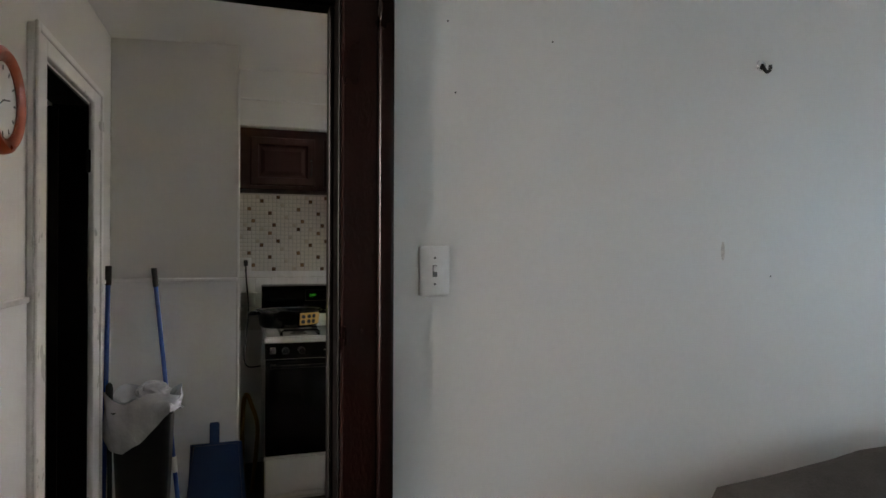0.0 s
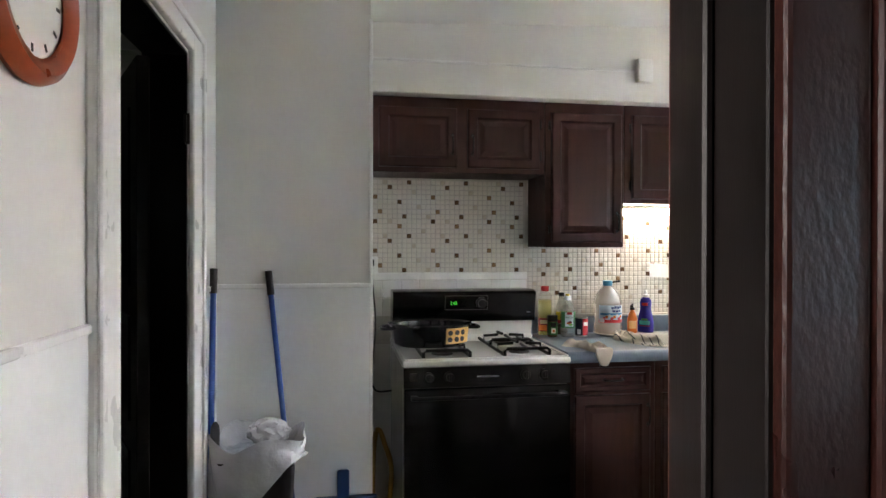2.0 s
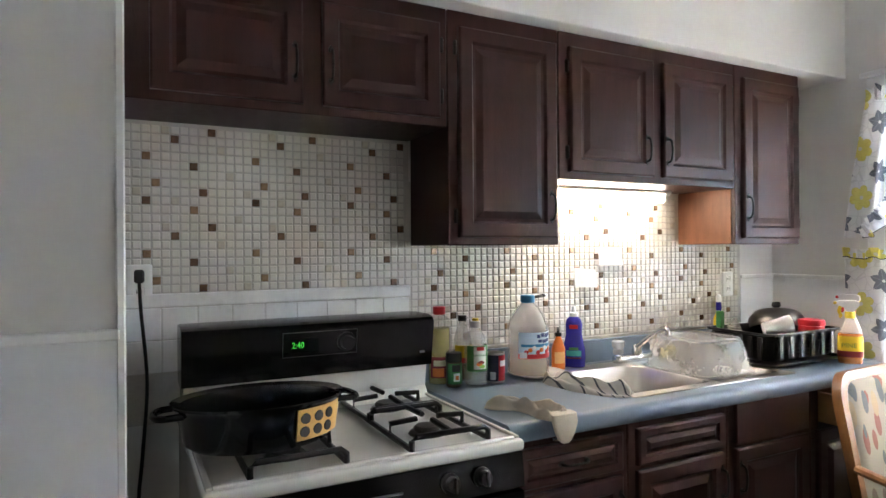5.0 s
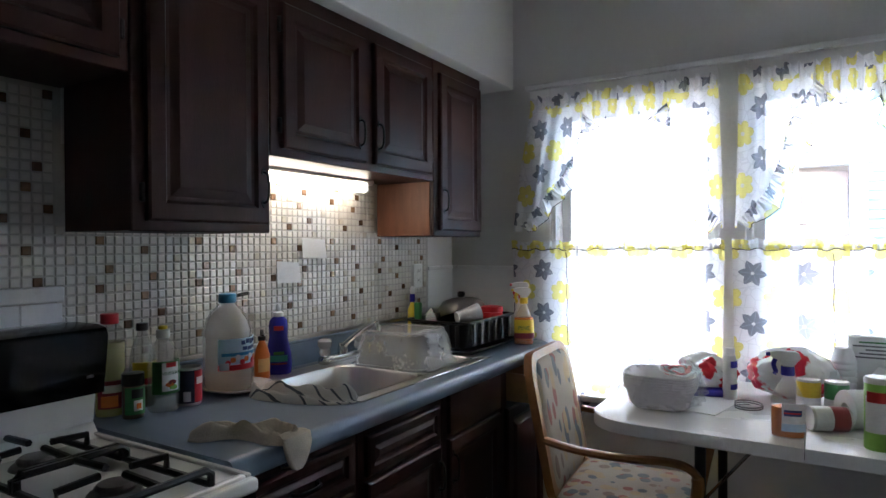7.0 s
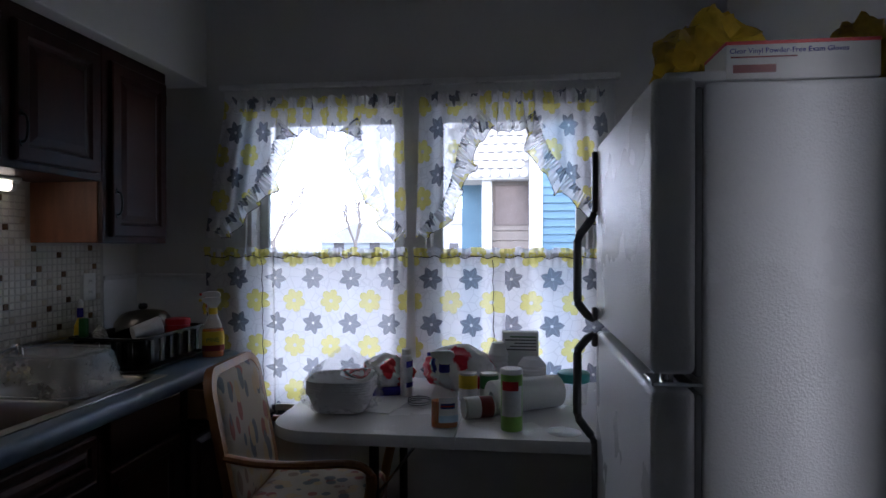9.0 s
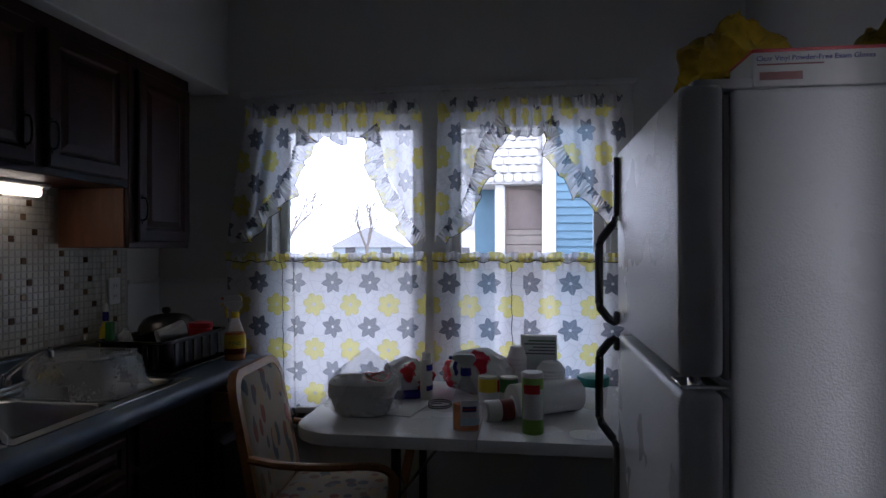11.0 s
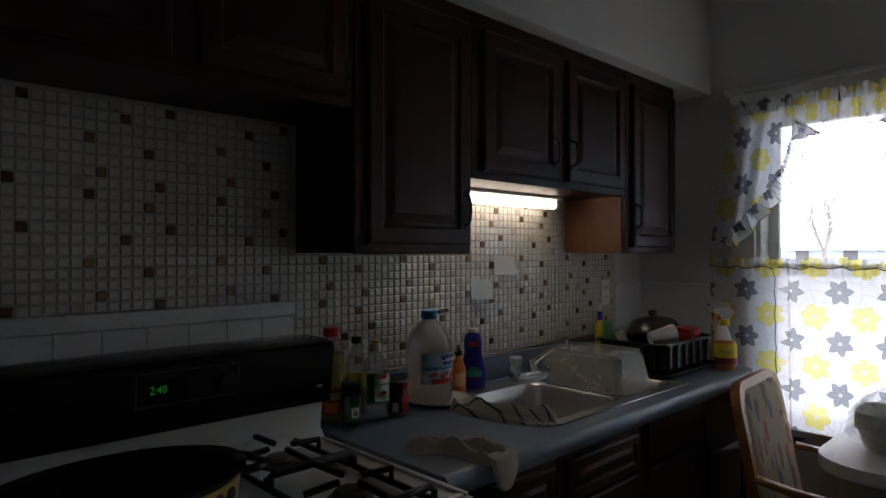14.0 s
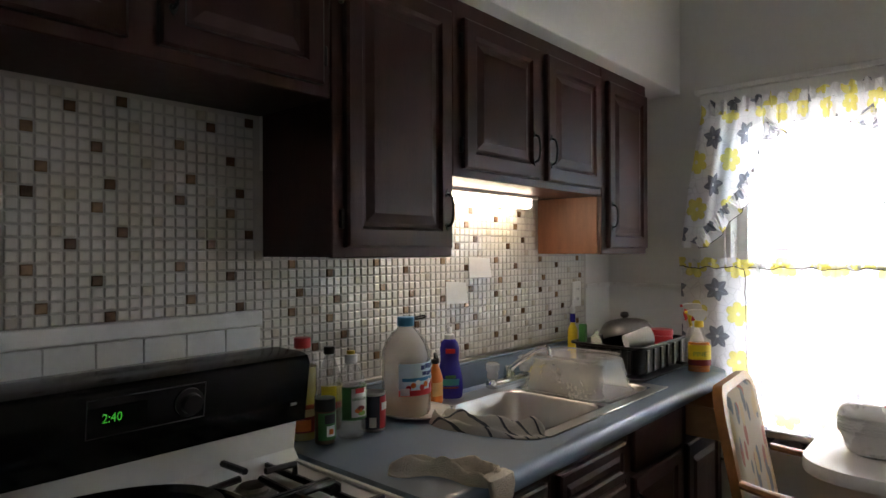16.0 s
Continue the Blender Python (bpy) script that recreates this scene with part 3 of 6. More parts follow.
# ---- stove ----
stove = thing("gas_stove", (0.715, 3.66, 0), "white gas stove with black glass oven door and backguard", "stove")
sx0, sx1, sf = 0.334, 1.094, 3.30
part("body", merge(box(sx0, sf + 0.03, 0.03, sx1, 3.99, 0.915, 0.004), box(sx0 + 0.03, sf + 0.08, 0, sx1 - 0.03, 3.95, 0.03, 0)), ENAMEL, stove)
part("cooktop", box(sx0 - 0.004, sf - 0.005, 0.916, sx1 + 0.004, 3.99, 0.946, 0.01, 3), ENAMEL, stove)
for q in ((sx0 + 0.016, sf + 0.012, sx1 - 0.016, sf + 0.03), (sx0 + 0.002, sf + 0.012, sx0 + 0.016, 3.9), (sx1 - 0.016, sf + 0.012, sx1 - 0.002, 3.9)):
    part("cooktop_lip", box(q[0], q[1], 0.942, q[2], q[3], 0.953, 0.004, 2), ENAMEL, stove)
bgd = part("backguard", loft([[(x, 3.99, 0.945), (x, 3.82, 0.945), (x, 3.85, 0.951), (x, 3.872, 0.975), (x, 3.860, 1.05), (x, 3.850, 1.20), (x, 3.860, 1.213), (x, 3.99, 1.213)] for x in (sx0 + 0.004, sx1 - 0.004)]), ENAMEL, stove)
con = part("console", loft([[(x, 3.859, 1.045), (x, 3.837, 1.05), (x, 3.817, 1.19), (x, 3.825, 1.208), (x, 3.855, 1.214), (x, 3.96, 1.214), (x, 3.96, 1.05)] for x in (sx0 - 0.004, sx1 + 0.004)]), BLACKG, stove, "tilted glossy black control console")
part("display", moved(box(-0.055, -0.003, -0.022, 0.055, 0.001, 0.022, 0.002), pose(0.66, 3.824, 1.148, 8)), BLACKG, con)
GREEN = glow("green_digits", (0.05, 0.8, 0.06), 0.03)
part("digits", lettering("2:40", 0.026, pose(0.632, 3.8225, 1.139, 98) @ Matrix.Diagonal((0.82, 1, 1, 1))), GREEN, con, "glowing green clock digits")
part("dial", moved(lathe([(0, 0), (0.03, 0), (0.03, 0.006), (0.022, 0.008), (0.02, 0.022), (0, 0.024)], 20), pose(0.80, 3.823, 1.149, 98)), BLACKP, con)
GREYINK = mat("grey_print", (0.35, 0.35, 0.35), 0.5)
for i in range(5):
    part("print_bar", moved(box(-0.009, -0.001, -0.0015, 0.009, 0.0005, 0.0015, 0), pose(0.722 + 0.026 * (i % 2), 3.8285 - 0.16 * (0.02 * (i // 2)), 1.128 + 0.02 * (i // 2), 8)), GREYINK, con)
part("rocker_switch", merge(box(0.362, sf - 0.012, 0.858, 0.394, sf + 0.01, 0.892, 0.002), box(0.368, sf - 0.016, 0.864, 0.388, sf - 0.01, 0.886, 0.002)), BLACKP, stove, "oven light rocker switch")
part("name_bar", box(0.66, sf - 0.004, 0.868, 0.76, sf + 0.004, 0.873, 0), GREYINK, stove)
part("display_frame", merge(*[moved(box(a, -0.002, c, b, 0.001, d, 0), pose(0.72, 3.8235, 1.149, 8)) for a, b, c, d in ((-0.115, 0.115, 0.036, 0.038), (-0.115, 0.115, -0.038, -0.036), (-0.115, -0.113, -0.036, 0.036), (0.113, 0.115, -0.036, 0.036))]), GASKETD, con, "thin grey line round the clock and dial")
part("badge", moved(box(-0.008, -0.002, -0.003, 0.008, 0.001, 0.003, 0), pose(1.06, 3.829, 1.095, 8)), GREYINK, con)
part("control_panel", loft([[(x, sf + 0.04, 0.828), (x, sf - 0.006, 0.828), (x, sf + 0.004, 0.914), (x, sf + 0.04, 0.9155)] for x in (sx0, sx1)]), BLACKG, stove, "black front strip with burner knobs")
for x in (0.445, 0.535, 0.882, 0.97):
    k = part("burner_knob", moved(lathe([(0, 0), (0.024, 0), (0.024, 0.008), (0.018, 0.012), (0.016, 0.028), (0, 0.03)], 18), pose(x, sf - 0.001, 0.872, 84)), BLACKP, stove)
    part("grip", moved(box(-0.004, -0.018, 0.026, 0.004, 0.018, 0.036, 0.002), pose(x, sf - 0.001, 0.872, 84)), BLACKP, k)
od = part("oven_door", box(sx0 + 0.002, sf - 0.012, 0.285, sx1 - 0.002, sf + 0.03, 0.822, 0.006, 2), BLACKG, stove, "black glass oven door")
part("door_handle", merge(tube([(sx0 + 0.03, sf - 0.045, 0.79), (sx1 - 0.03, sf - 0.045, 0.79)], 0.012, 10, 0.7), box(sx0 + 0.03, sf - 0.045, 0.78, sx0 + 0.06, sf - 0.012, 0.80, 0.003), box(sx1 - 0.06, sf - 0.045, 0.78, sx1 - 0.03, sf - 0.012, 0.80, 0.003)), BLACKP, od)
part("trim_bar", box(sx0 + 0.002, sf - 0.014, 0.272, sx1 - 0.002, sf + 0.03, 0.284, 0.002), ENAMEL, stove)
part("storage_drawer", box(sx0 + 0.002, sf - 0.012, 0.07, sx1 - 0.002, sf + 0.03, 0.268, 0.01, 2), ENAMEL, stove)


def grate(x, y):
    g = []
    zt, zb = 0.985, 0.952
    w, d = 0.105, 0.135
    for yy in (y - d, y + d):
        g.append(tube([(x - w, yy, zb), (x - w, yy, zt - 0.01), (x - w + 0.012, yy, zt), (x + w - 0.012, yy, zt), (x + w, yy, zt - 0.01), (x + w, yy, zb)], 0.0075, 6))
    for xx in (x - w, x + w):
        g.append(tube([(xx, y - d, zb + 0.004), (xx, y + d, zb + 0.004)], 0.0075, 6))
    g.append(tube([(x - w, y, zb), (x - w, y, zt), (x - 0.03, y, zt + 0.004)], 0.0075, 6))
    g.append(tube([(x + w, y, zb), (x + w, y, zt), (x + 0.03, y, zt + 0.004)], 0.0075, 6))
    for s in (-1, 1):
        g.append(tube([(x, y + s * d, zt), (x, y + s * 0.03, zt + 0.004)], 0.0075, 6))
    return merge(*g)


for x in (0.53, 0.90):
    for y in (3.46, 3.745):
        part("burner", lathe([(0, 0), (0.05, 0), (0.046, 0.006), (0.034, 0.008), (0.036, 0.016), (0.03, 0.022), (0, 0.024)], 20, at=(x, y, 0.9465)), ALU, stove)
        part("grate", grate(x, y), IRON, stove, "black cast iron pan support")

# ---- fridge ----
fr = thing("refrigerator", (1.80, 1.60, 0), "white textured top-freezer refrigerator with grey handles", "refrigerator")
fx0, fx1 = 1.432, 2.21
GAP0, GAP1 = 1.853, 1.867
part("body", box(fx0, 1.27, 0.03, fx1, GAP0, 1.722, 0.012, 3), FRIDGE, fr)
part("gasket", merge(box(fx0 + 0.012, GAP0, 0.10, fx1 - 0.012, GAP1 - 0.001, 1.17, 0.003), box(fx0 + 0.012, GAP0, 1.20, fx1 - 0.012, GAP1 - 0.001, 1.715, 0.003)), GASKET, fr)
GREYM = mat("dull_grey_handle", (0.10, 0.105, 0.11), 0.35, 0.6, vary=0.1)


def fridge_door(z0, z1, up):
    d = part("door", box(fx0 - 0.002, GAP1, z0, fx1 + 0.002, 1.945, z1, 0.014, 3), FRIDGE, fr)
    x, y = fx1 - 0.03, 1.945
    a, b = (z0 + 0.01, z0 + 0.325) if up else (z1 - 0.01, z1 - 0.33)
    sg = 1 if up else -1
    pts = [(x, y + 0.008, a), (x, y + 0.03, a + sg * 0.012), (x, y + 0.056, a + sg * 0.045), (x, y + 0.058, a + sg * 0.06), (x, y + 0.058, b - sg * 0.085), (x, y + 0.052, b - sg * 0.065), (x, y + 0.018, b - sg * 0.02), (x, y + 0.009, b)]
    far = z1 - 0.02 if up else 0.5
    strip = box(x - 0.011, y, min(b, far), x + 0.011, y + 0.016, max(b, far), 0.004)
    foot = box(x - 0.014, y, min(a - sg * 0.005, a + sg * 0.035), x + 0.014, y + 0.016, max(a - sg * 0.005, a + sg * 0.035), 0.004)
    part("door_handle", merge(tube(pts, 0.0125, 8), strip, foot), GREYM, d, "dull grey loop handle")
    return d


fridge_door(1.205, 1.732, True)
fridge_door(0.09, 1.178, False)
part("hinge", merge(box(fx0 + 0.01, 1.83, 1.181, fx0 + 0.09, 1.94, 1.19, 0.002), lathe([(0, 0), (0.012, 0), (0.012, 0.026), (0, 0.026)], 12, at=(fx0 + 0.035, 1.91, 1.179))), CHROME, fr)
part("top_hinge", box(fx0 + 0.005, 1.76, 1.7225, fx0 + 0.08, 1.92, 1.742, 0.006, 2), FRIDGE, fr)
part("base_grille", box(fx0 + 0.01, 1.87, 0.015, fx1 - 0.01, 1.90, 0.085, 0.003), GASKET, fr)

# ---- table ----
table = thing("kitchen_table", (2.68, 2.27, 0), "white laminate drop-leaf table under the windows", "table")
TT = 0.822
tx0, tx1, ty0, ty1, seam = 2.262, 3.12, 1.50, 3.03, 2.38
out_a = [(tx0, seam + 0.001)] + [(tx1, seam + 0.001)] + [q for q in rounded(tx0, 2.0, tx1, ty1, 0.16, 8) if q[1] > 2.5]
part("tabletop", prism(out_a, TT - 0.042, TT, 0.004), LAMINATE, table)
part("tabletop_leaf", prism([(tx0, ty0), (tx1, ty0), (tx1, seam - 0.001), (tx0, seam - 0.001)], TT - 0.042, TT, 0.004), LAMINATE, table)
for y in (1.62, 2.68):
    for x in (2.42, 2.98):
        part("leg", tube([(x, y, 0), (x, y, TT - 0.043)], 0.018, 10), BLACKP, table)
    part("brace", tube([(2.42, y + 0.02, 0.52), (2.42, y - 0.18, TT - 0.043)], 0.006, 6), CHROME, table)
part("apron_bar", merge(box(2.40, 1.6, TT - 0.075, 2.43, 2.72, TT - 0.043, 0.003), box(2.97, 1.6, TT - 0.075, 3.0, 2.72, TT - 0.043, 0.003)), BLACKP, table)

# ---- lamp under the cabinet ----
TUBE = glow("warm_tube_light", (1.0, 0.86, 0.66), 2.9)
lamp = thing("under_cabinet_lamp", (2.0, 4.0, 1.66), "lit warm fluorescent tube lamp under the cabinet", "lamp")
part("housing", box(1.64, 3.975, 1.668, 2.36, 4.05, 1.6815, 0.003), TRIMW, lamp)
part("tube", tube([(1.66, 4.005, 1.648), (2.325, 4.005, 1.648)], 0.0185, 12), TUBE, lamp, "glowing white tube")
part("end_cap", merge(box(2.325, 3.985, 1.66, 2.36, 4.03, 1.668, 0.001), tube([(2.325, 4.005, 1.648), (2.345, 4.005, 1.648)], 0.0195, 12)), TRIMW, lamp)

# ---- chair ----
def fabric_leaves(name, base, marks, scale):
    m = bpy.data.materials.new(name)
    m.use_nodes = True
    nt = m.node_tree
    b = nt.nodes["Principled BSDF"]
    b.inputs["Roughness"].default_value = 0.9
    tc = nt.nodes.new("ShaderNodeTexCoord")
    col = None
    prev = (*base, 1)
    for i, (c, off) in enumerate(marks):
        mp = nt.nodes.new("ShaderNodeMapping")
        mp.inputs["Location"].default_value = (off, off * 2, off)
        mp.inputs["Rotation"].default_value = (0.5 + off, 0.6, off)
        mp.inputs["Scale"].default_value = (1.0, 1.0, 0.42)
        v = nt.nodes.new("ShaderNodeTexVoronoi")
        v.inputs["Scale"].default_value = scale
        nt.links.new(tc.outputs["Object"], mp.inputs[0])
        nt.links.new(mp.outputs[0], v.inputs["Vector"])
        lt = nt.nodes.new("ShaderNodeMath")
        lt.operation = 'LESS_THAN'
        lt.inputs[1].default_value = 0.30
        nt.links.new(v.outputs["Distance"], lt.inputs[0])
        mx = nt.nodes.new("ShaderNodeMixRGB")
        nt.links.new(lt.outputs[0], mx.inputs[0])
        if col is None:
            mx.inputs[1].default_value = prev
        else:
            nt.links.new(col, mx.inputs[1])
        mx.inputs[2].default_value = (*c, 1)
        col = mx.outputs[0]
    nt.links.new(col, b.inputs["Base Color"])
    n = nt.nodes.new("ShaderNodeTexNoise")
    n.inputs["Scale"].default_value = 400
    bp = nt.nodes.new("ShaderNodeBump")
    bp.inputs["Strength"].default_value = 0.25
    bp.inputs["Distance"].default_value = 0.005
    nt.links.new(n.outputs[0], bp.inputs["Height"])
    nt.links.new(bp.outputs[0], b.inputs["Normal"])
    return m


UPH = fabric_leaves("leaf_print_upholstery", (0.40, 0.34, 0.27), [((0.26, 0.19, 0.15), 0.3), ((0.30, 0.12, 0.10), 1.7), ((0.15, 0.16, 0.17), 2.9), ((0.44, 0.33, 0.20), 4.1)], 13)


def chair(x, y, rz):
    """Faces -y before it is turned."""
    c = thing("armchair", (x, y, 0), "oak armchair with faded leaf-print upholstery, drawn up to the table", "chair", rz=rz)
    w, d = 0.25, 0.24
    part("seat", loft([[(p[0], p[1], zz) for p in rounded(-w + i, -d + i, w - i, d - i, 0.05, 4)] for i, zz in ((0.01, 0.40), (0, 0.42), (0, 0.455), (0.012, 0.475), (0.05, 0.485))]), UPH, c, "leaf-print upholstered seat", local=True)
    part("seat_frame", merge(box(-w, -d, 0.345, w, -d + 0.025, 0.40, 0.004), box(-w, d - 0.025, 0.345, w, d, 0.40, 0.004), box(-w, -d + 0.025, 0.345, -w + 0.025, d - 0.025, 0.40, 0.004), box(w - 0.025, -d + 0.025, 0.345, w, d - 0.025, 0.40, 0.004)), CHAIRW, c, local=True)
    tilt = Matrix.Translation((0, d - 0.005, 0.44)) @ Matrix.Rotation(radians(-11), 4, 'X')
    H = 0.545

    def ring(ins, yy):
        pts = []
        for px, pz in rounded(-w + ins, 0.0 + ins, w - ins, H - ins, 0.085 - ins * 0.5, 5):
            bow = 0.03 * (1 - (px / w) ** 2)
            pts.append((px, yy + bow * 0.6, pz + (0.022 * (1 - (px / w) ** 2) if pz > H / 2 else 0)))
        return pts
    fo = ring(0, -0.016); fi = ring(0.032, -0.022); bo = ring(0, 0.016); bi = ring(0.032, 0.016)
    part("back_frame", moved(loft([bi, bo, fo, fi, bi], False, False), tilt), CHAIRW, c, local=True)
    part("backrest", moved(loft([ring(0.033, 0.012), ring(0.033, -0.018), ring(0.05, -0.03), ring(0.09, -0.034)]), tilt), UPH, c, "leaf-print upholstered back panel", local=True)
    for s in (-1, 1):
        part("leg", tube([(s * (w - 0.025), -d + 0.025, 0), (s * (w - 0.02), -d + 0.02, 0.36)], [0.016, 0.022], 8), CHAIRW, c, local=True)
        part("leg", tube([(s * (w - 0.025), d + 0.05, 0), (s * (w - 0.022), d - 0.01, 0.36), (s * (w - 0.02), d - 0.01, 0.47)], [0.015, 0.022, 0.02], 8), CHAIRW, c, local=True)
        arm = curve([(s * (w + 0.005), d + 0.02, 0.685), (s * (w + 0.02), d - 0.10, 0.672), (s * (w + 0.03), -0.02, 0.672), (s * (w + 0.03), -d + 0.07, 0.68), (s * (w + 0.025), -d - 0.0, 0.662), (s * (w + 0.018), -d - 0.02, 0.61), (s * (w + 0.012), -d + 0.0, 0.50), (s * (w + 0.005), -d + 0.02, 0.39)], 5)
        part("arm", tube(arm, 0.02, 8, 0.72), CHAIRW, c, local=True)
    return c


chair(2.64, 2.96, 4)

# ---- curtains ----
def curtain_fabric():
    m = bpy.data.materials.new("flower_print_cotton")
    m.use_nodes = True
    nt = m.node_tree
    nt.nodes.remove(nt.nodes["Principled BSDF"])
    out = nt.nodes["Material Output"]

    def op(kind, a, b=None):
        n = nt.nodes.new("ShaderNodeMath")
        n.operation = kind
        for i, v in enumerate((a, b)):
            if v is None:
                continue
            if isinstance(v, (int, float)):
                n.inputs[i].default_value = v
            else:
                nt.links.new(v, n.inputs[i])
        return n.outputs[0]
    uv = nt.nodes.new("ShaderNodeUVMap")
    uv.uv_map = "cloth"
    sep = nt.nodes.new("ShaderNodeSeparateXYZ")
    nt.links.new(uv.outputs[0], sep.inputs[0])
    v = op('DIVIDE', sep.outputs[1], 0.1075)
    row = op('FLOOR', v)
    par = op('FLOORED_MODULO', row, 2.0)
    u = op('ADD', op('DIVIDE', sep.outputs[0], 0.192), op('MULTIPLY', par, 0.5))
    cell = op('FLOOR', u)
    fx = op('MULTIPLY', op('SUBTRACT', op('FRACT', u), 0.5), 0.192)
    fy = op('MULTIPLY', op('SUBTRACT', op('FRACT', v), 0.5), 0.1075)
    r = op('SQRT', op('ADD', op('MULTIPLY', fx, fx), op('MULTIPLY', fy, fy)))
    ang = op('ADD', op('ADD', op('ARCTAN2', fy, fx), 6.5), op('MULTIPLY', op('FLOORED_MODULO', op('ADD', op('MULTIPLY', cell, 3.0), row), 4.0), 0.21))
    # round-petalled yellow flowers and six-leaf grey ones, row by row
    py = op('ADD', 0.037, op('MULTIPLY', op('POWER', op('ABSOLUTE', op('COSINE', op('MULTIPLY', ang, 3.0))), 0.7), 0.0195))
    turn6 = op('SUBTRACT', op('FRACT', op('DIVIDE', ang, math.pi / 3)), 0.5)
    across = op('MULTIPLY', op('MULTIPLY', op('ABSOLUTE', turn6), math.pi / 3), r)
    leafw = op('MULTIPLY', op('SINE', op('MULTIPLY', op('MINIMUM', op('DIVIDE', r, 0.058), 1.0), math.pi)), 0.0185)
    my = op('MULTIPLY', op('LESS_THAN', r, py), par)
    mg = op('MULTIPLY', op('MULTIPLY', op('LESS_THAN', across, leafw), op('GREATER_THAN', r, 0.007)), op('SUBTRACT', 1.0, par))
    vein = op('MULTIPLY', mg, op('LESS_THAN', across, 0.0011))
    heart = op('MULTIPLY', op('LESS_THAN', r, 0.009), par)
    edge = op('MULTIPLY', my, op('ADD', op('GREATER_THAN', r, op('SUBTRACT', py, 0.003)), op('MULTIPLY', op('GREATER_THAN', op('ABSOLUTE', turn6), 0.48), op('GREATER_THAN', r, 0.02))))
    edge = op('MINIMUM', edge, 1.0)
    vo = nt.nodes.new("ShaderNodeTexVoronoi")
    vo.feature = 'DISTANCE_TO_EDGE'
    vo.inputs["Scale"].default_value = 20
    nt.links.new(uv.outputs[0], vo.inputs["Vector"])
    line = op('LESS_THAN', vo.outputs["Distance"], 0.035)

    def mix(f, a, b):
        n = nt.nodes.new("ShaderNodeMixRGB")
        nt.links.new(f, n.inputs[0])
        for i, c in ((1, a), (2, b)):
            if isinstance(c, tuple):
                n.inputs[i].default_value = (*c, 1)
            else:
                nt.links.new(c, n.inputs[i])
        return n.outputs[0]
    c = mix(line, (0.90, 0.90, 0.92), (0.79, 0.79, 0.81))
    c = mix(my, c, (0.88, 0.80, 0.24))
    c = mix(edge, c, (0.76, 0.67, 0.18))
    c = mix(mg, c, (0.22, 0.235, 0.285))
    c = mix(vein, c, (0.34, 0.36, 0.43))
    c = mix(heart, c, (0.86, 0.84, 0.70))
    d = nt.nodes.new("ShaderNodeBsdfDiffuse")
    t = nt.nodes.new("ShaderNodeBsdfTranslucent")
    tr = nt.nodes.new("ShaderNodeBsdfTransparent")
    nt.links.new(c, d.inputs[0])
    nt.links.new(c, t.inputs[0])
    m1 = nt.nodes.new("ShaderNodeMixShader")
    m1.inputs[0].default_value = 0.74
    nt.links.new(d.outputs[0], m1.inputs[1])
    nt.links.new(t.outputs[0], m1.inputs[2])
    m2 = nt.nodes.new("ShaderNodeMixShader")
    m2.inputs[0].default_value = 0.17
    nt.links.new(m1.outputs[0], m2.inputs[1])
    nt.links.new(tr.outputs[0], m2.inputs[2])
    nt.links.new(m2.outputs[0], out.inputs[0])
    return m


CLOTH = curtain_fabric()
HEM = mat("black_hem_thread", (0.02, 0.02, 0.025), 0.8)


def cloth(name, parent, nu, nv, at, flat):
    """A sheet of cloth: at(u, v) gives its place, flat(u, v) its place on the printed bolt."""
    bm = bmesh.new()
    lay = bm.loops.layers.uv.new("cloth")
    g = [[bm.verts.new(at(i / nu, j / nv)) for j in range(nv + 1)] for i in range(nu + 1)]
    fl = {}
    for i in range(nu + 1):
        for j in range(nv + 1):
            fl[g[i][j]] = flat(i / nu, j / nv)
    for i in range(nu):
        for j in range(nv):
            f = bm.faces.new((g[i][j], g[i + 1][j], g[i + 1][j + 1], g[i][j + 1]))
            for l in f.loops:
                l[lay].uv = fl[l.vert]
    return part(name, bm, CLOTH, parent)


def along(line, z):
    """y of a falling line of (y, z) at the height z."""
    if z >= line[0][1]:
        return line[0][0]
    for (ya, za), (yb, zb) in zip(line, line[1:]):
        if z >= zb:
            return ya + (yb - ya) * (za - z) / (za - zb)
    return line[-1][0]


def fold(t, k, seed):
    """Uneven gathers."""
    return math.sin(t * k + seed) + 0.55 * math.sin(t * k * 1.73 + seed * 2.3) + 0.4 * math.sin(t * k * 0.41 + seed * 5.1)


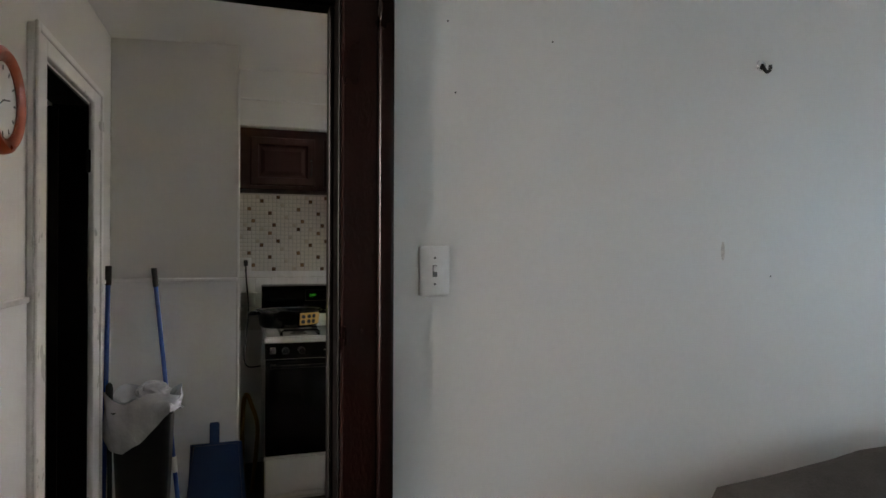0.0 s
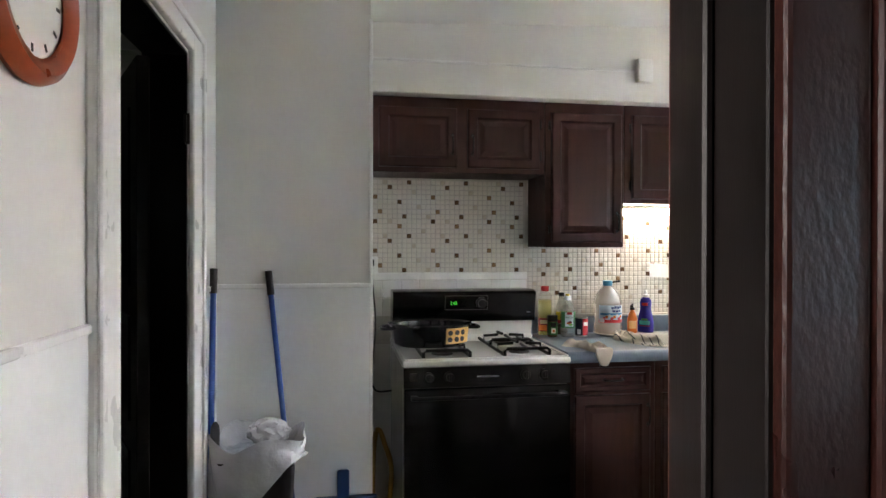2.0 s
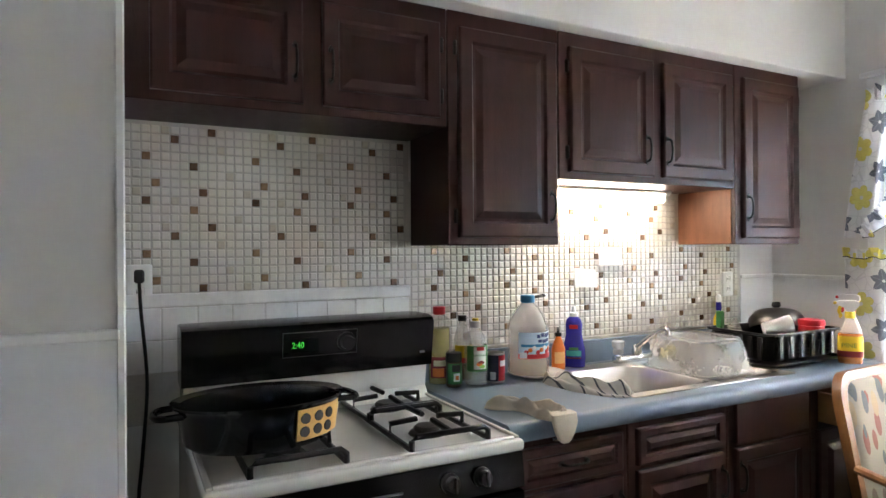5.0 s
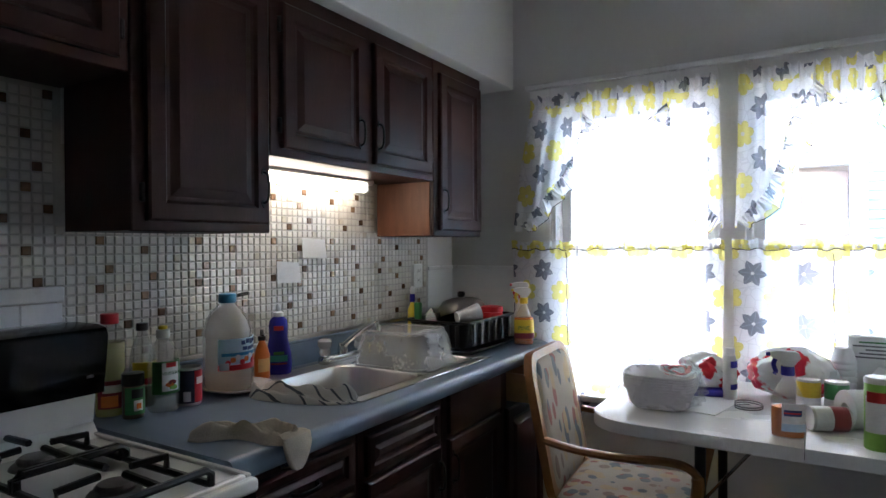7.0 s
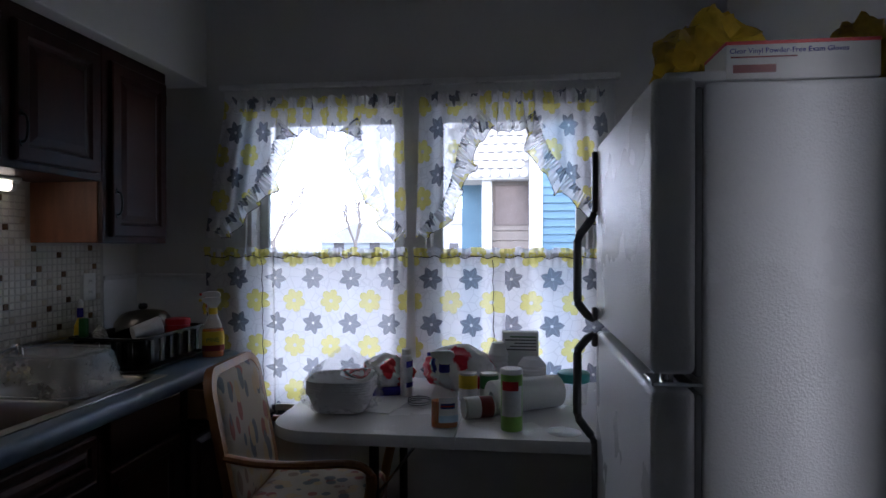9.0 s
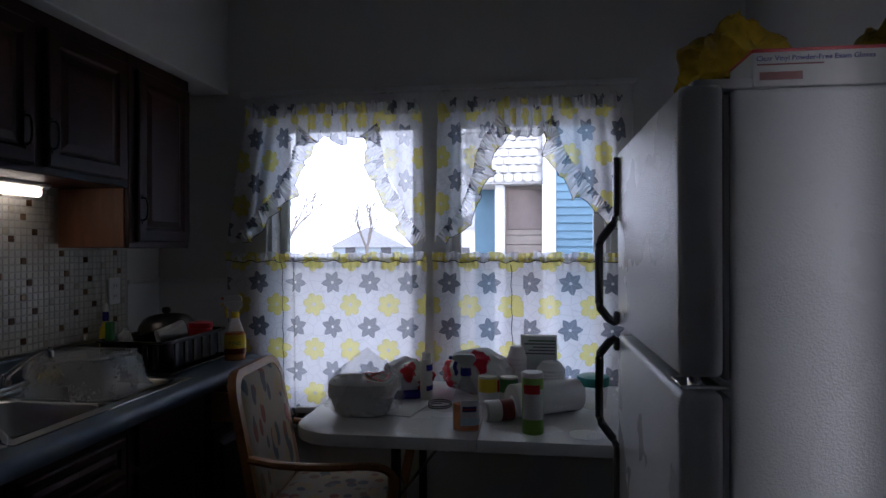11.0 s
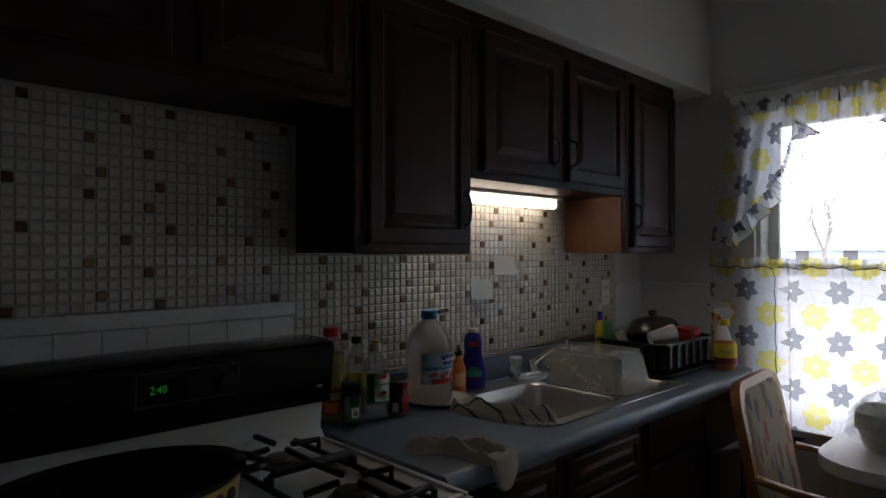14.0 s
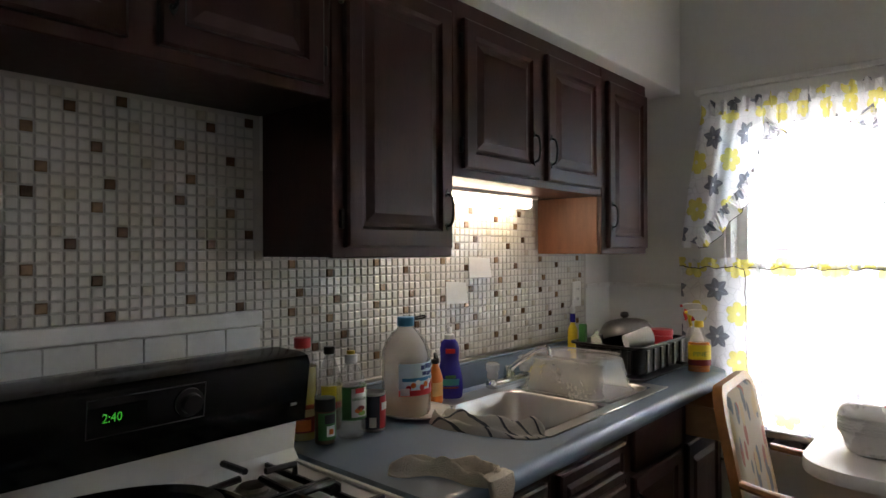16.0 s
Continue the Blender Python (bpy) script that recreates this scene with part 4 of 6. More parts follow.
def curtain_set(sides, seed, panel_seam):
    """sides: for each tail its outer edge and its seam as falling lines of (y, z)."""
    top, xr = 2.10, 3.165
    ya, yb = sides[0][0][0][0], sides[1][0][0][0]
    cu = thing("curtain_set", (3.15, (ya + yb) / 2, 0.57), "white ruffled curtains printed with yellow and grey flowers", "curtain", "window curtains")

    def heading(u, v):
        return (xr - 0.02 - 0.013 * fold(u, 150, seed) * (0.35 + abs(v - 0.5)), ya + (yb - ya) * u + 0.003 * math.sin(u * 190), top - 0.026 + 0.062 * v + 0.007 * fold(u, 110, seed + 2) * v)
    cloth("heading", cu, 190, 5, heading, lambda u, v: (u * 1.7 + seed, 0.36 + 0.062 * v + 0.07 * math.sin(u * 9)))
    # gathered frill across the top of the opening
    fa, fb = sides[0][1][0][0] + 0.02, sides[1][1][0][0] - 0.02

    def frill(u, v):
        drop = 0.135 + 0.016 * fold(u, 13, seed + 1) - 0.03 * math.exp(-((u - 0.42) / 0.07) ** 2)
        return (xr - 0.03 - (0.006 + 0.016 * v) * fold(u, 42, seed), fa + (fb - fa) * u + 0.008 * v * fold(u, 25, seed + 3), top - 0.015 - v * drop)
    cloth("top_frill", cu, 110, 8, frill, lambda u, v: (u * 0.95 + seed * 2, 0.84 - 0.14 * v))
    part("hem", tube([Vector(frill(k / 140, 1.0)) for k in range(141)], 0.0016, 4), HEM, cu, "dark stitched hem")
    for n, (outer, seam) in enumerate(sides):
        low = seam[-1][1]
        sg = -1 if n == 0 else 1

        def tail(u, v):
            z = top - 0.01 - v * (top - 0.01 - low + 0.02)
            a, b = along(outer, z), along(seam, z)
            w = abs(b - a)
            y = a + (b - a) * u
            return (xr - 0.014 - 0.014 * fold(u * w, 62, seed + n) * (0.45 + 0.4 * v) - 0.012 * v, y + 0.005 * fold(v, 7, seed) * u, z)
        cloth("tail", cu, 44, 36, tail, lambda u, v: (0.096 + 1.3 * (along(outer, top - v * (top - low)) + (along(seam, top - v * (top - low)) - along(outer, top - v * (top - low))) * u) + seed, top - v * (top - low)))
        path = curve([(0, y, z) for y, z in seam], 12)
        cum = [0.0]
        for a, b in zip(path, path[1:]):
            cum.append(cum[-1] + (b - a).length)

        def on_seam(t):
            t = min(max(t, 0.0), cum[-1])
            for k in range(len(path) - 1):
                if t <= cum[k + 1] + 1e-9:
                    d = (path[min(k + 4, len(path) - 1)] - path[max(k - 3, 0)]).normalized()
                    return path[k].lerp(path[k + 1], (t - cum[k]) / max(cum[k + 1] - cum[k], 1e-9)), d
            return path[-1], d

        def ruffle(u, v):
            p, d = on_seam(u * cum[-1])
            nr = Vector((0, -d.z, d.y))
            if nr.y * sg < 0:
                nr = -nr
            nr = (nr + Vector((0, 0, -0.35))).normalized()
            big = fold(u, 17 + 3 * n, seed + n * 2)
            w = 0.088 * (1 + 0.16 * big) * (1 - 0.35 * u * u * u)
            q = p + nr * (w * v - 0.008) + d * (0.016 * math.cos(u * 34 + seed) + 0.006 * fold(u, 60, seed)) * v
            return (xr - 0.036 - 0.010 * math.sin(u * 230) * (1 - v) - (0.005 + 0.021 * v) * fold(u, 38, seed + n), q.y, q.z)
        cloth("ruffle", cu, 150, 8, ruffle, lambda u, v: (u * 1.25 + seed + 0.096 * n, 0.485 + 0.085 * v + 0.1075 * math.floor(u * 4) * 2))
        part("hem", tube([Vector(ruffle(k / 200, 1.0)) for k in range(201)], 0.0017, 4), HEM, cu, "dark stitched hem")
    # cafe panels on a lower rod
    ct, cb = 1.40, 0.575
    pa, pb = sides[0][0][-1][0] + 0.012, sides[1][0][-1][0]

    def panel(u, v):
        bunch = 0.012 * math.sin(u * 160 + seed) * max(0, 1 - v * 12)
        tuck = math.exp(-((u - panel_seam - 0.03) / 0.02) ** 2)
        soft = 0.45 * fold(u, 19, seed + 2) + 0.35 * fold(u, 33, seed) * max(0.25, abs(2 * u - 0.9))
        return (xr - 0.006 - 0.013 * soft * (0.4 + 0.6 * v) - bunch - 0.016 * tuck, pa + (pb - pa) * u + 0.006 * fold(u, 11, seed) * v - 0.028 * tuck + (0.02 * (1 - 2 * u)) * -v, ct - v * (ct - cb))
    cloth("cafe_panel", cu, 150, 24, panel, lambda u, v: (u * 1.02 * abs(pb - pa) + seed * 0.31, ct - v * (ct - cb) + 0.067))

    def band(u, v):
        return (xr - 0.014 - 0.010 * fold(u, 120, seed) * (0.3 + v), pa + (pb - pa) * u, ct - 0.022 + 0.042 * v + 0.004 * fold(u, 60, seed))
    cloth("cafe_heading", cu, 170, 3, band, lambda u, v: (u * 1.3 + seed, 0.36 + 0.05 * v))
    part("cafe_hem", tube([Vector(band(k / 160, 0.0)) + Vector((-0.003, 0, 0)) for k in range(161)], 0.0022, 5), HEM, cu, "dark gathered seam")
    part("seam", tube([Vector(panel(panel_seam, k / 24)) + Vector((-0.004, 0.003 * math.sin(k * 2.1), 0)) for k in range(1, 24)], 0.0018, 4), HEM, cu, "dark overlocked panel edge")
    for zz in (top - 0.005, ct - 0.012):
        part("rod", tube([(xr - 0.004, ya + 0.005, zz), (xr - 0.004, yb - 0.005, zz)], 0.005, 8), TRIMW, cu)
    return cu


curtain_set((([(3.585, 2.10), (3.645, 1.74), (3.68, 1.44)], [(3.30, 2.03), (3.367, 1.80), (3.449, 1.69), (3.548, 1.58), (3.632, 1.49)]),
             ([(2.715, 2.10), (2.70, 1.74), (2.69, 1.44)], [(2.93, 2.03), (2.882, 1.79), (2.815, 1.66), (2.77, 1.57), (2.70, 1.49)])), 0.4, 0.285)
curtain_set((([(2.635, 2.10), (2.64, 1.74), (2.65, 1.44)], [(2.345, 2.05), (2.437, 1.90), (2.466, 1.78), (2.528, 1.615), (2.635, 1.49)]),
             ([(1.79, 2.10), (1.765, 1.74), (1.75, 1.44)], [(2.11, 2.04), (2.055, 1.88), (1.969, 1.755), (1.90, 1.672), (1.77, 1.545)])), 1.3, 0.40)

# ---- outside ----
GROUND = mat("winter_grass", (0.36, 0.35, 0.31), 0.95, vary=0.25, scale=1.2, fine=30, bump=0.2)
structure("ground", box(-120, -120, -0.95, 160, 160, -0.9, 0), GROUND, "dull winter lawn", "ground")
SIDING = mat("blue_clapboard_paint", (0.15, 0.27, 0.36), 0.6, vary=0.08, scale=3, fine=60, bump=0.05)
SHINGLE = mat("pale_shingle", (0.62, 0.615, 0.60), 0.8, vary=0.12, scale=9, fine=60, bump=0.08)
BEIGE = mat("beige_porch_siding", (0.42, 0.36, 0.31), 0.7, vary=0.08, scale=4)
ROOF = mat("grey_roof_felt", (0.12, 0.12, 0.13), 0.9, vary=0.15, scale=6)
HX = 9.0
house = thing("house", (HX + 3, 0.0, -0.9), "blue clapboard neighbouring house with a pale shingled gable", "house")
part("wall", box(HX, -7, -0.9, HX + 6, 1.86, 5.2, 0), SIDING, house, "blue clapboard wall")
for k in range(44):
    z0 = -0.6 + 0.109 * k
    part("clapboard", loft([[(HX - 0.002, y, z0), (HX - 0.026, y, z0), (HX - 0.006, y, z0 + 0.109), (HX - 0.002, y, z0 + 0.109)] for y in (1.20, 1.84)]), SIDING, house, sm=False)
part("window_trim", box(HX - 0.05, 1.02, 0.6, HX - 0.003, 1.195, 2.2, 0.004), TRIMW, house, "white painted window trim")
part("corner_board", merge(box(HX - 0.05, 1.845, -0.9, HX + 0.02, 1.97, 5.2, 0.004), box(HX - 0.062, 1.97, -0.9, HX + 0.02, 2.02, 5.2, 0.004)), TRIMW, house)
porch = part("porch", box(HX + 0.4, 2.02, -0.9, HX + 5, 2.56, 2.36, 0), BEIGE, house, "beige boarded porch side")
for k in range(17):
    part("board", box(HX + 0.375, 2.025, -0.6 + 0.14 * k, HX + 0.398, 2.56, -0.6 + 0.14 * k + 0.132, 0.004), BEIGE, porch)
part("porch_opening", box(HX + 0.36, 2.03, 1.72, HX + 0.396, 2.52, 2.30, 0.003), mat("porch_blind", (0.30, 0.245, 0.22), 0.8), porch)
part("porch_post", box(HX + 0.2, 2.56, -0.9, HX + 0.36, 2.70, 2.36, 0.004), TRIMW, house)
part("porch_wall", box(HX + 0.9, 2.70, -0.9, HX + 1.0, 3.05, 2.36, 0), SIDING, house)
gable = part("gable", box(HX + 0.1, 2.02, 2.36, HX + 5, 3.10, 4.4, 0), SHINGLE, house, "pale shingled upper wall")
for jj in range(16):
    for ii in range(8):
        y0 = 2.03 + 0.135 * ii + (0.065 if jj % 2 else 0)
        z0 = 2.38 + 0.115 * jj
        part("shingle", loft([[(xx, y0 + a, z0 + b) for a, b in ((0.002, 0.035), (0.03, 0.008), (0.066, 0.0), (0.102, 0.008), (0.13, 0.035), (0.13, 0.14), (0.002, 0.14))] for xx in (HX + 0.066 + 0.0 * ii, HX + 0.098)]), SHINGLE, gable, sm=False)
part("roof", loft([[(x, -7.3, 5.2), (x, 2.2, 5.2), (x, -2.6, 8.0)] for x in (HX - 0.4, HX + 6.4)]), ROOF, house)


def far_house(x, y, w, d, h, wallm, label):
    f = thing("house", (x, y, -0.9), label, "house", "far houses")
    part("wall", box(x - d / 2, y - w / 2, -0.9, x + d / 2, y + w / 2, h, 0), wallm, f)
    part("roof", loft([[(xx, y - w / 2 - 0.4, h), (xx, y + w / 2 + 0.4, h), (xx, y, h + w * 0.28)] for xx in (x - d / 2 - 0.4, x + d / 2 + 0.4)]), FARROOF, f)
    for k in (-1, 1):
        part("window", box(x - d / 2 - 0.04, y + k * w * 0.25 - 0.5, 0.3, x - d / 2 - 0.005, y + k * w * 0.25 + 0.5, 1.6, 0.01), ROOF, f)


# far roofs are paler than ROOF: distance haze is put into the colour
FARROOF = mat("haze_paled_roof", (0.38, 0.39, 0.41), 0.9, vary=0.1)
GREYB = mat("pale_blue_grey_siding", (0.36, 0.42, 0.47), 0.8, vary=0.08)
far_house(62, 17.5, 7, 8, 1.6, GREYB, "low grey-blue house far behind the yards")
far_house(70, 7, 8, 8, 3.6, SHINGLE, "pale house far behind the yards")
fence = thing("fence", (30, 12, -0.9), "pale board fence across the yard", "fence")
for k in range(26):
    part("board", box(30, 4 + k * 0.65, -0.9, 30.05, 4.6 + k * 0.65, 0.75, 0.01), SHINGLE, fence)
BARK = mat("grey_bark", (0.22, 0.20, 0.18), 0.9, vary=0.2, scale=9, bump=0.2)


def tree(x, y, h, seed):
    r = random.Random(seed)
    t = thing("bare_tree", (x, y, -0.9), "leafless grey winter tree", "tree", "bare trees")
    limbs = []

    def grow(p, d, ln, rad, depth):
        q = p + d * ln
        mid = p.lerp(q, 0.5) + Vector((r.uniform(-1, 1), r.uniform(-1, 1), 0)) * ln * 0.05
        limbs.append(tube([p, mid, q], [rad, rad * 0.8, rad * 0.6], 5))
        if depth == 0:
            return
        for _ in range(3 if depth > 1 else 4):
            nd = (d + Vector((r.uniform(-0.8, 0.8), r.uniform(-0.8, 0.8), r.uniform(-0.1, 0.5)))).normalized()
            grow(p.lerp(q, r.uniform(0.5, 1.0)), nd, ln * r.uniform(0.55, 0.75), rad * 0.55, depth - 1)
    base = Vector((x, y, -0.9))
    part("trunk", tube([base, base + Vector((0.05, 0.05, h * 0.3))], [h * 0.022, h * 0.017], 8), BARK, t)
    for _ in range(4):
        grow(base + Vector((0.05, 0.05, h * r.uniform(0.22, 0.3))), Vector((r.uniform(-0.5, 0.5), r.uniform(-0.6, 0.6), 1)).normalized(), h * 0.28, h * 0.011, 3)
    part("crown", merge(*limbs), BARK, t)


tree(20, 11.2, 6.5, 1)
tree(44, 20, 9, 2)
tree(52, 16, 9, 3)
tree(50, 11, 8, 4)

# ---- small things of the front room and the west side ----
def upright(x, y, z, facing):
    """A pose whose x, y plane stands on a wall: facing 's' looks to -y, 'e' to +x."""
    return pose(x, y, z, 90, 0, 0) if facing == 's' else pose(x, y, z, 90, 0, 90)


clk = thing("wall_clock", (XL + 0.003, 1.695, 1.705), "round orange-framed wall clock with a white dial", "clock")
cm = upright(XL + 0.002, 1.695, 1.852, 'e')
part("ring", moved(lathe([(0.102, 0.0), (0.145, 0.0), (0.150, 0.010), (0.146, 0.024), (0.132, 0.034), (0.116, 0.030), (0.105, 0.018)], 40), cm), CLOCKW, clk, "orange stained round frame")
part("dial", moved(lathe([(0, 0.014), (0.108, 0.014), (0.108, 0.002), (0, 0.002)], 40), cm), PAPER, clk, "white printed dial")
INK = mat("black_ink", (0.02, 0.02, 0.02), 0.5)
for k in range(12):
    a = math.radians(30 * k)
    part("hour_mark", moved(box(-0.003, 0.085, 0.0145, 0.003, 0.098, 0.0155, 0), cm @ Matrix.Rotation(a, 4, 'Z')), INK, clk)
for ln, w, a in ((0.05, 0.004, -80), (0.08, 0.003, 118)):
    part("pointer", moved(box(-w / 2, -0.01, 0.0165, w / 2, ln, 0.0175, 0), cm @ Matrix.Rotation(radians(a), 4, 'Z')), INK, clk)
part("cover", moved(lathe([(0, 0.023), (0.107, 0.023), (0.107, 0.0245), (0, 0.0245)], 40), cm), CLEARG, clk).visible_shadow = False


def wall_plate(name, x, y, z, facing, label, category, toggle):
    p = thing(name, (x, y, z), label, category)
    m = upright(x, y, z, facing)
    part("plate", moved(loft([[(q[0], q[1], d) for q in rounded(-0.037 + i, -0.06 + i, 0.037 - i, 0.06 - i, 0.006, 3)] for i, d in ((0, 0.0), (0, 0.003), (0.003, 0.006))]), m), TRIMW, p)
    if toggle:
        part("slot", moved(box(-0.006, -0.014, 0.005, 0.006, 0.014, 0.0068, 0.001), m), GASKET, p)
        part("toggle", moved(box(-0.004, -0.002, 0.006, 0.004, 0.012, 0.017, 0.002), m), TRIMW, p)
        for s in (-1, 1):
            part("screw", moved(lathe([(0, 0.0078), (0.003, 0.007), (0.003, 0.005)], 8, at=(0, s * 0.031, 0)), m), GASKET, p)
    else:
        for s in (-1, 1):
            o = part("socket", moved(box(-0.015, s * 0.024 - 0.015, 0.005, 0.015, s * 0.024 + 0.015, 0.0075, 0.003), m), TRIMW, p)
            for k in (-0.006, 0.006):
                part("slot", moved(box(k - 0.0012, s * 0.024 - 0.004, 0.0072, k + 0.0012, s * 0.024 + 0.006, 0.0079, 0), m), INK, o)
    return p


wall_plate("light_switch", 0.648, YP - 0.001, 1.392, 's', "white toggle light switch on the partition wall", "switch", True)
wall_plate("wall_outlet", 2.842, 4.074, 1.25, 's', "white double outlet on the tiled wall", "outlet", False)
wall_plate("wall_outlet", 0.232, 4.074, 1.33, 's', "white outlet beside the stove with a black plug", "outlet", False)
hk = thing("wall_hook", (1.624, YP - 0.001, 1.95), "small dark metal picture hook screwed to the wall", "hook")
part("plate", moved(lathe([(0, 0), (0.016, 0), (0.014, 0.005), (0, 0.006)], 14, at=(0, 0.018, 0)), upright(1.624, YP, 1.955, 's')), CHROME, hk)
part("hook", tube(curve([(1.624, YP - 0.004, 1.975), (1.624, YP - 0.02, 1.95), (1.624, YP - 0.032, 1.952), (1.624, YP - 0.034, 1.965)], 4), 0.005, 8), PEWTER, hk)
STAIN = mat("tan_wall_stain", (0.66, 0.60, 0.53), 0.6, vary=0.2, scale=40)
solid("wall_stain", moved(lathe([(0, 0.0012), (0.006, 0.001), (0.008, 0.0)], 12, sx=0.8, sy=3.4), upright(1.491, YP - 0.0005, 1.442, 's')), STAIN, "small tan smear on the white wall", "stain")
for x, zz in ((0.96, 1.97), (0.70, 1.82), (1.66, 1.37), (0.68, 1.99)):
    solid("nail_hole", moved(lathe([(0, 0.001), (0.002, 0.001), (0.0025, 0)], 8), upright(x, YP - 0.0005, zz, 's')), INK, "small dark nail hole in the plaster", "nail hole", "nail holes")
SOFA = mat("grey_brown_plush", (0.075, 0.067, 0.06), 0.95, vary=0.2, scale=12, fine=180, bump=0.3)
SOFAD = mat("dark_plush", (0.03, 0.028, 0.027), 0.95, vary=0.2, scale=12, fine=180, bump=0.3)
sofa = thing("sofa", (2.1, 0.55, 0), "grey-brown plush sofa with its back to the wall", "sofa")
part("back", loft([[(x, y, z) for y, z in ((0.98, 0.15), (0.98, 0.8 + dz), (0.94, 0.872 + dz), (0.86, 0.875 + dz), (0.78, 0.83 + dz), (0.74, 0.45), (0.74, 0.15))] for x, dz in ((1.30, -0.06), (1.33, -0.012), (1.5, 0.0), (1.7, 0.02), (1.8, 0.035), (2.3, 0.04), (2.9, 0.02))]), SOFA, sofa)
part("cushion", loft([[(x, y, z) for y, z in ((0.74, 0.42), (0.735, 0.78 + dz), (0.66, 0.81 + dz), (0.58, 0.70 + dz), (0.55, 0.45))] for x, dz in ((1.42, -0.05), (1.5, 0.0), (1.8, 0.03), (2.2, 0.0), (2.26, -0.05))]), SOFAD, sofa)
part("seat", box(1.36, 0.05, 0.12, 2.9, 0.735, 0.45, 0.05, 3), SOFA, sofa)
part("arm", box(1.30, 0.03, 0.05, 1.36, 0.80, 0.60, 0.03, 3), SOFA, sofa)

# mop, broom, bin and dustpan by the chimney breast
RUBB = mat("black_rubber_grip", (0.02, 0.02, 0.02), 0.6)
mop = thing("mop", (-0.10, 3.07, 0), "blue-handled mop leaning on the chimney breast", "mop")
a, b = Vector((-0.078, 3.06, 0.06)), Vector((-0.225, 3.217, 1.345))
part("pole", tube([a, a.lerp(b, 0.93)], 0.0115, 10), BLUEH, mop)
part("grip", tube([a.lerp(b, 0.925), b], 0.0145, 10), RUBB, mop)
part("joint", tube([a.lerp(b, 0.20), a.lerp(b, 0.26)], 0.014, 10), TRIMW, mop)
part("mop_head", lathe([(0, 0.0), (0.08, 0.0), (0.09, 0.02), (0.03, 0.07), (0, 0.075)], 16, 1.2, 0.8, at=(-0.078, 3.06, 0)), SOFA, mop)
br = thing("broom", (-0.395, 3.12, 0), "blue-handled broom standing in the corner", "broom")
a, b = Vector((-0.412, 2.98, 0.1)), Vector((-0.4145, 3.10, 1.36))
part("pole", tube([a, a.lerp(b, 0.93)], 0.0115, 10), BLUEH, br)
part("grip", tube([a.lerp(b, 0.925), b], 0.0145, 10), RUBB, br)
part("brush", box(-0.425, 2.90, 0, -0.395, 3.06, 0.12, 0.01, 2), RUBB, br)
stk = thing("black_stick", (-0.375, 2.97, 0), "black plastic stick with a rounded grip in the corner", "stick")
part("shaft", tube([(-0.375, 2.95, 0.0), (-0.378, 2.935, 0.70)], 0.011, 10), RUBB, stk)
part("grip", tube([(-0.378, 2.935, 0.68), (-0.378, 2.933, 0.78), (-0.378, 2.933, 0.805), (-0.378, 2.933, 0.818)], [0.013, 0.017, 0.014, 0.005], 10), RUBB, stk)
tb = thing("trash_bin", (-0.245, 3.02, 0), "black plastic bin lined with a white bag", "trash bin")
bx, by = -0.235, 2.985
part("bin", loft([[(p[0], p[1], z) for p in rounded(bx - w, by - d, bx + w, by + d, 0.03, 4)] for w, d, z in ((0.10, 0.09, 0.0), (0.128, 0.115, 0.66), (0.138, 0.125, 0.665), (0.138, 0.125, 0.69), (0.125, 0.113, 0.69), (0.10, 0.09, 0.03))]), BLACKP, tb)
bm = bmesh.new()
rings = []
NB = 44
for j in range(9):
    v = j / 8
    ring = []
    for k in range(NB):
        t = 2 * math.pi * k / NB
        ex = 2.6
        c0, s0_ = math.cos(t), math.sin(t)
        rr = (abs(c0) ** ex + abs(s0_) ** ex) ** (-1 / ex)
        drop = 0.05 + 0.19 * max(0, math.cos(t + 2.25)) ** 2 + 0.03 * max(0, math.cos(t + 0.5)) + 0.02 * math.sin(3 * t)
        if v < 0.4:
            q = v / 0.4
            o, z = 0.82 + 0.36 * q, 0.70 + 0.055 * q + 0.02 * math.sin(4 * t) * q
        else:
            q = (v - 0.4) / 0.6
            o, z = 1.14 + 0.10 * q, 0.745 - drop * q + 0.02 * math.sin(4 * t) * (1 - q)
        n_ = noise.noise(Vector((c0 * 3, s0_ * 3, v * 4))) * 0.02
        ring.append(bm.verts.new((bx + (0.14 * o + n_) * rr * c0, by + (0.125 * o + n_) * rr * s0_, z + n_)))
    rings.append(ring)
for r0, r1 in zip(rings, rings[1:]):
    for k in range(NB):
        bm.faces.new((r0[k], r0[(k + 1) % NB], r1[(k + 1) % NB], r1[k]))
bm.faces.new(rings[0])
part("bin_liner", bm, BAG, tb, "crumpled white bag folded over the rim")


def crumple(name, cx, cy, cz, rx, ry, rz, material, label, category, amp=0.22, freq=2.4, seed=0.0, n=28):
    bm = bmesh.new()
    bmesh.ops.create_icosphere(bm, subdivisions=4, radius=1.0)
    for v in bm.verts:
        d = v.co.normalized()
        k = 1 + amp * noise.noise(d * freq + Vector((seed, seed, 0))) + amp * 0.5 * noise.noise(d * freq * 3 + Vector((0, seed, 0)))
        v.co = Vector((d.x * k * rx, d.y * k * ry, max(d.z * k, -0.92) * rz))
    bm.transform(Matrix.Translation((cx, cy, cz)))
    return solid(name, bm, material, label, category)


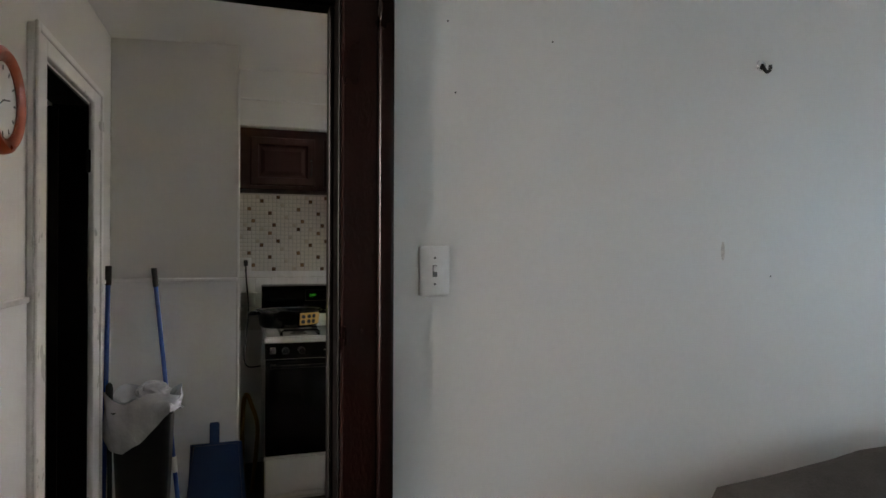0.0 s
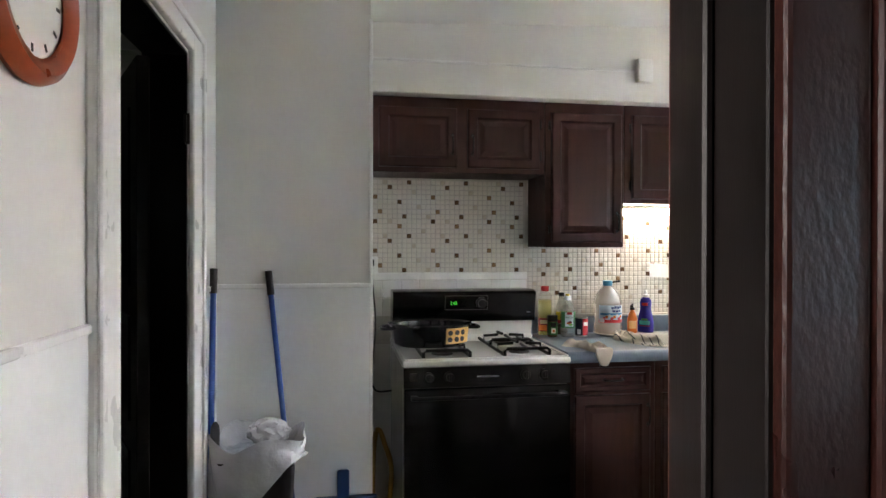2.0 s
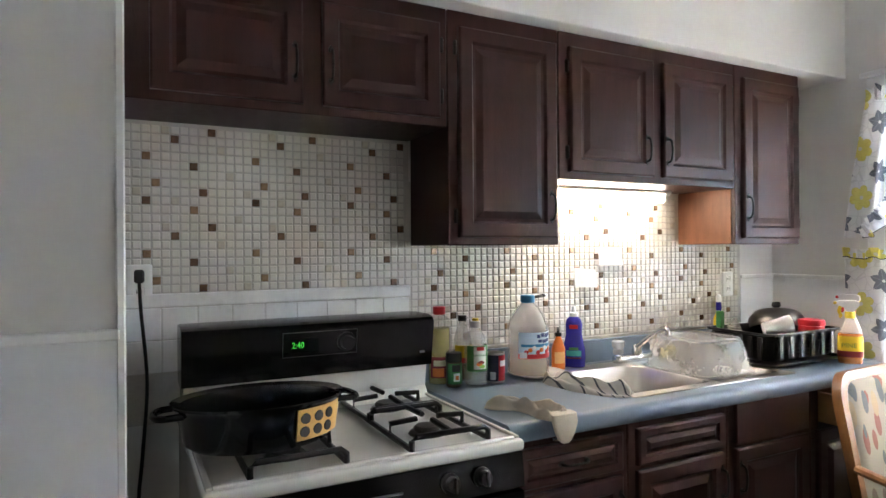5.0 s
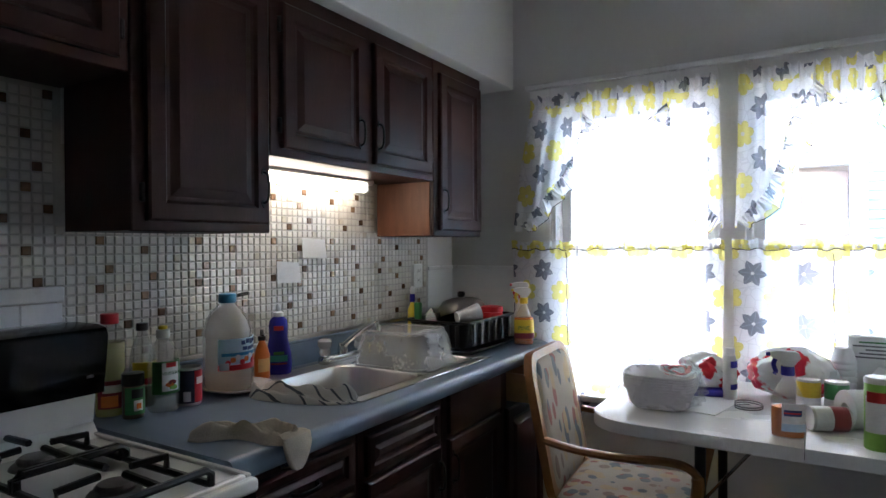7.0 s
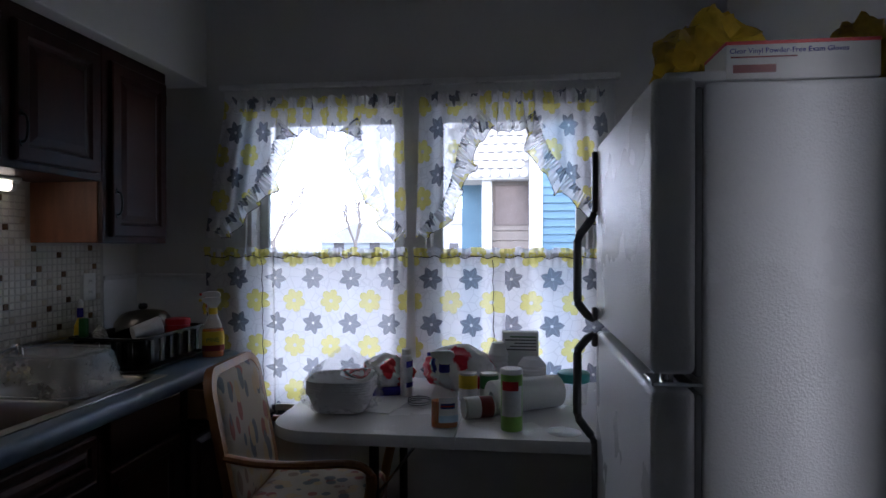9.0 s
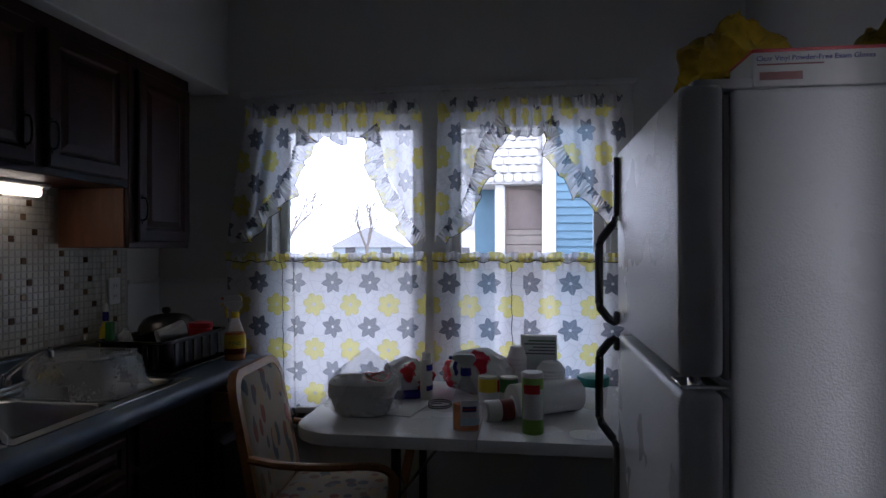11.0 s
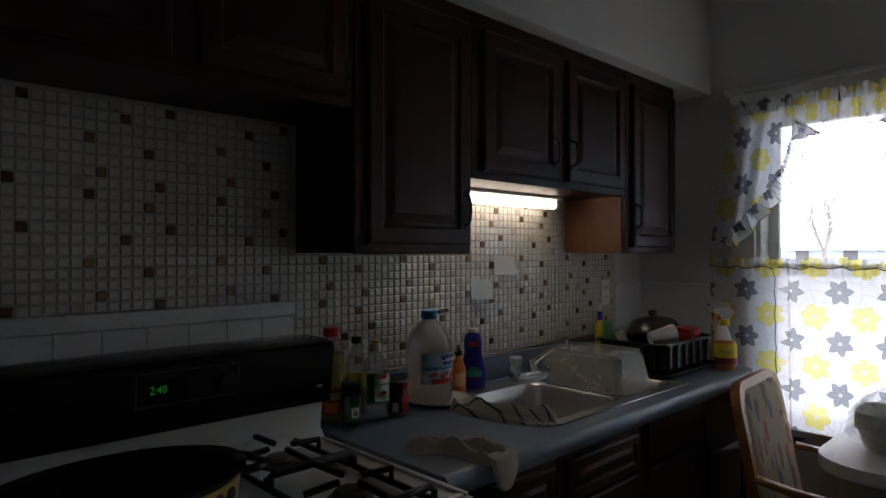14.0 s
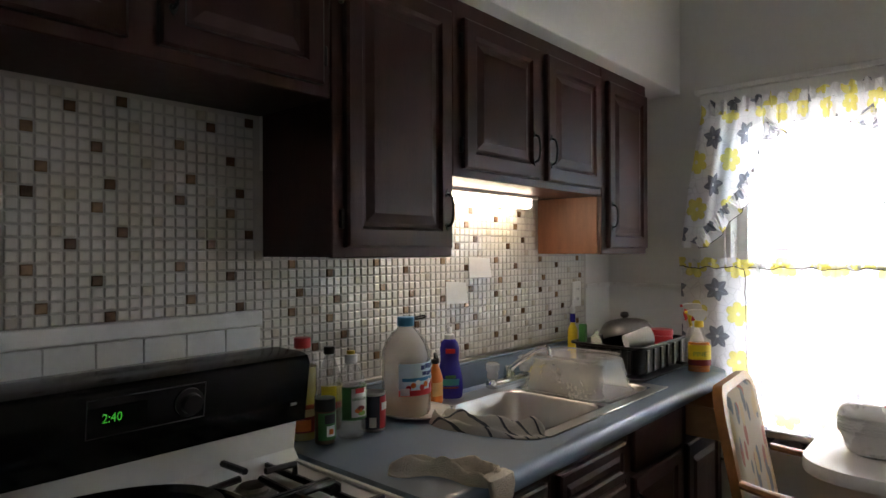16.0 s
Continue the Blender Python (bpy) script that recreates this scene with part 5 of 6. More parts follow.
crumple("plastic_bag", -0.20, 3.03, 0.745, 0.075, 0.06, 0.05, BAG, "crumpled white plastic bag in the bin", "bag", seed=2)
dp = thing("dustpan", (0.085, 3.19, 0), "blue plastic dustpan standing against the wall", "dustpan")
part("pan", loft([[(x0, 3.14 + o, 0.0), (x1, 3.14 + o, 0.0), (x1 - 0.03, 3.205 + o, 0.41), (x0 + 0.03, 3.205 + o, 0.41)] for x0, x1, o in ((-0.065, 0.235, 0.02), (-0.065, 0.235, 0.0))]), BLUEP, dp)
part("lip", tube([(-0.065, 3.135, 0.01), (-0.035, 3.20, 0.41), (0.205, 3.20, 0.41), (0.235, 3.135, 0.01)], 0.012, 8), BLUEP, dp)
part("grip", box(0.05, 3.19, 0.405, 0.10, 3.215, 0.525, 0.01, 3), BLUEP, dp)
part("sticker", moved(box(-0.055, -0.001, -0.028, 0.055, 0.001, 0.028, 0), pose(0.09, 3.165, 0.14, -9)), mat("yellow_sticker", (0.42, 0.33, 0.10), 0.5), dp, "yellowed sticker")

# raceway on the soffit
rw = thing("cable_raceway", (0.9, 3.70, 2.36), "thin white surface cable raceway ending in a box", "raceway")
part("channel", box(0.20, 3.698, 2.372, 1.62, 3.709, 2.384, 0.002), TRIMW, rw)
part("junction_box", box(1.61, 3.672, 2.318, 1.695, 3.709, 2.438, 0.004, 2), TRIMW, rw)
cord = thing("power_cord", (0.25, 4.04, 0.8), "black power cord hanging from the outlet behind the stove", "cord")
part("plug", box(0.218, 4.035, 1.335, 0.246, 4.066, 1.375, 0.005), BLACKP, cord)
part("cable", tube(curve([(0.232, 4.04, 1.335), (0.236, 4.02, 1.25), (0.25, 3.98, 1.05), (0.235, 3.90, 0.86), (0.225, 3.85, 0.75), (0.25, 3.82, 0.70), (0.325, 3.80, 0.705)], 6), 0.005, 8), BLACKP, cord)
YEL = mat("yellow_rubber", (0.34, 0.18, 0.02), 0.45, vary=0.12)
glv = thing("yellow_hose", (0.255, 3.55, 0), "coiled yellow hose beside the stove", "hose")
part("hose", tube(curve([(0.22, 3.56, 0.0), (0.215, 3.55, 0.35), (0.225, 3.53, 0.56), (0.245, 3.52, 0.585), (0.265, 3.52, 0.53), (0.30, 3.54, 0.40), (0.29, 3.56, 0.2), (0.27, 3.56, 0.0)], 6), 0.012, 8), YEL, glv)

# tiled strip and ledge above the stove
structure("tile_ledge", box(0.19, 4.066, 1.258, 1.127, YB, 1.299, 0.004, 2), TRIMW, "white painted ledge above the stove", "trim")
strip = structure("tile_strip", box(0.19, 4.083, 0.90, 1.127, YB - 0.001, 1.2575, 0), GROUT, "white square tiles behind the stove", "wall tiles")
for i in range(9):
    for j in range(2):
        part("tile", box(0.191 + 0.104 * i, 4.074, 1.147 + 0.1 * (j - 0) - 0.09, 0.191 + 0.104 * i + 0.102, 4.0835, 1.147 + 0.1 * j + 0.008, 0.002), TRIMW, strip, sm=False)

# papers taped to the tiles
for x0, z0, x1, z1, tw in ((1.887, 1.264, 2.008, 1.339, -0.008), (2.02, 1.357, 2.155, 1.428, -0.008)):
    bm = loft([[(x0, 4.067, z0), (x1, 4.064, z0 + tw * 0.4), (x1 + tw, 4.068, z1), (x0 + tw * 0.5, 4.067, z1 - tw)], [(x0, 4.0664, z0), (x1, 4.0634, z0 + tw * 0.4), (x1 + tw, 4.0674, z1), (x0 + tw * 0.5, 4.0664, z1 - tw)]])
    solid("paper_note", bm, PAPER, "curled white paper note taped to the tiles", "note", "taped notes")

# ---- on the stove and worktop ----
POTM = mat("black_speckled_enamel", (0.008, 0.009, 0.012), 0.12, vary=0.1, scale=160, fine=300, bump=0.0)
pot = thing("roasting_pot", (0.475, 3.47, 0.9895), "black enamel oval roasting pot on the burner", "pot")
px, py, pz = 0.475, 3.47, 0.9895
part("body", lathe([(0, 0), (0.80, 0.0), (0.88, 0.012), (0.95, 0.085), (1.03, 0.098), (1.03, 0.104), (0.93, 0.098), (0.86, 0.018), (0, 0.012)], 48, 0.19, 0.135, at=(px, py, pz)), POTM, pot)
for s in (-1, 1):
    part("pot_handle", tube(curve([(px + s * 0.17, py - 0.045, pz + 0.085), (px + s * 0.215, py - 0.04, pz + 0.083), (px + s * 0.228, py, pz + 0.081), (px + s * 0.215, py + 0.04, pz + 0.083), (px + s * 0.17, py + 0.045, pz + 0.085)], 5), 0.008, 8), POTM, pot)
lab = mat("tan_card_label", (0.60, 0.36, 0.10), 0.5, vary=0.12)


def wrap(cx, cy, rx, ry, t0, t1, z0, z1, n=12, lift=0.0015, flare=0.0):
    """A label that follows a round or oval side from angle t0 to t1."""
    rings = []
    for i in range(n + 1):
        t = radians(t0 + (t1 - t0) * i / n)
        q = lambda k, z: (cx + (rx + k) * math.cos(t), cy + (ry + k) * math.sin(t), z)
        rings.append([q(0, z0), q(lift, z0), q(lift + flare, z1), q(flare, z1)])
    return loft(rings)


lb = part("label", wrap(px, py, 0.19 * 0.905, 0.135 * 0.905, -72, -18, pz + 0.018, pz + 0.088, flare=0.009, lift=0.004), lab, pot, "tan card label with round pictures")
for t in (-66, -54, -42):
    for zz in (0.038, 0.068):
        tt = radians(t)
        k = 0.006 + 0.009 * (zz - 0.018) / 0.07
        nx, ny = math.cos(tt) / 0.172, math.sin(tt) / 0.122
        part("picture", moved(lathe([(0, 0.0015), (0.012, 0.0012), (0.012, -0.002)], 14), look((px + (0.172 + k) * math.cos(tt), py + (0.122 + k) * math.sin(tt), pz + zz), (px + (0.172 + k) * math.cos(tt) - nx, py + (0.122 + k) * math.sin(tt) - ny, pz + zz))), INK, lb)

OILG = mat("pale_oil", (0.70, 0.64, 0.16), 0.08, vary=0.08, alpha=0.5, bump=0.01)
PETG = mat("clear_bottle_plastic", (0.80, 0.80, 0.76), 0.08, vary=0.04, alpha=0.30, bump=0.01, coat=0.5)
JUGP = mat("hazy_jug_plastic", (0.80, 0.77, 0.72), 0.12, vary=0.04, alpha=0.36, bump=0.01, coat=0.4)
CLEARP = mat("thin_clear_plastic", (0.86, 0.86, 0.86), 0.05, vary=0.03, alpha=0.16, bump=0.01, coat=0.6)
AMBER = mat("amber_liquid", (0.80, 0.24, 0.04), 0.15, vary=0.05, alpha=0.85)
CIDER = mat("cloudy_juice", (0.58, 0.33, 0.14), 0.2, vary=0.08, alpha=0.5)
def paint(name, c, r=0.35, **k):
    return mat(name, c, r, vary=0.08, bump=0.01, **k)
RED, GREENP, DKRED, BLUEC, WHITEP, YELP, ORG, NAVY, TEAL, BLK = (paint("red_plastic", (0.55, 0.02, 0.025)), paint("green_label", (0.05, 0.20, 0.06)), paint("dark_red_label", (0.22, 0.02, 0.02)), paint("blue_cap", (0.03, 0.22, 0.42)),
    paint("white_plastic", (0.78, 0.78, 0.77)), paint("yellow_plastic", (0.75, 0.55, 0.03)), paint("orange_plastic", (0.70, 0.17, 0.02)), paint("cobalt_plastic", (0.04, 0.035, 0.33), 0.15), paint("teal_plastic", (0.05, 0.38, 0.38)), paint("black_cap", (0.012, 0.012, 0.012)))
PALEB = paint("pale_blue_label", (0.50, 0.66, 0.76))
NAVYL = paint("navy_print", (0.03, 0.06, 0.20))
LIME = paint("lime_green_tin", (0.28, 0.52, 0.10), 0.3)
CW = CT1 + 0.0005


def bottle(name, x, y, z, prof, material, cap, capm, labels, label, category="bottle", sx=1.0, sy=1.0, fill=None):
    """labels: (z0, z1, material, radius); cap: profile above the neck."""
    b = thing(name, (x, y, z), label, category)
    body = part("body", lathe(prof, 24, sx, sy, at=(x, y, z)), material, b)
    if fill:
        part("contents", lathe(fill[0], 20, sx, sy, at=(x, y, z)), fill[1], b)
    if cap:
        part("cap", lathe(cap, 16, at=(x, y, z)), capm, b)
    for z0, z1, m, r in labels:
        part("label", wrap(x, y, r * sx, r * sy, -165, 15, z + z0, z + z1, 16), m, b)
    return b


def ribbed(r, z0, z1, n, depth):
    """Rings pressed into a bottle's side."""
    out = []
    for k in range(n):
        a, b = z0 + (z1 - z0) * k / n, z0 + (z1 - z0) * (k + 1) / n
        out += [(r, a), (r, a + (b - a) * 0.55), (r - depth, a + (b - a) * 0.75)]
    return out + [(r, z1)]


ob_ = bottle("oil_bottle", 1.212, 4.005, CW, [(0, 0), (0.038, 0), (0.041, 0.008), (0.041, 0.10), (0.036, 0.115)] + ribbed(0.042, 0.125, 0.215, 4, 0.003) + [(0.036, 0.235), (0.02, 0.248), (0.018, 0.258), (0, 0.258)], CLEARP,
       [(0.022, 0.250), (0.023, 0.252), (0.023, 0.276), (0.021, 0.278), (0, 0.278)], RED, [(0.025, 0.10, DKRED, 0.0415)], "clear bottle of yellow cooking oil with a red cap", fill=([(0, 0.003), (0.037, 0.003), (0.039, 0.01), (0.039, 0.10), (0.034, 0.115), (0.039, 0.13), (0.039, 0.20), (0, 0.202)], OILG))
part("picture", wrap(1.212, 4.005, 0.0432, 0.0432, -150, -95, CW + 0.03, CW + 0.06, 6), ORG, ob_)
part("label_panel", wrap(1.212, 4.005, 0.0432, 0.0432, -145, -80, CW + 0.068, CW + 0.088, 6), paint("cream_label", (0.66, 0.58, 0.40)), ob_)
bottle("sauce_bottle", 1.318, 4.022, CW, [(0, 0), (0.034, 0), (0.036, 0.01), (0.036, 0.13), (0.03, 0.165), (0.014, 0.21), (0.013, 0.222), (0, 0.222)], PETG,
       [(0.0155, 0.218), (0.0165, 0.22), (0.0165, 0.239), (0, 0.241)], BLK, [(0.085, 0.13, YELP, 0.0365), (0.066, 0.085, RED, 0.0366)], "clear bottle with a yellow label and a black cap", fill=([(0, 0.003), (0.033, 0.003), (0.034, 0.01), (0.034, 0.06), (0, 0.061)], paint("brown_sauce", (0.09, 0.04, 0.015))))
vb = bottle("vinegar_bottle", 1.318, 3.925, CW, [(0, 0), (0.036, 0)] + ribbed(0.041, 0.006, 0.05, 3, 0.002) + [(0.041, 0.145), (0.035, 0.172), (0.016, 0.20), (0.0145, 0.212), (0, 0.212)], PETG,
            [(0.017, 0.203), (0.018, 0.205), (0.018, 0.227), (0, 0.228)], WHITEP, [(0.052, 0.142, GREENP, 0.0414)], "clear vinegar bottle with a green label and a white cap")
part("pour_spout", lathe([(0, 0.228), (0.012, 0.228), (0.012, 0.237), (0, 0.238)], 12, at=(1.318, 3.925, CW)), YELP, vb)
tdir = math.degrees(math.atan2(2.58 - 3.925, 0.19 - 1.352))


def on_label(x, y, r, z, deg, w, h):
    """A pose flat on a round label at angle deg, x to the right seen from outside."""
    t = radians(deg)
    return pose(x + r * math.cos(t), y + r * math.sin(t), z, 90, 0, deg + 90) @ Matrix.Translation((-w / 2, -h / 2, 0))


part("label_panel", wrap(1.318, 3.925, 0.0428, 0.0428, tdir + 2, tdir + 66, CW + 0.06, CW + 0.138, 8), WHITEP, vb, "white label panel")
part("lettering", lettering("VINEGAR", 0.0125, on_label(1.318, 3.925, 0.0452, CW + 0.112, tdir + 34, 0.054, 0.012)), GREENP, vb)
part("brand_mark", wrap(1.318, 3.925, 0.0445, 0.0445, tdir + 16, tdir + 52, CW + 0.126, CW + 0.139, 6), RED, vb)
for dz, dd, mm in ((0.078, 28, ORG), (0.084, 38, DKRED), (0.070, 42, LIME)):
    part("picture", moved(lathe([(0, 0.0015), (0.0085, 0.0012), (0.009, -0.003)], 12, 1.3, 0.8), on_label(1.318, 3.925, 0.0445, CW + dz, tdir + dd, 0, 0)), mm, vb)
sp = bottle("spice_jar", 1.231, 3.93, CW, [(0, 0), (0.026, 0), (0.0275, 0.005), (0.0275, 0.085), (0.022, 0.09), (0, 0.09)], paint("brown_spice", (0.10, 0.06, 0.03)), [(0.0285, 0.088), (0.029, 0.092), (0.028, 0.12), (0, 0.122)], BLK, [(0.012, 0.084, GREENP, 0.028)], "dark spice jar with a green label", "jar")
part("label_panel", wrap(1.231, 3.93, 0.0292, 0.0292, tdir + 12, tdir + 58, CW + 0.022, CW + 0.05, 6), WHITEP, sp)
part("label_panel", wrap(1.231, 3.93, 0.0292, 0.0292, tdir + 2, tdir + 62, CW + 0.056, CW + 0.080, 6), BLK, sp)
part("picture", wrap(1.231, 3.93, 0.031, 0.031, tdir + 24, tdir + 46, CW + 0.028, CW + 0.042, 4), ORG, sp)
cn = thing("tin_can", (1.398, 3.922, CW), "opened food can with a dark red label", "can")
part("wall", lathe([(0.033, 0), (0.0345, 0.003), (0.034, 0.006), (0.034, 0.104), (0.0352, 0.106), (0.0352, 0.109), (0.033, 0.109), (0.032, 0.003), (0, 0.002)], 24, at=(1.398, 3.922, CW)), STEEL, cn)
part("label", wrap(1.398, 3.922, 0.0341, 0.0341, -180, 180, CW + 0.008, CW + 0.102, 28, 0.0006), paint("dark_navy_label", (0.012, 0.018, 0.045)), cn)
part("label_panel", wrap(1.398, 3.922, 0.0349, 0.0349, -100, -30, CW + 0.010, CW + 0.100, 8), RED, cn)
part("print_bar", wrap(1.398, 3.922, 0.0366, 0.0366, -92, -50, CW + 0.062, CW + 0.082, 6), WHITEP, cn)
part("barcode", wrap(1.398, 3.922, 0.0352, 0.0352, -150, -118, CW + 0.014, CW + 0.042, 4), WHITEP, cn)
plate = solid("plate", lathe([(0, 0.003), (0.06, 0.003), (0.065, 0), (0.075, 0), (0.11, 0.012), (0.112, 0.015), (0.108, 0.016), (0.07, 0.007), (0, 0.007)], 32, at=(1.60, 3.945, CW)), ENAMEL, "white plate under the juice jug", "plate")
jx, jy, jz = 1.572, 3.962, CW + 0.0075
jug = thing("juice_jug", (jx, jy, jz), "large clear plastic juice jug with a blue cap, nearly empty", "jug")
part("body", lathe([(0, 0), (0.072, 0), (0.079, 0.010), (0.079, 0.06), (0.076, 0.066), (0.076, 0.165), (0.079, 0.172), (0.077, 0.19), (0.066, 0.222), (0.046, 0.25), (0.028, 0.266), (0.024, 0.272), (0.023, 0.282), (0, 0.282)], 32, at=(jx, jy, jz)), JUGP, jug)
part("juice", lathe([(0, 0.002), (0.071, 0.002), (0.077, 0.012), (0.077, 0.034), (0, 0.034)], 24, at=(jx, jy, jz)), CIDER, jug)
part("cap", lathe([(0.026, 0.273), (0.0275, 0.275), (0.0275, 0.298), (0.025, 0.301), (0, 0.301)], 20, at=(jx, jy, jz)), BLUEC, jug)
part("ring_handle", tube(curve([(jx + 0.026, jy - 0.005, jz + 0.290), (jx + 0.06, jy - 0.03, jz + 0.297), (jx + 0.065, jy - 0.01, jz + 0.300), (jx + 0.028, jy + 0.008, jz + 0.292)], 5), 0.003, 6), BLK, jug)
jd = math.degrees(math.atan2(2.5 - jy, 0.2 - jx))
part("label", wrap(jx, jy, 0.0765, 0.0765, jd - 18, jd + 112, jz + 0.068, jz + 0.165, 20), PALEB, jug, "pale blue and white fruit drink label")
part("label_band", wrap(jx, jy, 0.0783, 0.0783, jd - 18, jd + 112, jz + 0.068, jz + 0.085, 20), RED, jug)
part("label_band", wrap(jx, jy, 0.0783, 0.0783, jd - 10, jd + 112, jz + 0.112, jz + 0.122, 20), BLUEC, jug)
part("barcode", wrap(jx, jy, 0.0803, 0.0803, jd - 14, jd + 6, jz + 0.070, jz + 0.092, 4), WHITEP, jug)
for a0, a1, h0, h1 in ((34, 44, 0.145, 0.158), (47, 58, 0.148, 0.162), (61, 72, 0.146, 0.160), (75, 84, 0.15, 0.162), (38, 50, 0.128, 0.139), (53, 66, 0.126, 0.138), (69, 80, 0.129, 0.14)):
    part("brand_mark", wrap(jx, jy, 0.0785, 0.0785, jd + a0, jd + a1, jz + h0, jz + h1, 4), NAVYL, jug)
for k in range(9):
    part("fruit_picture", moved(lathe([(0, 0.0016), (0.008, 0.0013), (0.009, -0.002)], 10), on_label(jx, jy, 0.079, jz + 0.092 + 0.008 * (k % 3), jd + 4 + 11 * k, 0, 0)), (RED, ORG, WHITEP)[k % 3], jug)
hs = bottle("soap_bottle", 1.735, 3.985, CW, [(0, 0), (0.026, 0), (0.03, 0.008), (0.03, 0.085), (0.02, 0.115), (0.012, 0.13), (0.011, 0.14), (0, 0.14)], ORG, [(0.013, 0.136), (0.0135, 0.138), (0.0135, 0.15), (0.006, 0.152), (0.006, 0.172), (0, 0.173)], BLK, [], "orange hand soap pump bottle behind the jug", "bottle", sy=0.7)
part("pump_spout", tube([(1.735, 3.985, CW + 0.168), (1.715, 3.96, CW + 0.166), (1.708, 3.952, CW + 0.158)], 0.005, 6), BLK, hs)
part("label", wrap(1.735, 3.985, 0.0302, 0.0212, -150, -60, CW + 0.03, CW + 0.075, 6), paint("pale_orange_label", (0.75, 0.42, 0.16)), hs)
db = thing("dish_soap_bottle", (1.826, 4.0, CW), "deep blue dish soap bottle with a white cap", "bottle", rz=-42)
part("body", loft([[(w * math.cos(t), d * math.sin(t), zz) for t in [2 * math.pi * k / 24 for k in range(24)]] for w, d, zz in ((0.036, 0.022, 0.0), (0.044, 0.028, 0.006), (0.047, 0.030, 0.04), (0.045, 0.029, 0.075), (0.037, 0.026, 0.11), (0.032, 0.024, 0.135), (0.033, 0.024, 0.155), (0.034, 0.024, 0.175), (0.030, 0.021, 0.195), (0.018, 0.016, 0.207), (0.012, 0.012, 0.21))]), NAVY, db, local=True)
part("cap", lathe([(0, 0.205), (0.018, 0.208), (0.018, 0.222), (0.009, 0.227), (0.008, 0.246), (0.005, 0.25), (0, 0.25)], 16), WHITEP, db, local=True)
part("label", wrap(0, 0, 0.0465, 0.0297, -128, -52, 0.05, 0.072, 8), TEAL, db, local=True)
part("leaf_mark", wrap(0, 0, 0.0425, 0.029, -115, -65, 0.074, 0.092, 8, flare=-0.004), GREENP, db, local=True)
part("brand_mark", wrap(0, 0, 0.034, 0.0243, -118, -62, 0.16, 0.176, 8), RED, db, local=True)
part("print_bar", wrap(0, 0, 0.0473, 0.0303, -125, -55, 0.040, 0.0455, 8), DKRED, db, local=True)

# tub, rack and washing-up
TUB = mat("cloudy_plastic_tub", (0.74, 0.74, 0.73), 0.18, vary=0.05, scale=9, alpha=0.34, bump=0.01)
cx0_, cx1_, cy0_, cy1_ = 2.075, 2.36, 3.56, 3.88
tubm = thing("plastic_tub", (2.215, 3.72, CT1 + 0.0045), "cloudy clear plastic tub turned upside down on the sink", "tub")
part("shell", loft([[(p[0], p[1], CT1 + 0.0045 + z) for p in rounded(cx0_ + i, cy0_ + i, cx1_ - i, cy1_ - i, 0.045, 5)] for i, z in ((-0.006, 0), (-0.006, 0.008), (0.0, 0.009), (0.022, 0.115), (0.032, 0.126), (0.06, 0.129))], cap0=False), TUB, tubm)
part("foot_ring", loft([[(p[0], p[1], CT1 + 0.1325 + z) for p in rounded(cx0_ + i, cy0_ + i, cx1_ - i, cy1_ - i, 0.04, 5)] for i, z in ((0.03, 0), (0.03, 0.006), (0.038, 0.006), (0.038, 0))], False, False), TUB, tubm)
SPG = paint("yellow_sponge", (0.70, 0.60, 0.06), 0.9)
solid("sponge", box(2.295, 3.945, CT1 + 0.0045, 2.385, 3.99, CT1 + 0.045, 0.008, 2), SPG, "yellow sponge at the back of the sink", "sponge")
solid("teal_bowl", lathe([(0, 0), (0.035, 0), (0.05, 0.012), (0.055, 0.045), (0.052, 0.045), (0.046, 0.014), (0, 0.006)], 24, at=(1.93, 3.62, CT1 - 0.1715)), TEAL, "small teal plastic bowl in the sink", "bowl")


def rag(name, path, width, material, label, seed, thick=0.016):
    """A limp cloth lying in soft folds along a path."""
    pts = curve(path, 12)
    n, m_ = len(pts), 36
    rings = []
    for i, p in enumerate(pts):
        d = (pts[min(i + 2, n - 1)] - pts[max(i - 2, 0)]).normalized()
        sd = Vector((-d.y, d.x, 0)).normalized()
        u = i / (n - 1)
        end = min(1.0, 6 * u + 0.35, 6 * (1 - u) + 0.35)
        w = width * (0.85 + 0.3 * noise.noise(Vector((u * 4, seed, 0)))) * (0.8 + 0.2 * end)
        off = 0.25 * width * noise.noise(Vector((u * 3, seed, 7)))
        ring = []
        for k in range(m_):
            t = 2 * math.pi * k / m_
            x = math.cos(t)
            folds = 0.55 + 0.35 * math.cos(x * 5.5 + seed + u * 4) + 0.5 * noise.noise(Vector((u * 6, x * 1.8, seed))) + 0.08 * noise.noise(Vector((u * 16, x * 4, seed)))
            h = max(0.004, thick * 1.5 * folds * (1 - x ** 4) * end)
            ring.append(p + sd * (x * w + off) + Vector((0, 0, h * math.sqrt(max(0.0, math.sin(t))) if math.sin(t) > 0 else 0.0)))
        rings.append(ring)
    bm = loft(rings)
    ob = solid(name, bm, material, label, "cloth")
    smooth(ob.data, 85)
    return ob


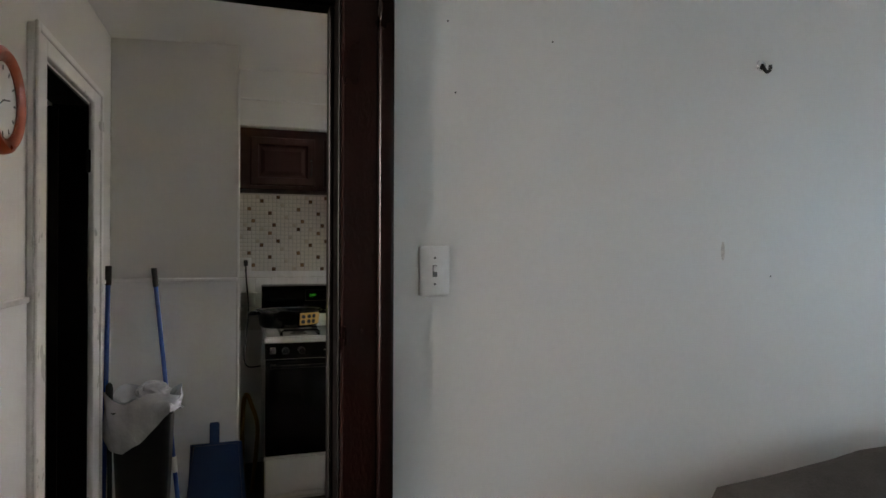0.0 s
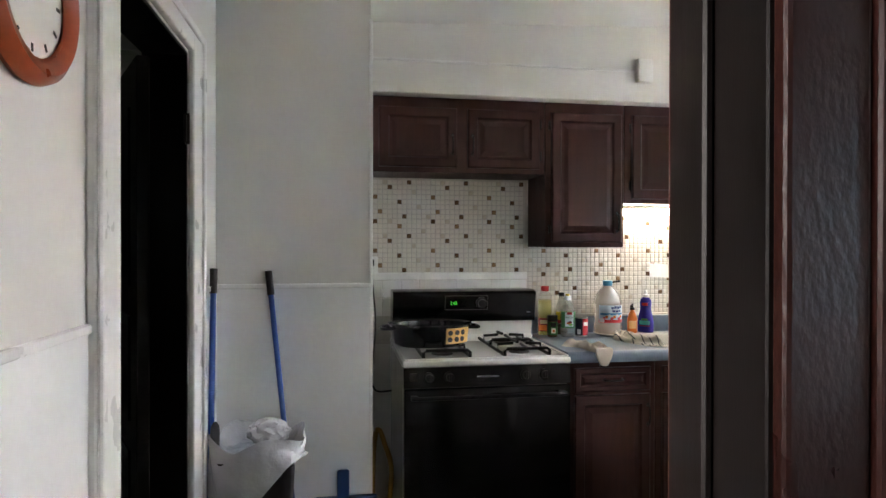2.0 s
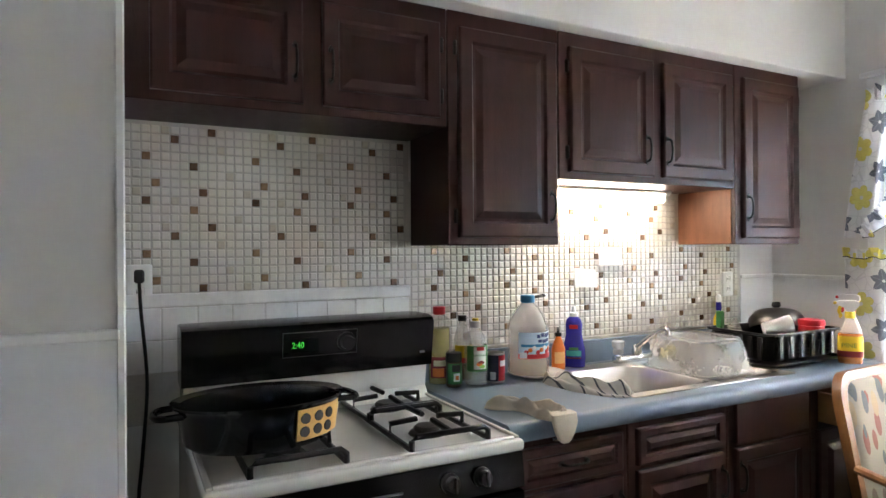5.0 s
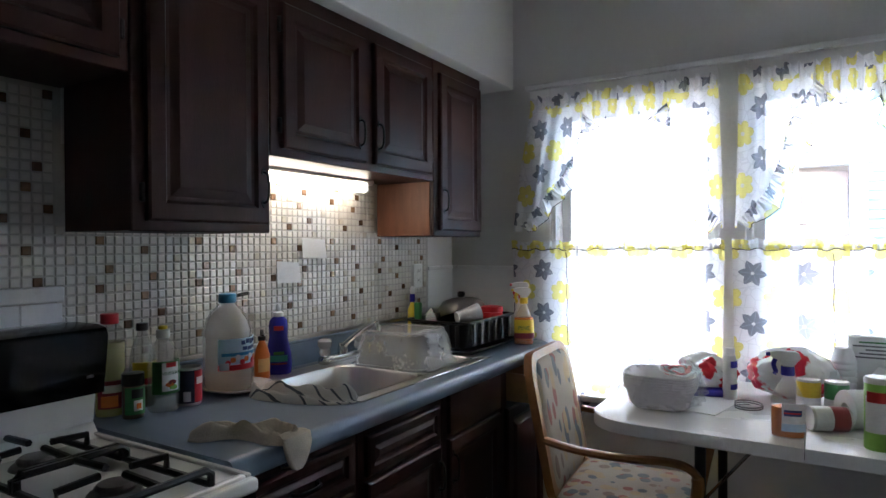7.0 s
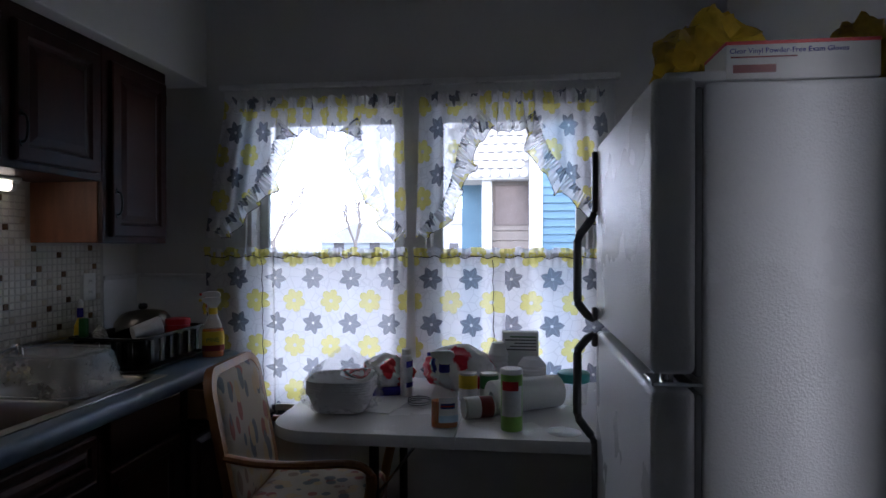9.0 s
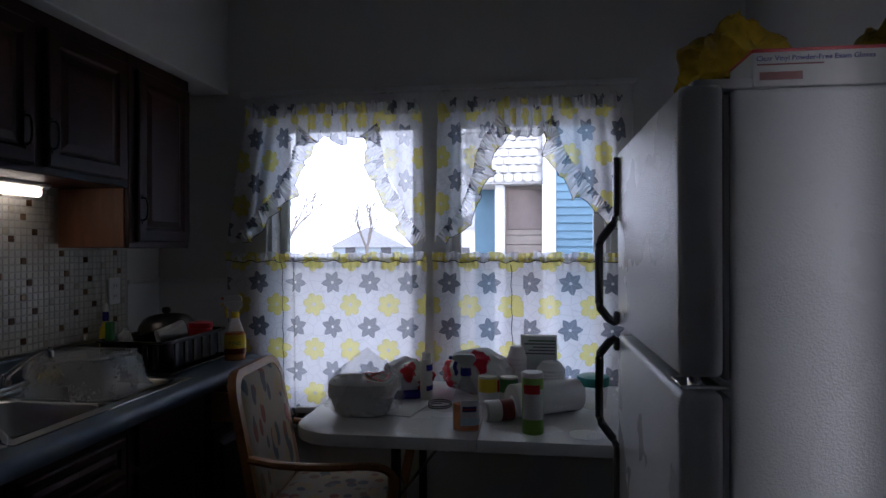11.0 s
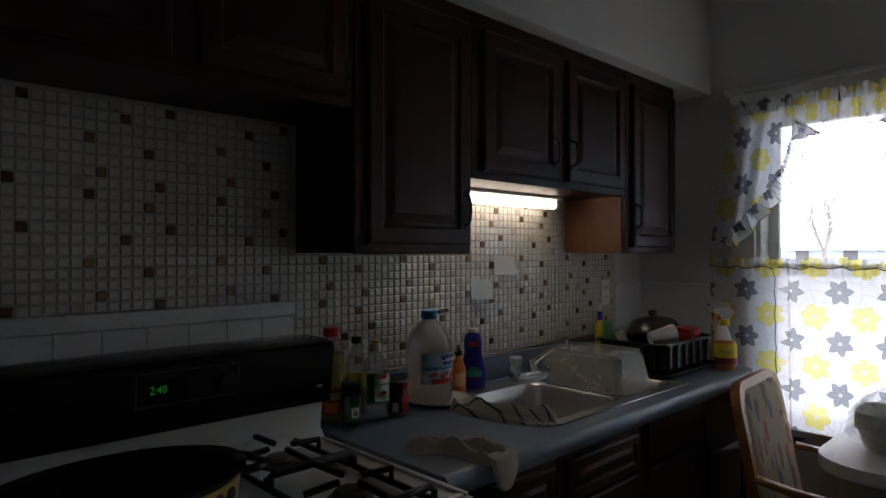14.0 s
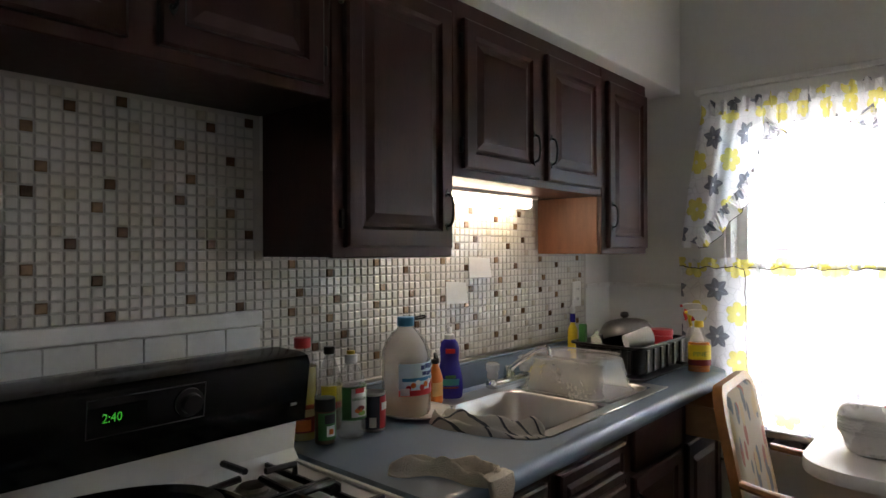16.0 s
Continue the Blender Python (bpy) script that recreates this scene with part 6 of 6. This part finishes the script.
TERRY = mat("cream_terry_cloth", (0.68, 0.60, 0.48), 0.95, vary=0.10, scale=18, fine=330, bump=0.6)
STRIPE = mat("striped_dish_towel", (0.62, 0.60, 0.55), 0.95, vary=0.1, scale=18, fine=260, bump=0.4)
nt = STRIPE.node_tree
wv = nt.nodes.new("ShaderNodeTexWave")
wv.inputs["Scale"].default_value = 15
wv.inputs["Distortion"].default_value = 1.5
tcn = nt.nodes.new("ShaderNodeTexCoord")
nt.links.new(tcn.outputs["Object"], wv.inputs["Vector"])
gt = nt.nodes.new("ShaderNodeMath")
gt.operation = 'GREATER_THAN'
gt.inputs[1].default_value = 0.91
nt.links.new(wv.outputs["Fac"], gt.inputs[0])
mxn = nt.nodes.new("ShaderNodeMixRGB")
mxn.inputs[1].default_value = (0.62, 0.60, 0.55, 1)
mxn.inputs[2].default_value = (0.10, 0.11, 0.13, 1)
nt.links.new(gt.outputs[0], mxn.inputs[0])
nt.links.new(mxn.outputs[0], nt.nodes["Principled BSDF"].inputs["Base Color"])
terry = rag("terry_cloth", [(1.205, 3.65, CW), (1.245, 3.60, CW), (1.275, 3.54, CW), (1.29, 3.47, CW), (1.297, 3.42, CW), (1.298, 3.402, CW)], 0.052, TERRY, "cream terry cloth lying over the worktop edge", 1.2, 0.026)
bm = loft([[(1.298 + p[0] * sc + 0.004 * math.sin(p[0] * 120), 3.394 + p[1] + dy, CW + zz) for p in rounded(-0.046, -0.008, 0.046, 0.010, 0.007, 4)] for sc, dy, zz in ((0.9, 0.014, 0.022), (1.0, 0.0, 0.018), (0.98, -0.006, -0.005), (0.8, -0.006, -0.03), (0.55, -0.004, -0.052), (0.3, -0.003, -0.062))])
part("hanging_corner", bm, TERRY, terry)
rag("dish_towel", [(1.60, 3.845, CW), (1.575, 3.77, CW), (1.585, 3.68, CW), (1.62, 3.59, CW), (1.67, 3.515, CW + 0.0045)], 0.05, STRIPE, "crumpled white dish towel with grey stripes on the sink rim", 3.1, 0.034)

rk = thing("dish_rack", (2.72, 3.75, CW), "black plastic dish rack full of washed dishes", "dish rack")
rx0, rx1, ry0, ry1 = 2.49, 2.96, 3.60, 3.90
part("tray", loft([[(p[0], p[1], CW + z) for p in rounded(rx0 - i, ry0 - i, rx1 + i * 0.3, ry1 + i * 0.3, 0.03, 4)] for i, z in ((0, 0), (0.03, 0.012), (0.03, 0.018), (0.02, 0.018), (0.0, 0.006))]), BLACKP, rk)
part("basket", loft([[(p[0], p[1], CW + z) for p in rounded(rx0 - i, ry0 - i, rx1 + i, ry1 + i, 0.04, 4)] for i, z in ((-0.02, 0.02), (0, 0.125), (0.012, 0.128), (0.012, 0.136), (-0.002, 0.136), (-0.03, 0.03))]), BLACKP, rk)
for k in range(6):
    part("rib", box(rx0 + 0.05 + 0.068 * k, ry0 - 0.008, CW + 0.03, rx0 + 0.075 + 0.068 * k, ry0 - 0.001, CW + 0.12, 0.002), BLACKP, rk)
    part("rib", box(rx0 - 0.008, ry0 + 0.03 + 0.045 * k, CW + 0.03, rx0 - 0.001, ry0 + 0.05 + 0.045 * k, CW + 0.12, 0.002), BLACKP, rk)
DULL = mat("dull_dark_steel", (0.20, 0.19, 0.18), 0.35, 0.9, vary=0.1)
lid = thing("pot_lid", (2.86, 3.82, CW + 0.10), "steel pot lid with a black knob in the dish rack", "pot lid")
lm = pose(2.87, 3.83, CW + 0.105, -14, 18, 0)
part("dome", moved(lathe([(0.125, -0.008), (0.128, 0), (0.12, 0.045), (0.10, 0.075), (0.05, 0.09), (0, 0.092)], 32), lm), DULL, lid)
part("knob", moved(lathe([(0.008, 0.09), (0.01, 0.105), (0.02, 0.115), (0.018, 0.13), (0, 0.135)], 14), lm), BLACKP, lid)
cup = thing("plastic_cup", (2.66, 3.70, CW + 0.11), "white cup with purple stripes lying in the dish rack", "cup")
um = pose(2.62, 3.72, CW + 0.135, 0, 78, -38)
part("wall", moved(lathe([(0, 0), (0.028, 0), (0.040, 0.11), (0.038, 0.11), (0.026, 0.003), (0, 0.003)], 24), um), WHITEP, cup)
PURP = paint("purple_print", (0.25, 0.03, 0.22))
for k in range(5):
    part("stripe", moved(lathe([(0.0292 + 0.0011 * 1.2 * k, 0.012 + 0.012 * k), (0.0297 + 0.0011 * 1.2 * k, 0.017 + 0.012 * k)], 24), um), PURP, cup)
rc = thing("red_container", (2.885, 3.68, CW + 0.10), "red plastic container with a screw lid in the dish rack", "container")
part("body", lathe([(0, -0.06), (0.048, -0.06), (0.052, 0.03), (0.05, 0.04), (0, 0.04)], 24, at=(2.885, 3.68, CW + 0.10)), RED, rc)
part("lid", lathe([(0.053, 0.042), (0.054, 0.045), (0.052, 0.066), (0.03, 0.07), (0, 0.07)], 24, at=(2.885, 3.68, CW + 0.10)), RED, rc)
solid("glass_bowl", moved(lathe([(0, 0), (0.03, 0), (0.055, 0.04), (0.052, 0.04), (0.028, 0.004), (0, 0.004)], 20), pose(2.56, 3.84, CW + 0.12, 70, 0, 30)), PETG, "small clear bowl leaning in the dish rack", "bowl")
solid("spatula", merge(box(2.535, 3.865, CW + 0.04, 2.545, 3.885, CW + 0.20, 0.003), box(2.53, 3.86, CW + 0.13, 2.555, 3.89, CW + 0.205, 0.004)), GREENP, "green-handled spatula standing in the dish rack", "spatula")
wb = bottle("washing_up_bottle", 2.72, 4.025, CW, [(0, 0), (0.024, 0), (0.028, 0.01), (0.027, 0.15), (0.012, 0.18), (0.010, 0.19), (0, 0.19)], YELP, [(0.012, 0.185), (0.013, 0.20), (0.012, 0.225), (0, 0.226)], NAVY, [], "yellow spray bottle with a blue and white nozzle behind the rack", sy=0.8)
part("nozzle", lathe([(0, 0.226), (0.011, 0.226), (0.012, 0.25), (0.006, 0.262), (0, 0.263)], 12, at=(2.72, 4.025, CW)), WHITEP, wb)


def spray(x, y, z, h, w, body, headm, label, yaw, trig=None, fill=None):
    """A trigger spray bottle; the nozzle points to -x before it is turned."""
    s = thing("spray_bottle", (x, y, z), label, "spray bottle", rz=yaw)
    k = h / 0.25
    b_ = part("body", lathe([(0, 0), (w * 0.95, 0), (w, 0.008), (w, 0.11 * k), (w * 0.62, 0.15 * k), (w * 0.34, 0.175 * k), (w * 0.32, 0.19 * k), (0, 0.19 * k)], 24, 1.0, 0.62), body, s, local=True)
    if fill:
        part("contents", lathe([(0, 0.003), (w * 0.92, 0.003), (w * 0.95, 0.01), (w * 0.95, fill[0]), (0, fill[0])], 20, 1.0, 0.6), fill[1], s, local=True)
    part("collar", lathe([(w * 0.40, 0.185 * k), (w * 0.42, 0.19 * k), (w * 0.40, 0.212 * k), (0, 0.213 * k)], 16), trig or headm, s, local=True)
    hd = part("spray_head", loft([[(q[0], q[1], zz) for q in ((x0, -0.010), (x1, -0.012), (x1, 0.012), (x0, 0.010))] for x0, x1, zz in ((-0.012, 0.014, 0.212 * k), (-0.022, 0.026, 0.228 * k), (-0.045, 0.034, 0.238 * k), (-0.047, 0.030, 0.252 * k), (-0.03, 0.02, 0.257 * k))]), headm, s, local=True)
    part("nozzle", box(-0.058, -0.007, 0.240 * k, -0.046, 0.007, 0.251 * k, 0.002), trig or headm, hd, local=True)
    part("trigger", tube(curve([(-0.03, 0, 0.238 * k), (-0.038, 0, 0.215 * k), (-0.032, 0, 0.195 * k), (-0.036, 0, 0.185 * k)], 3), 0.005, 6, 1.5), trig or headm, s, local=True)
    return s


ps = spray(2.875, 3.51, CW, 0.255, 0.046, CLEARP, WHITEP, "clear spray bottle of amber pine cleaner", -58, YELP, (0.125, AMBER))
part("label", wrap(0, 0, 0.0465, 0.030, -165, -15, 0.03, 0.115, 12), YELP, ps, "yellow pine cleaner label", local=True)
part("lettering", lettering("PINE", 0.027, pose(-0.032, -0.0335, 0.070, 90)), GREENP, ps, local=True)
part("label_band", wrap(0, 0, 0.0482, 0.0318, -160, -20, 0.03, 0.055, 10), DKRED, ps, local=True)
spray(3.0, 3.575, CW, 0.27, 0.040, WHITEP, WHITEP, "white spray bottle with a red collar", -71, RED)

# ---- on the table ----
TZ = TT + 0.0006
FOAM = mat("white_foam", (0.80, 0.80, 0.80), 0.6, vary=0.03, bump=0.05)
FILM = mat("clear_crinkled_film", (0.88, 0.89, 0.90), 0.06, vary=0.03, alpha=0.16, bump=0.9, fine=45, coat=0.6)


def foam_stack(x, y, deg):
    s = thing("foam_bowls", (x, y, TZ + 0.004), "stack of white foam bowls wrapped in clear film", "bowls", rz=deg)
    for k in range(6):
        z = 0.009 * k
        part("bowl", loft([[(p[0], p[1], z + zz) for p in rounded(-a_, -b_, a_, b_, c_, 6)] for a_, b_, c_, zz in ((0.085, 0.085, 0.045, 0.0), (0.096, 0.098, 0.05, 0.012), (0.108, 0.115, 0.055, 0.066), (0.114, 0.122, 0.058, 0.069), (0.114, 0.122, 0.058, 0.074), (0.106, 0.113, 0.052, 0.072), (0.082, 0.083, 0.043, 0.006))]), FOAM, s, local=True)
    bm = bmesh.new()
    bmesh.ops.create_icosphere(bm, subdivisions=5, radius=1.0)
    for v in bm.verts:
        d = v.co.normalized()
        crease = abs(noise.noise(d * 4.2)) + 0.6 * abs(noise.noise(d * 9.5 + Vector((3, 1, 2))))
        kk = 1.06 - 0.30 * crease + 0.12 * noise.noise(d * 2.0)
        peak = 0.055 * math.exp(-((d.x - 0.25) ** 2 + (d.y + 0.05) ** 2) * 4) if d.z > 0 else 0
        v.co = Vector((d.x * kk * 0.135, d.y * kk * 0.15, 0.07 + max(d.z, -0.55) * kk * (0.115 if d.z > 0 else 0.11) + peak * (0.6 + crease)))
    part("film", bm, FILM, s, "crinkled clear plastic film", local=True)
    for mm, ph, r0 in ((RED, 0.0, 0.05), (WHITEP, 1.1, 0.06), (BLK, 2.0, 0.045), (RED, 2.9, 0.038)):
        part("twisted_strip", tube(curve([(0.02 + r0 * math.cos(a * 1.3 + ph), -0.05 + r0 * math.sin(a * 1.3 + ph), 0.125 + 0.012 * math.sin(a * 2 + ph)) for a in range(5)], 5), 0.008, 6, 0.35), mm, s, "twisted coloured bag neck", local=True)
    return s


foam_stack(2.545, 2.83, 4)
solid("paper_sheet", moved(box(-0.11, -0.15, 0, 0.11, 0.15, 0.003, 0), pose(2.66, 2.72, TZ, 0, 0, 78)), PAPER, "white papers under the foam bowls", "paper")
crumple("red_bread_bag", 2.86, 2.73, TZ + 0.065, 0.10, 0.11, 0.075, mat("red_white_wrapper", (0.55, 0.02, 0.03), 0.2, sharp=True, scale=11, dark=(0.74, 0.72, 0.70), fine=16, bump=0.15), "crumpled red and white plastic wrapper on the table", "wrapper", 0.3, 2.2, 4.0)
crumple("red_grocery_bag", 2.93, 2.43, TZ + 0.085, 0.09, 0.145, 0.10, mat("red_printed_bag", (0.6, 0.015, 0.04), 0.25, sharp=True, scale=6, dark=(0.78, 0.76, 0.76), fine=9, bump=0.1), "white grocery bag with bold red print", "bag", 0.18, 1.8, 7.0)
solid("blue_packet", moved(box(-0.06, -0.08, 0, 0.06, 0.08, 0.03, 0.008, 2), pose(2.80, 2.71, TZ + 0.0035, 0, 0, 15)), NAVY, "dark blue packet lying on the table", "packet")
tp = bottle("lotion_bottle", 2.775, 2.63, TZ, [(0, 0), (0.034, 0), (0.036, 0.006), (0.034, 0.14), (0.028, 0.165), (0, 0.168)], WHITEP, [(0.018, 0.166), (0.018, 0.19), (0, 0.191)], WHITEP, [(0.12, 0.145, NAVY, 0.0355), (0.04, 0.06, NAVY, 0.036)], "white bottle with blue printing", sy=0.7)
sb = spray(2.365, 2.425, TZ, 0.25, 0.046, CLEARP, WHITEP, "clear spray bottle of orange cleaner with a blue and white head", -84, NAVY, (0.09, AMBER))
part("label", wrap(0, 0, 0.0465, 0.030, -112, -22, 0.022, 0.105, 12), WHITEP, sb, "white and blue cleaner label", local=True)
part("label_band", wrap(0, 0, 0.0482, 0.0317, -112, -22, 0.022, 0.045, 12), PALEB, sb, local=True)
part("brand_mark", wrap(0, 0, 0.0482, 0.0317, -104, -45, 0.068, 0.086, 8), NAVYL, sb, local=True)
part("brand_mark", wrap(0, 0, 0.05, 0.0335, -105, -52, 0.075, 0.079, 8), RED, sb, local=True)
cb = thing("food_can", (2.475, 2.31, TZ), "food can lying on its side with a red and white label", "can")
km = pose(2.465, 2.37, TZ + 0.0385, 90, 0, 22)
part("wall", moved(lathe([(0, 0), (0.036, 0), (0.037, 0.004), (0.037, 0.106), (0.036, 0.11), (0, 0.108)], 24), km), STEEL, cb)
part("label", moved(lathe([(0.0374, 0.008), (0.0378, 0.01), (0.0378, 0.055), (0.0374, 0.057)], 24), km), WHITEP, cb)
part("label_band", moved(lathe([(0.0374, 0.057), (0.0378, 0.058), (0.0378, 0.102), (0.0374, 0.104)], 24), km), DKRED, cb)
for x, y, m in ((2.735, 2.375, YELP), (2.74, 2.292, GREENP)):
    c_ = thing("food_can", (x, y, TZ), "upright food can with a printed label", "can", "upright cans")
    part("wall", lathe([(0, 0), (0.036, 0), (0.037, 0.004), (0.037, 0.106), (0.036, 0.11), (0.034, 0.107), (0, 0.107)], 24, at=(x, y, TZ)), STEEL, c_)
    part("label", wrap(x, y, 0.0371, 0.0371, -180, 180, TZ + 0.05, TZ + 0.102, 24, 0.0006), m, c_)
    part("label_base", wrap(x, y, 0.0371, 0.0371, -180, 180, TZ + 0.006, TZ + 0.05, 24, 0.0006), WHITEP, c_)
gc = thing("cleanser_can", (2.365, 2.20, TZ), "lime green cleanser shaker can", "can")
part("wall", lathe([(0, 0), (0.035, 0), (0.036, 0.004), (0.036, 0.195), (0.034, 0.20), (0, 0.198)], 28, at=(2.365, 2.20, TZ)), LIME, gc)
part("label", wrap(2.365, 2.20, 0.0363, 0.0363, 120, 240, TZ + 0.05, TZ + 0.15, 14), WHITEP, gc)
part("brand_mark", wrap(2.365, 2.20, 0.038, 0.038, 130, 215, TZ + 0.135, TZ + 0.165, 10), RED, gc)
part("seal", lathe([(0.037, 0.186), (0.0372, 0.196), (0.033, 0.203), (0, 0.203)], 28, at=(2.365, 2.20, TZ)), WHITEP, gc)
rl = thing("paper_towel_roll", (2.60, 2.15, TZ), "roll of white paper towel lying on the table", "paper towel")
rm = pose(2.54, 2.275, TZ + 0.0605, 90, 0, 30)
part("roll", moved(lathe([(0.02, 0), (0.058, 0), (0.06, 0.003), (0.06, 0.277), (0.058, 0.28), (0.02, 0.28), (0.02, 0)], 32), rm), PAPER, rl)
for x, y, h, w in ((3.0, 2.265, 0.19, 0.042), (2.97, 2.12, 0.13, 0.06)):
    cs = thing("foam_cups", (x, y, TZ), "stack of white foam cups", "cups", "foam cup stacks")
    for k in range(7):
        part("cup", lathe([(0, 0.3 * h), (w * 0.66, 0.3 * h), (w * 0.70, 0.28 * h), (w * 0.98, 0.012), (w * 1.02, 0.01), (w * 1.02, 0.0), (w * 0.95, 0.0), (w * 0.64, 0.29 * h), (0, 0.29 * h)], 24, at=(x, y, TZ + 0.115 * h * k)), FOAM, cs)
bx_ = thing("carton", (3.06, 2.17, TZ), "white carton with green and grey print", "carton")
part("box", box(3.03, 2.09, TZ, 3.085, 2.25, TZ + 0.23, 0.003), PAPER, bx_)
for k in range(5):
    part("print_bar", box(3.0285, 2.10, TZ + 0.15 + 0.014 * k, 3.0295, 2.235 - 0.02 * (k % 3), TZ + 0.156 + 0.014 * k, 0), GREENP if k == 4 else GASKET, bx_)
wt2 = thing("wipes_tub", (2.74, 1.965, TZ), "clear tub with a teal lid", "tub")
part("body", lathe([(0, 0), (0.05, 0), (0.056, 0.085), (0, 0.085)], 24, at=(2.74, 1.965, TZ)), PETG, wt2)
part("lid", lathe([(0.06, 0.085), (0.062, 0.09), (0.062, 0.118), (0.05, 0.123), (0, 0.123)], 24, at=(2.74, 1.965, TZ)), TEAL, wt2)
solid("saucer", lathe([(0, 0.002), (0.03, 0.002), (0.055, 0.008), (0.056, 0.01), (0.03, 0.005), (0, 0.005)], 24, at=(2.325, 2.03, TZ)), PETG, "small clear saucer on the table", "saucer")
ws = thing("wire_coil", (2.65, 2.555, TZ), "loose coil of thin dark wire", "wire")
part("wire", tube([(2.65 + 0.05 * math.cos(t * 0.5), 2.555 + 0.045 * math.sin(t * 0.5), TZ + 0.003 + 0.0006 * t) for t in range(30)], 0.0022, 5), GASKET, ws)

# ---- on the refrigerator ----
FT = 1.723
gb = thing("glove_box", (1.555, 1.70, FT), "white and red cardboard box of vinyl exam gloves", "box")
gx = fx0 + 0.004
part("carton", box(gx, 1.565, FT, gx + 0.125, 1.818, FT + 0.067, 0.002), PAPER, gb)
part("red_band", box(gx - 0.0005, 1.5645, FT + 0.0605, gx + 0.1255, 1.8185, FT + 0.0675, 0.001), RED, gb)
gm = pose(gx - 0.0006, 1.812, FT + 0.046, 90, 0, -90)
part("lettering", lettering("Clear Vinyl Powder-Free Exam Gloves", 0.0125, gm), NAVY, gb)
part("brand_mark", box(gx - 0.001, 1.735, FT + 0.012, gx - 0.0002, 1.806, FT + 0.026, 0), DKRED, gb)
part("print_bar", box(gx - 0.001, 1.70, FT + 0.038, gx - 0.0002, 1.81, FT + 0.0405, 0), DKRED, gb)
BAGY = mat("yellow_snack_bag", (0.60, 0.40, 0.03), 0.2, vary=0.2, scale=16, fine=40, bump=0.2, dark=(0.28, 0.20, 0.02))
crumple("snack_bag", 1.65, 1.785, FT + 0.085, 0.08, 0.10, 0.10, BAGY, "crumpled yellow snack bag on the refrigerator", "bag", 0.45, 2.3, 3.3)
crumple("snack_bag", 1.64, 1.50, FT + 0.08, 0.06, 0.05, 0.09, BAGY, "crumpled yellow snack bag behind the glove box", "bag", 0.3, 1.9, 9.1)
crumple("dark_packet", 1.62, 1.75, FT + 0.05, 0.06, 0.07, 0.055, DKRED, "dark red packet on the refrigerator", "packet", 0.2, 2.0, 5.0)

# ---- mosaic of small glass tiles ----
PX, OXT, PZ, OZT = 0.0271, 0.009, 0.0273, 0.0023
mosaic = structure("wall_mosaic", merge(box(0.19, 4.080, 1.2995, 1.127, YB - 0.001, 1.83, 0), box(1.127, 4.080, 1.0525, 2.945, YB - 0.001, 1.68, 0)), GROUT, "white mosaic tiles with scattered brown ones", "wall tiles")
BROWN = {(0, 4), (0, 10), (1, 1), (3, 6), (5, 3), (5, 9), (6, 0), (7, 7)}
TAN = {(0, 4), (5, 9), (1, 1)}
PALE = {(9, 2), (10, 8), (3, 10), (8, 5), (2, 7), (11, 0)}
protos = {}
for key, m_ in (("w", TILEW), ("b", TILEB), ("c", TILEC), ("d", TILED)):
    bm = bmesh.new()
    w = 0.0116
    vs = [[bm.verts.new((sx_ * (w - i), yy, sz_ * (w - i))) for sx_, sz_ in ((-1, -1), (1, -1), (1, 1), (-1, 1))] for i, yy in ((0, 0.0), (0, -0.0032), (0.0022, -0.0052))]
    for r0, r1 in zip(vs, vs[1:]):
        for k in range(4):
            bm.faces.new((r0[k], r0[(k + 1) % 4], r1[(k + 1) % 4], r1[k]))
    bm.faces.new(vs[-1])
    bmesh.ops.recalc_face_normals(bm, faces=list(bm.faces))
    me = bpy.data.meshes.new("tile")
    bm.to_mesh(me)
    bm.free()
    me.materials.append(m_)
    protos[key] = me
rest = {"w": ([], []), "b": ([], []), "c": ([], []), "d": ([], [])}
made = 0
for c in range(7, 109):
    x = OXT + PX * c
    for r in range(39, 67):
        z = OZT + PZ * r
        if x < 1.115:
            if r < 48 or z > 1.81:
                continue
        else:
            lim = 1.66 if 1.58 < x < 2.50 else 1.455
            if z > lim or x > 2.935:
                continue
            if 2.80 < x < 2.885 and 1.19 < z < 1.31:
                continue
        cell = ((c - 21) % 12, (r - 48) % 11)
        key = "d" if cell in TAN else "b" if cell in BROWN else "c" if cell in PALE else "w"
        jx_, jz_, jy_ = rng.uniform(-0.0006, 0.0006), rng.uniform(-0.0006, 0.0006), rng.uniform(-0.0006, 0.0003)
        if 0.60 < x < 1.115 and made < 300 and r >= 49:
            ob = new("tile", protos[key])
            ob.parent = mosaic
            ob.matrix_world = pose(x + jx_, 4.080 + jy_, z + jz_, rng.uniform(-1.2, 1.2), 0, rng.uniform(-1.2, 1.2))
            made += 1
        else:
            vs_, fs_ = rest[key]
            o = len(vs_)
            mt = pose(x + jx_, 4.080 + jy_, z + jz_, rng.uniform(-1.2, 1.2), 0, rng.uniform(-1.2, 1.2))
            vs_.extend([(mt @ v.co)[:] for v in protos[key].vertices])
            fs_.extend([[o + i for i in p.vertices] for p in protos[key].polygons])
for key, m_ in (("w", TILEW), ("b", TILEB), ("c", TILEC), ("d", TILED)):
    me = bpy.data.meshes.new("tiles")
    me.from_pydata(rest[key][0], [], rest[key][1])
    me.materials.append(m_)
    ob = new("tiles", me)
    ob.parent = mosaic
    tagged(ob, kind="stuff")
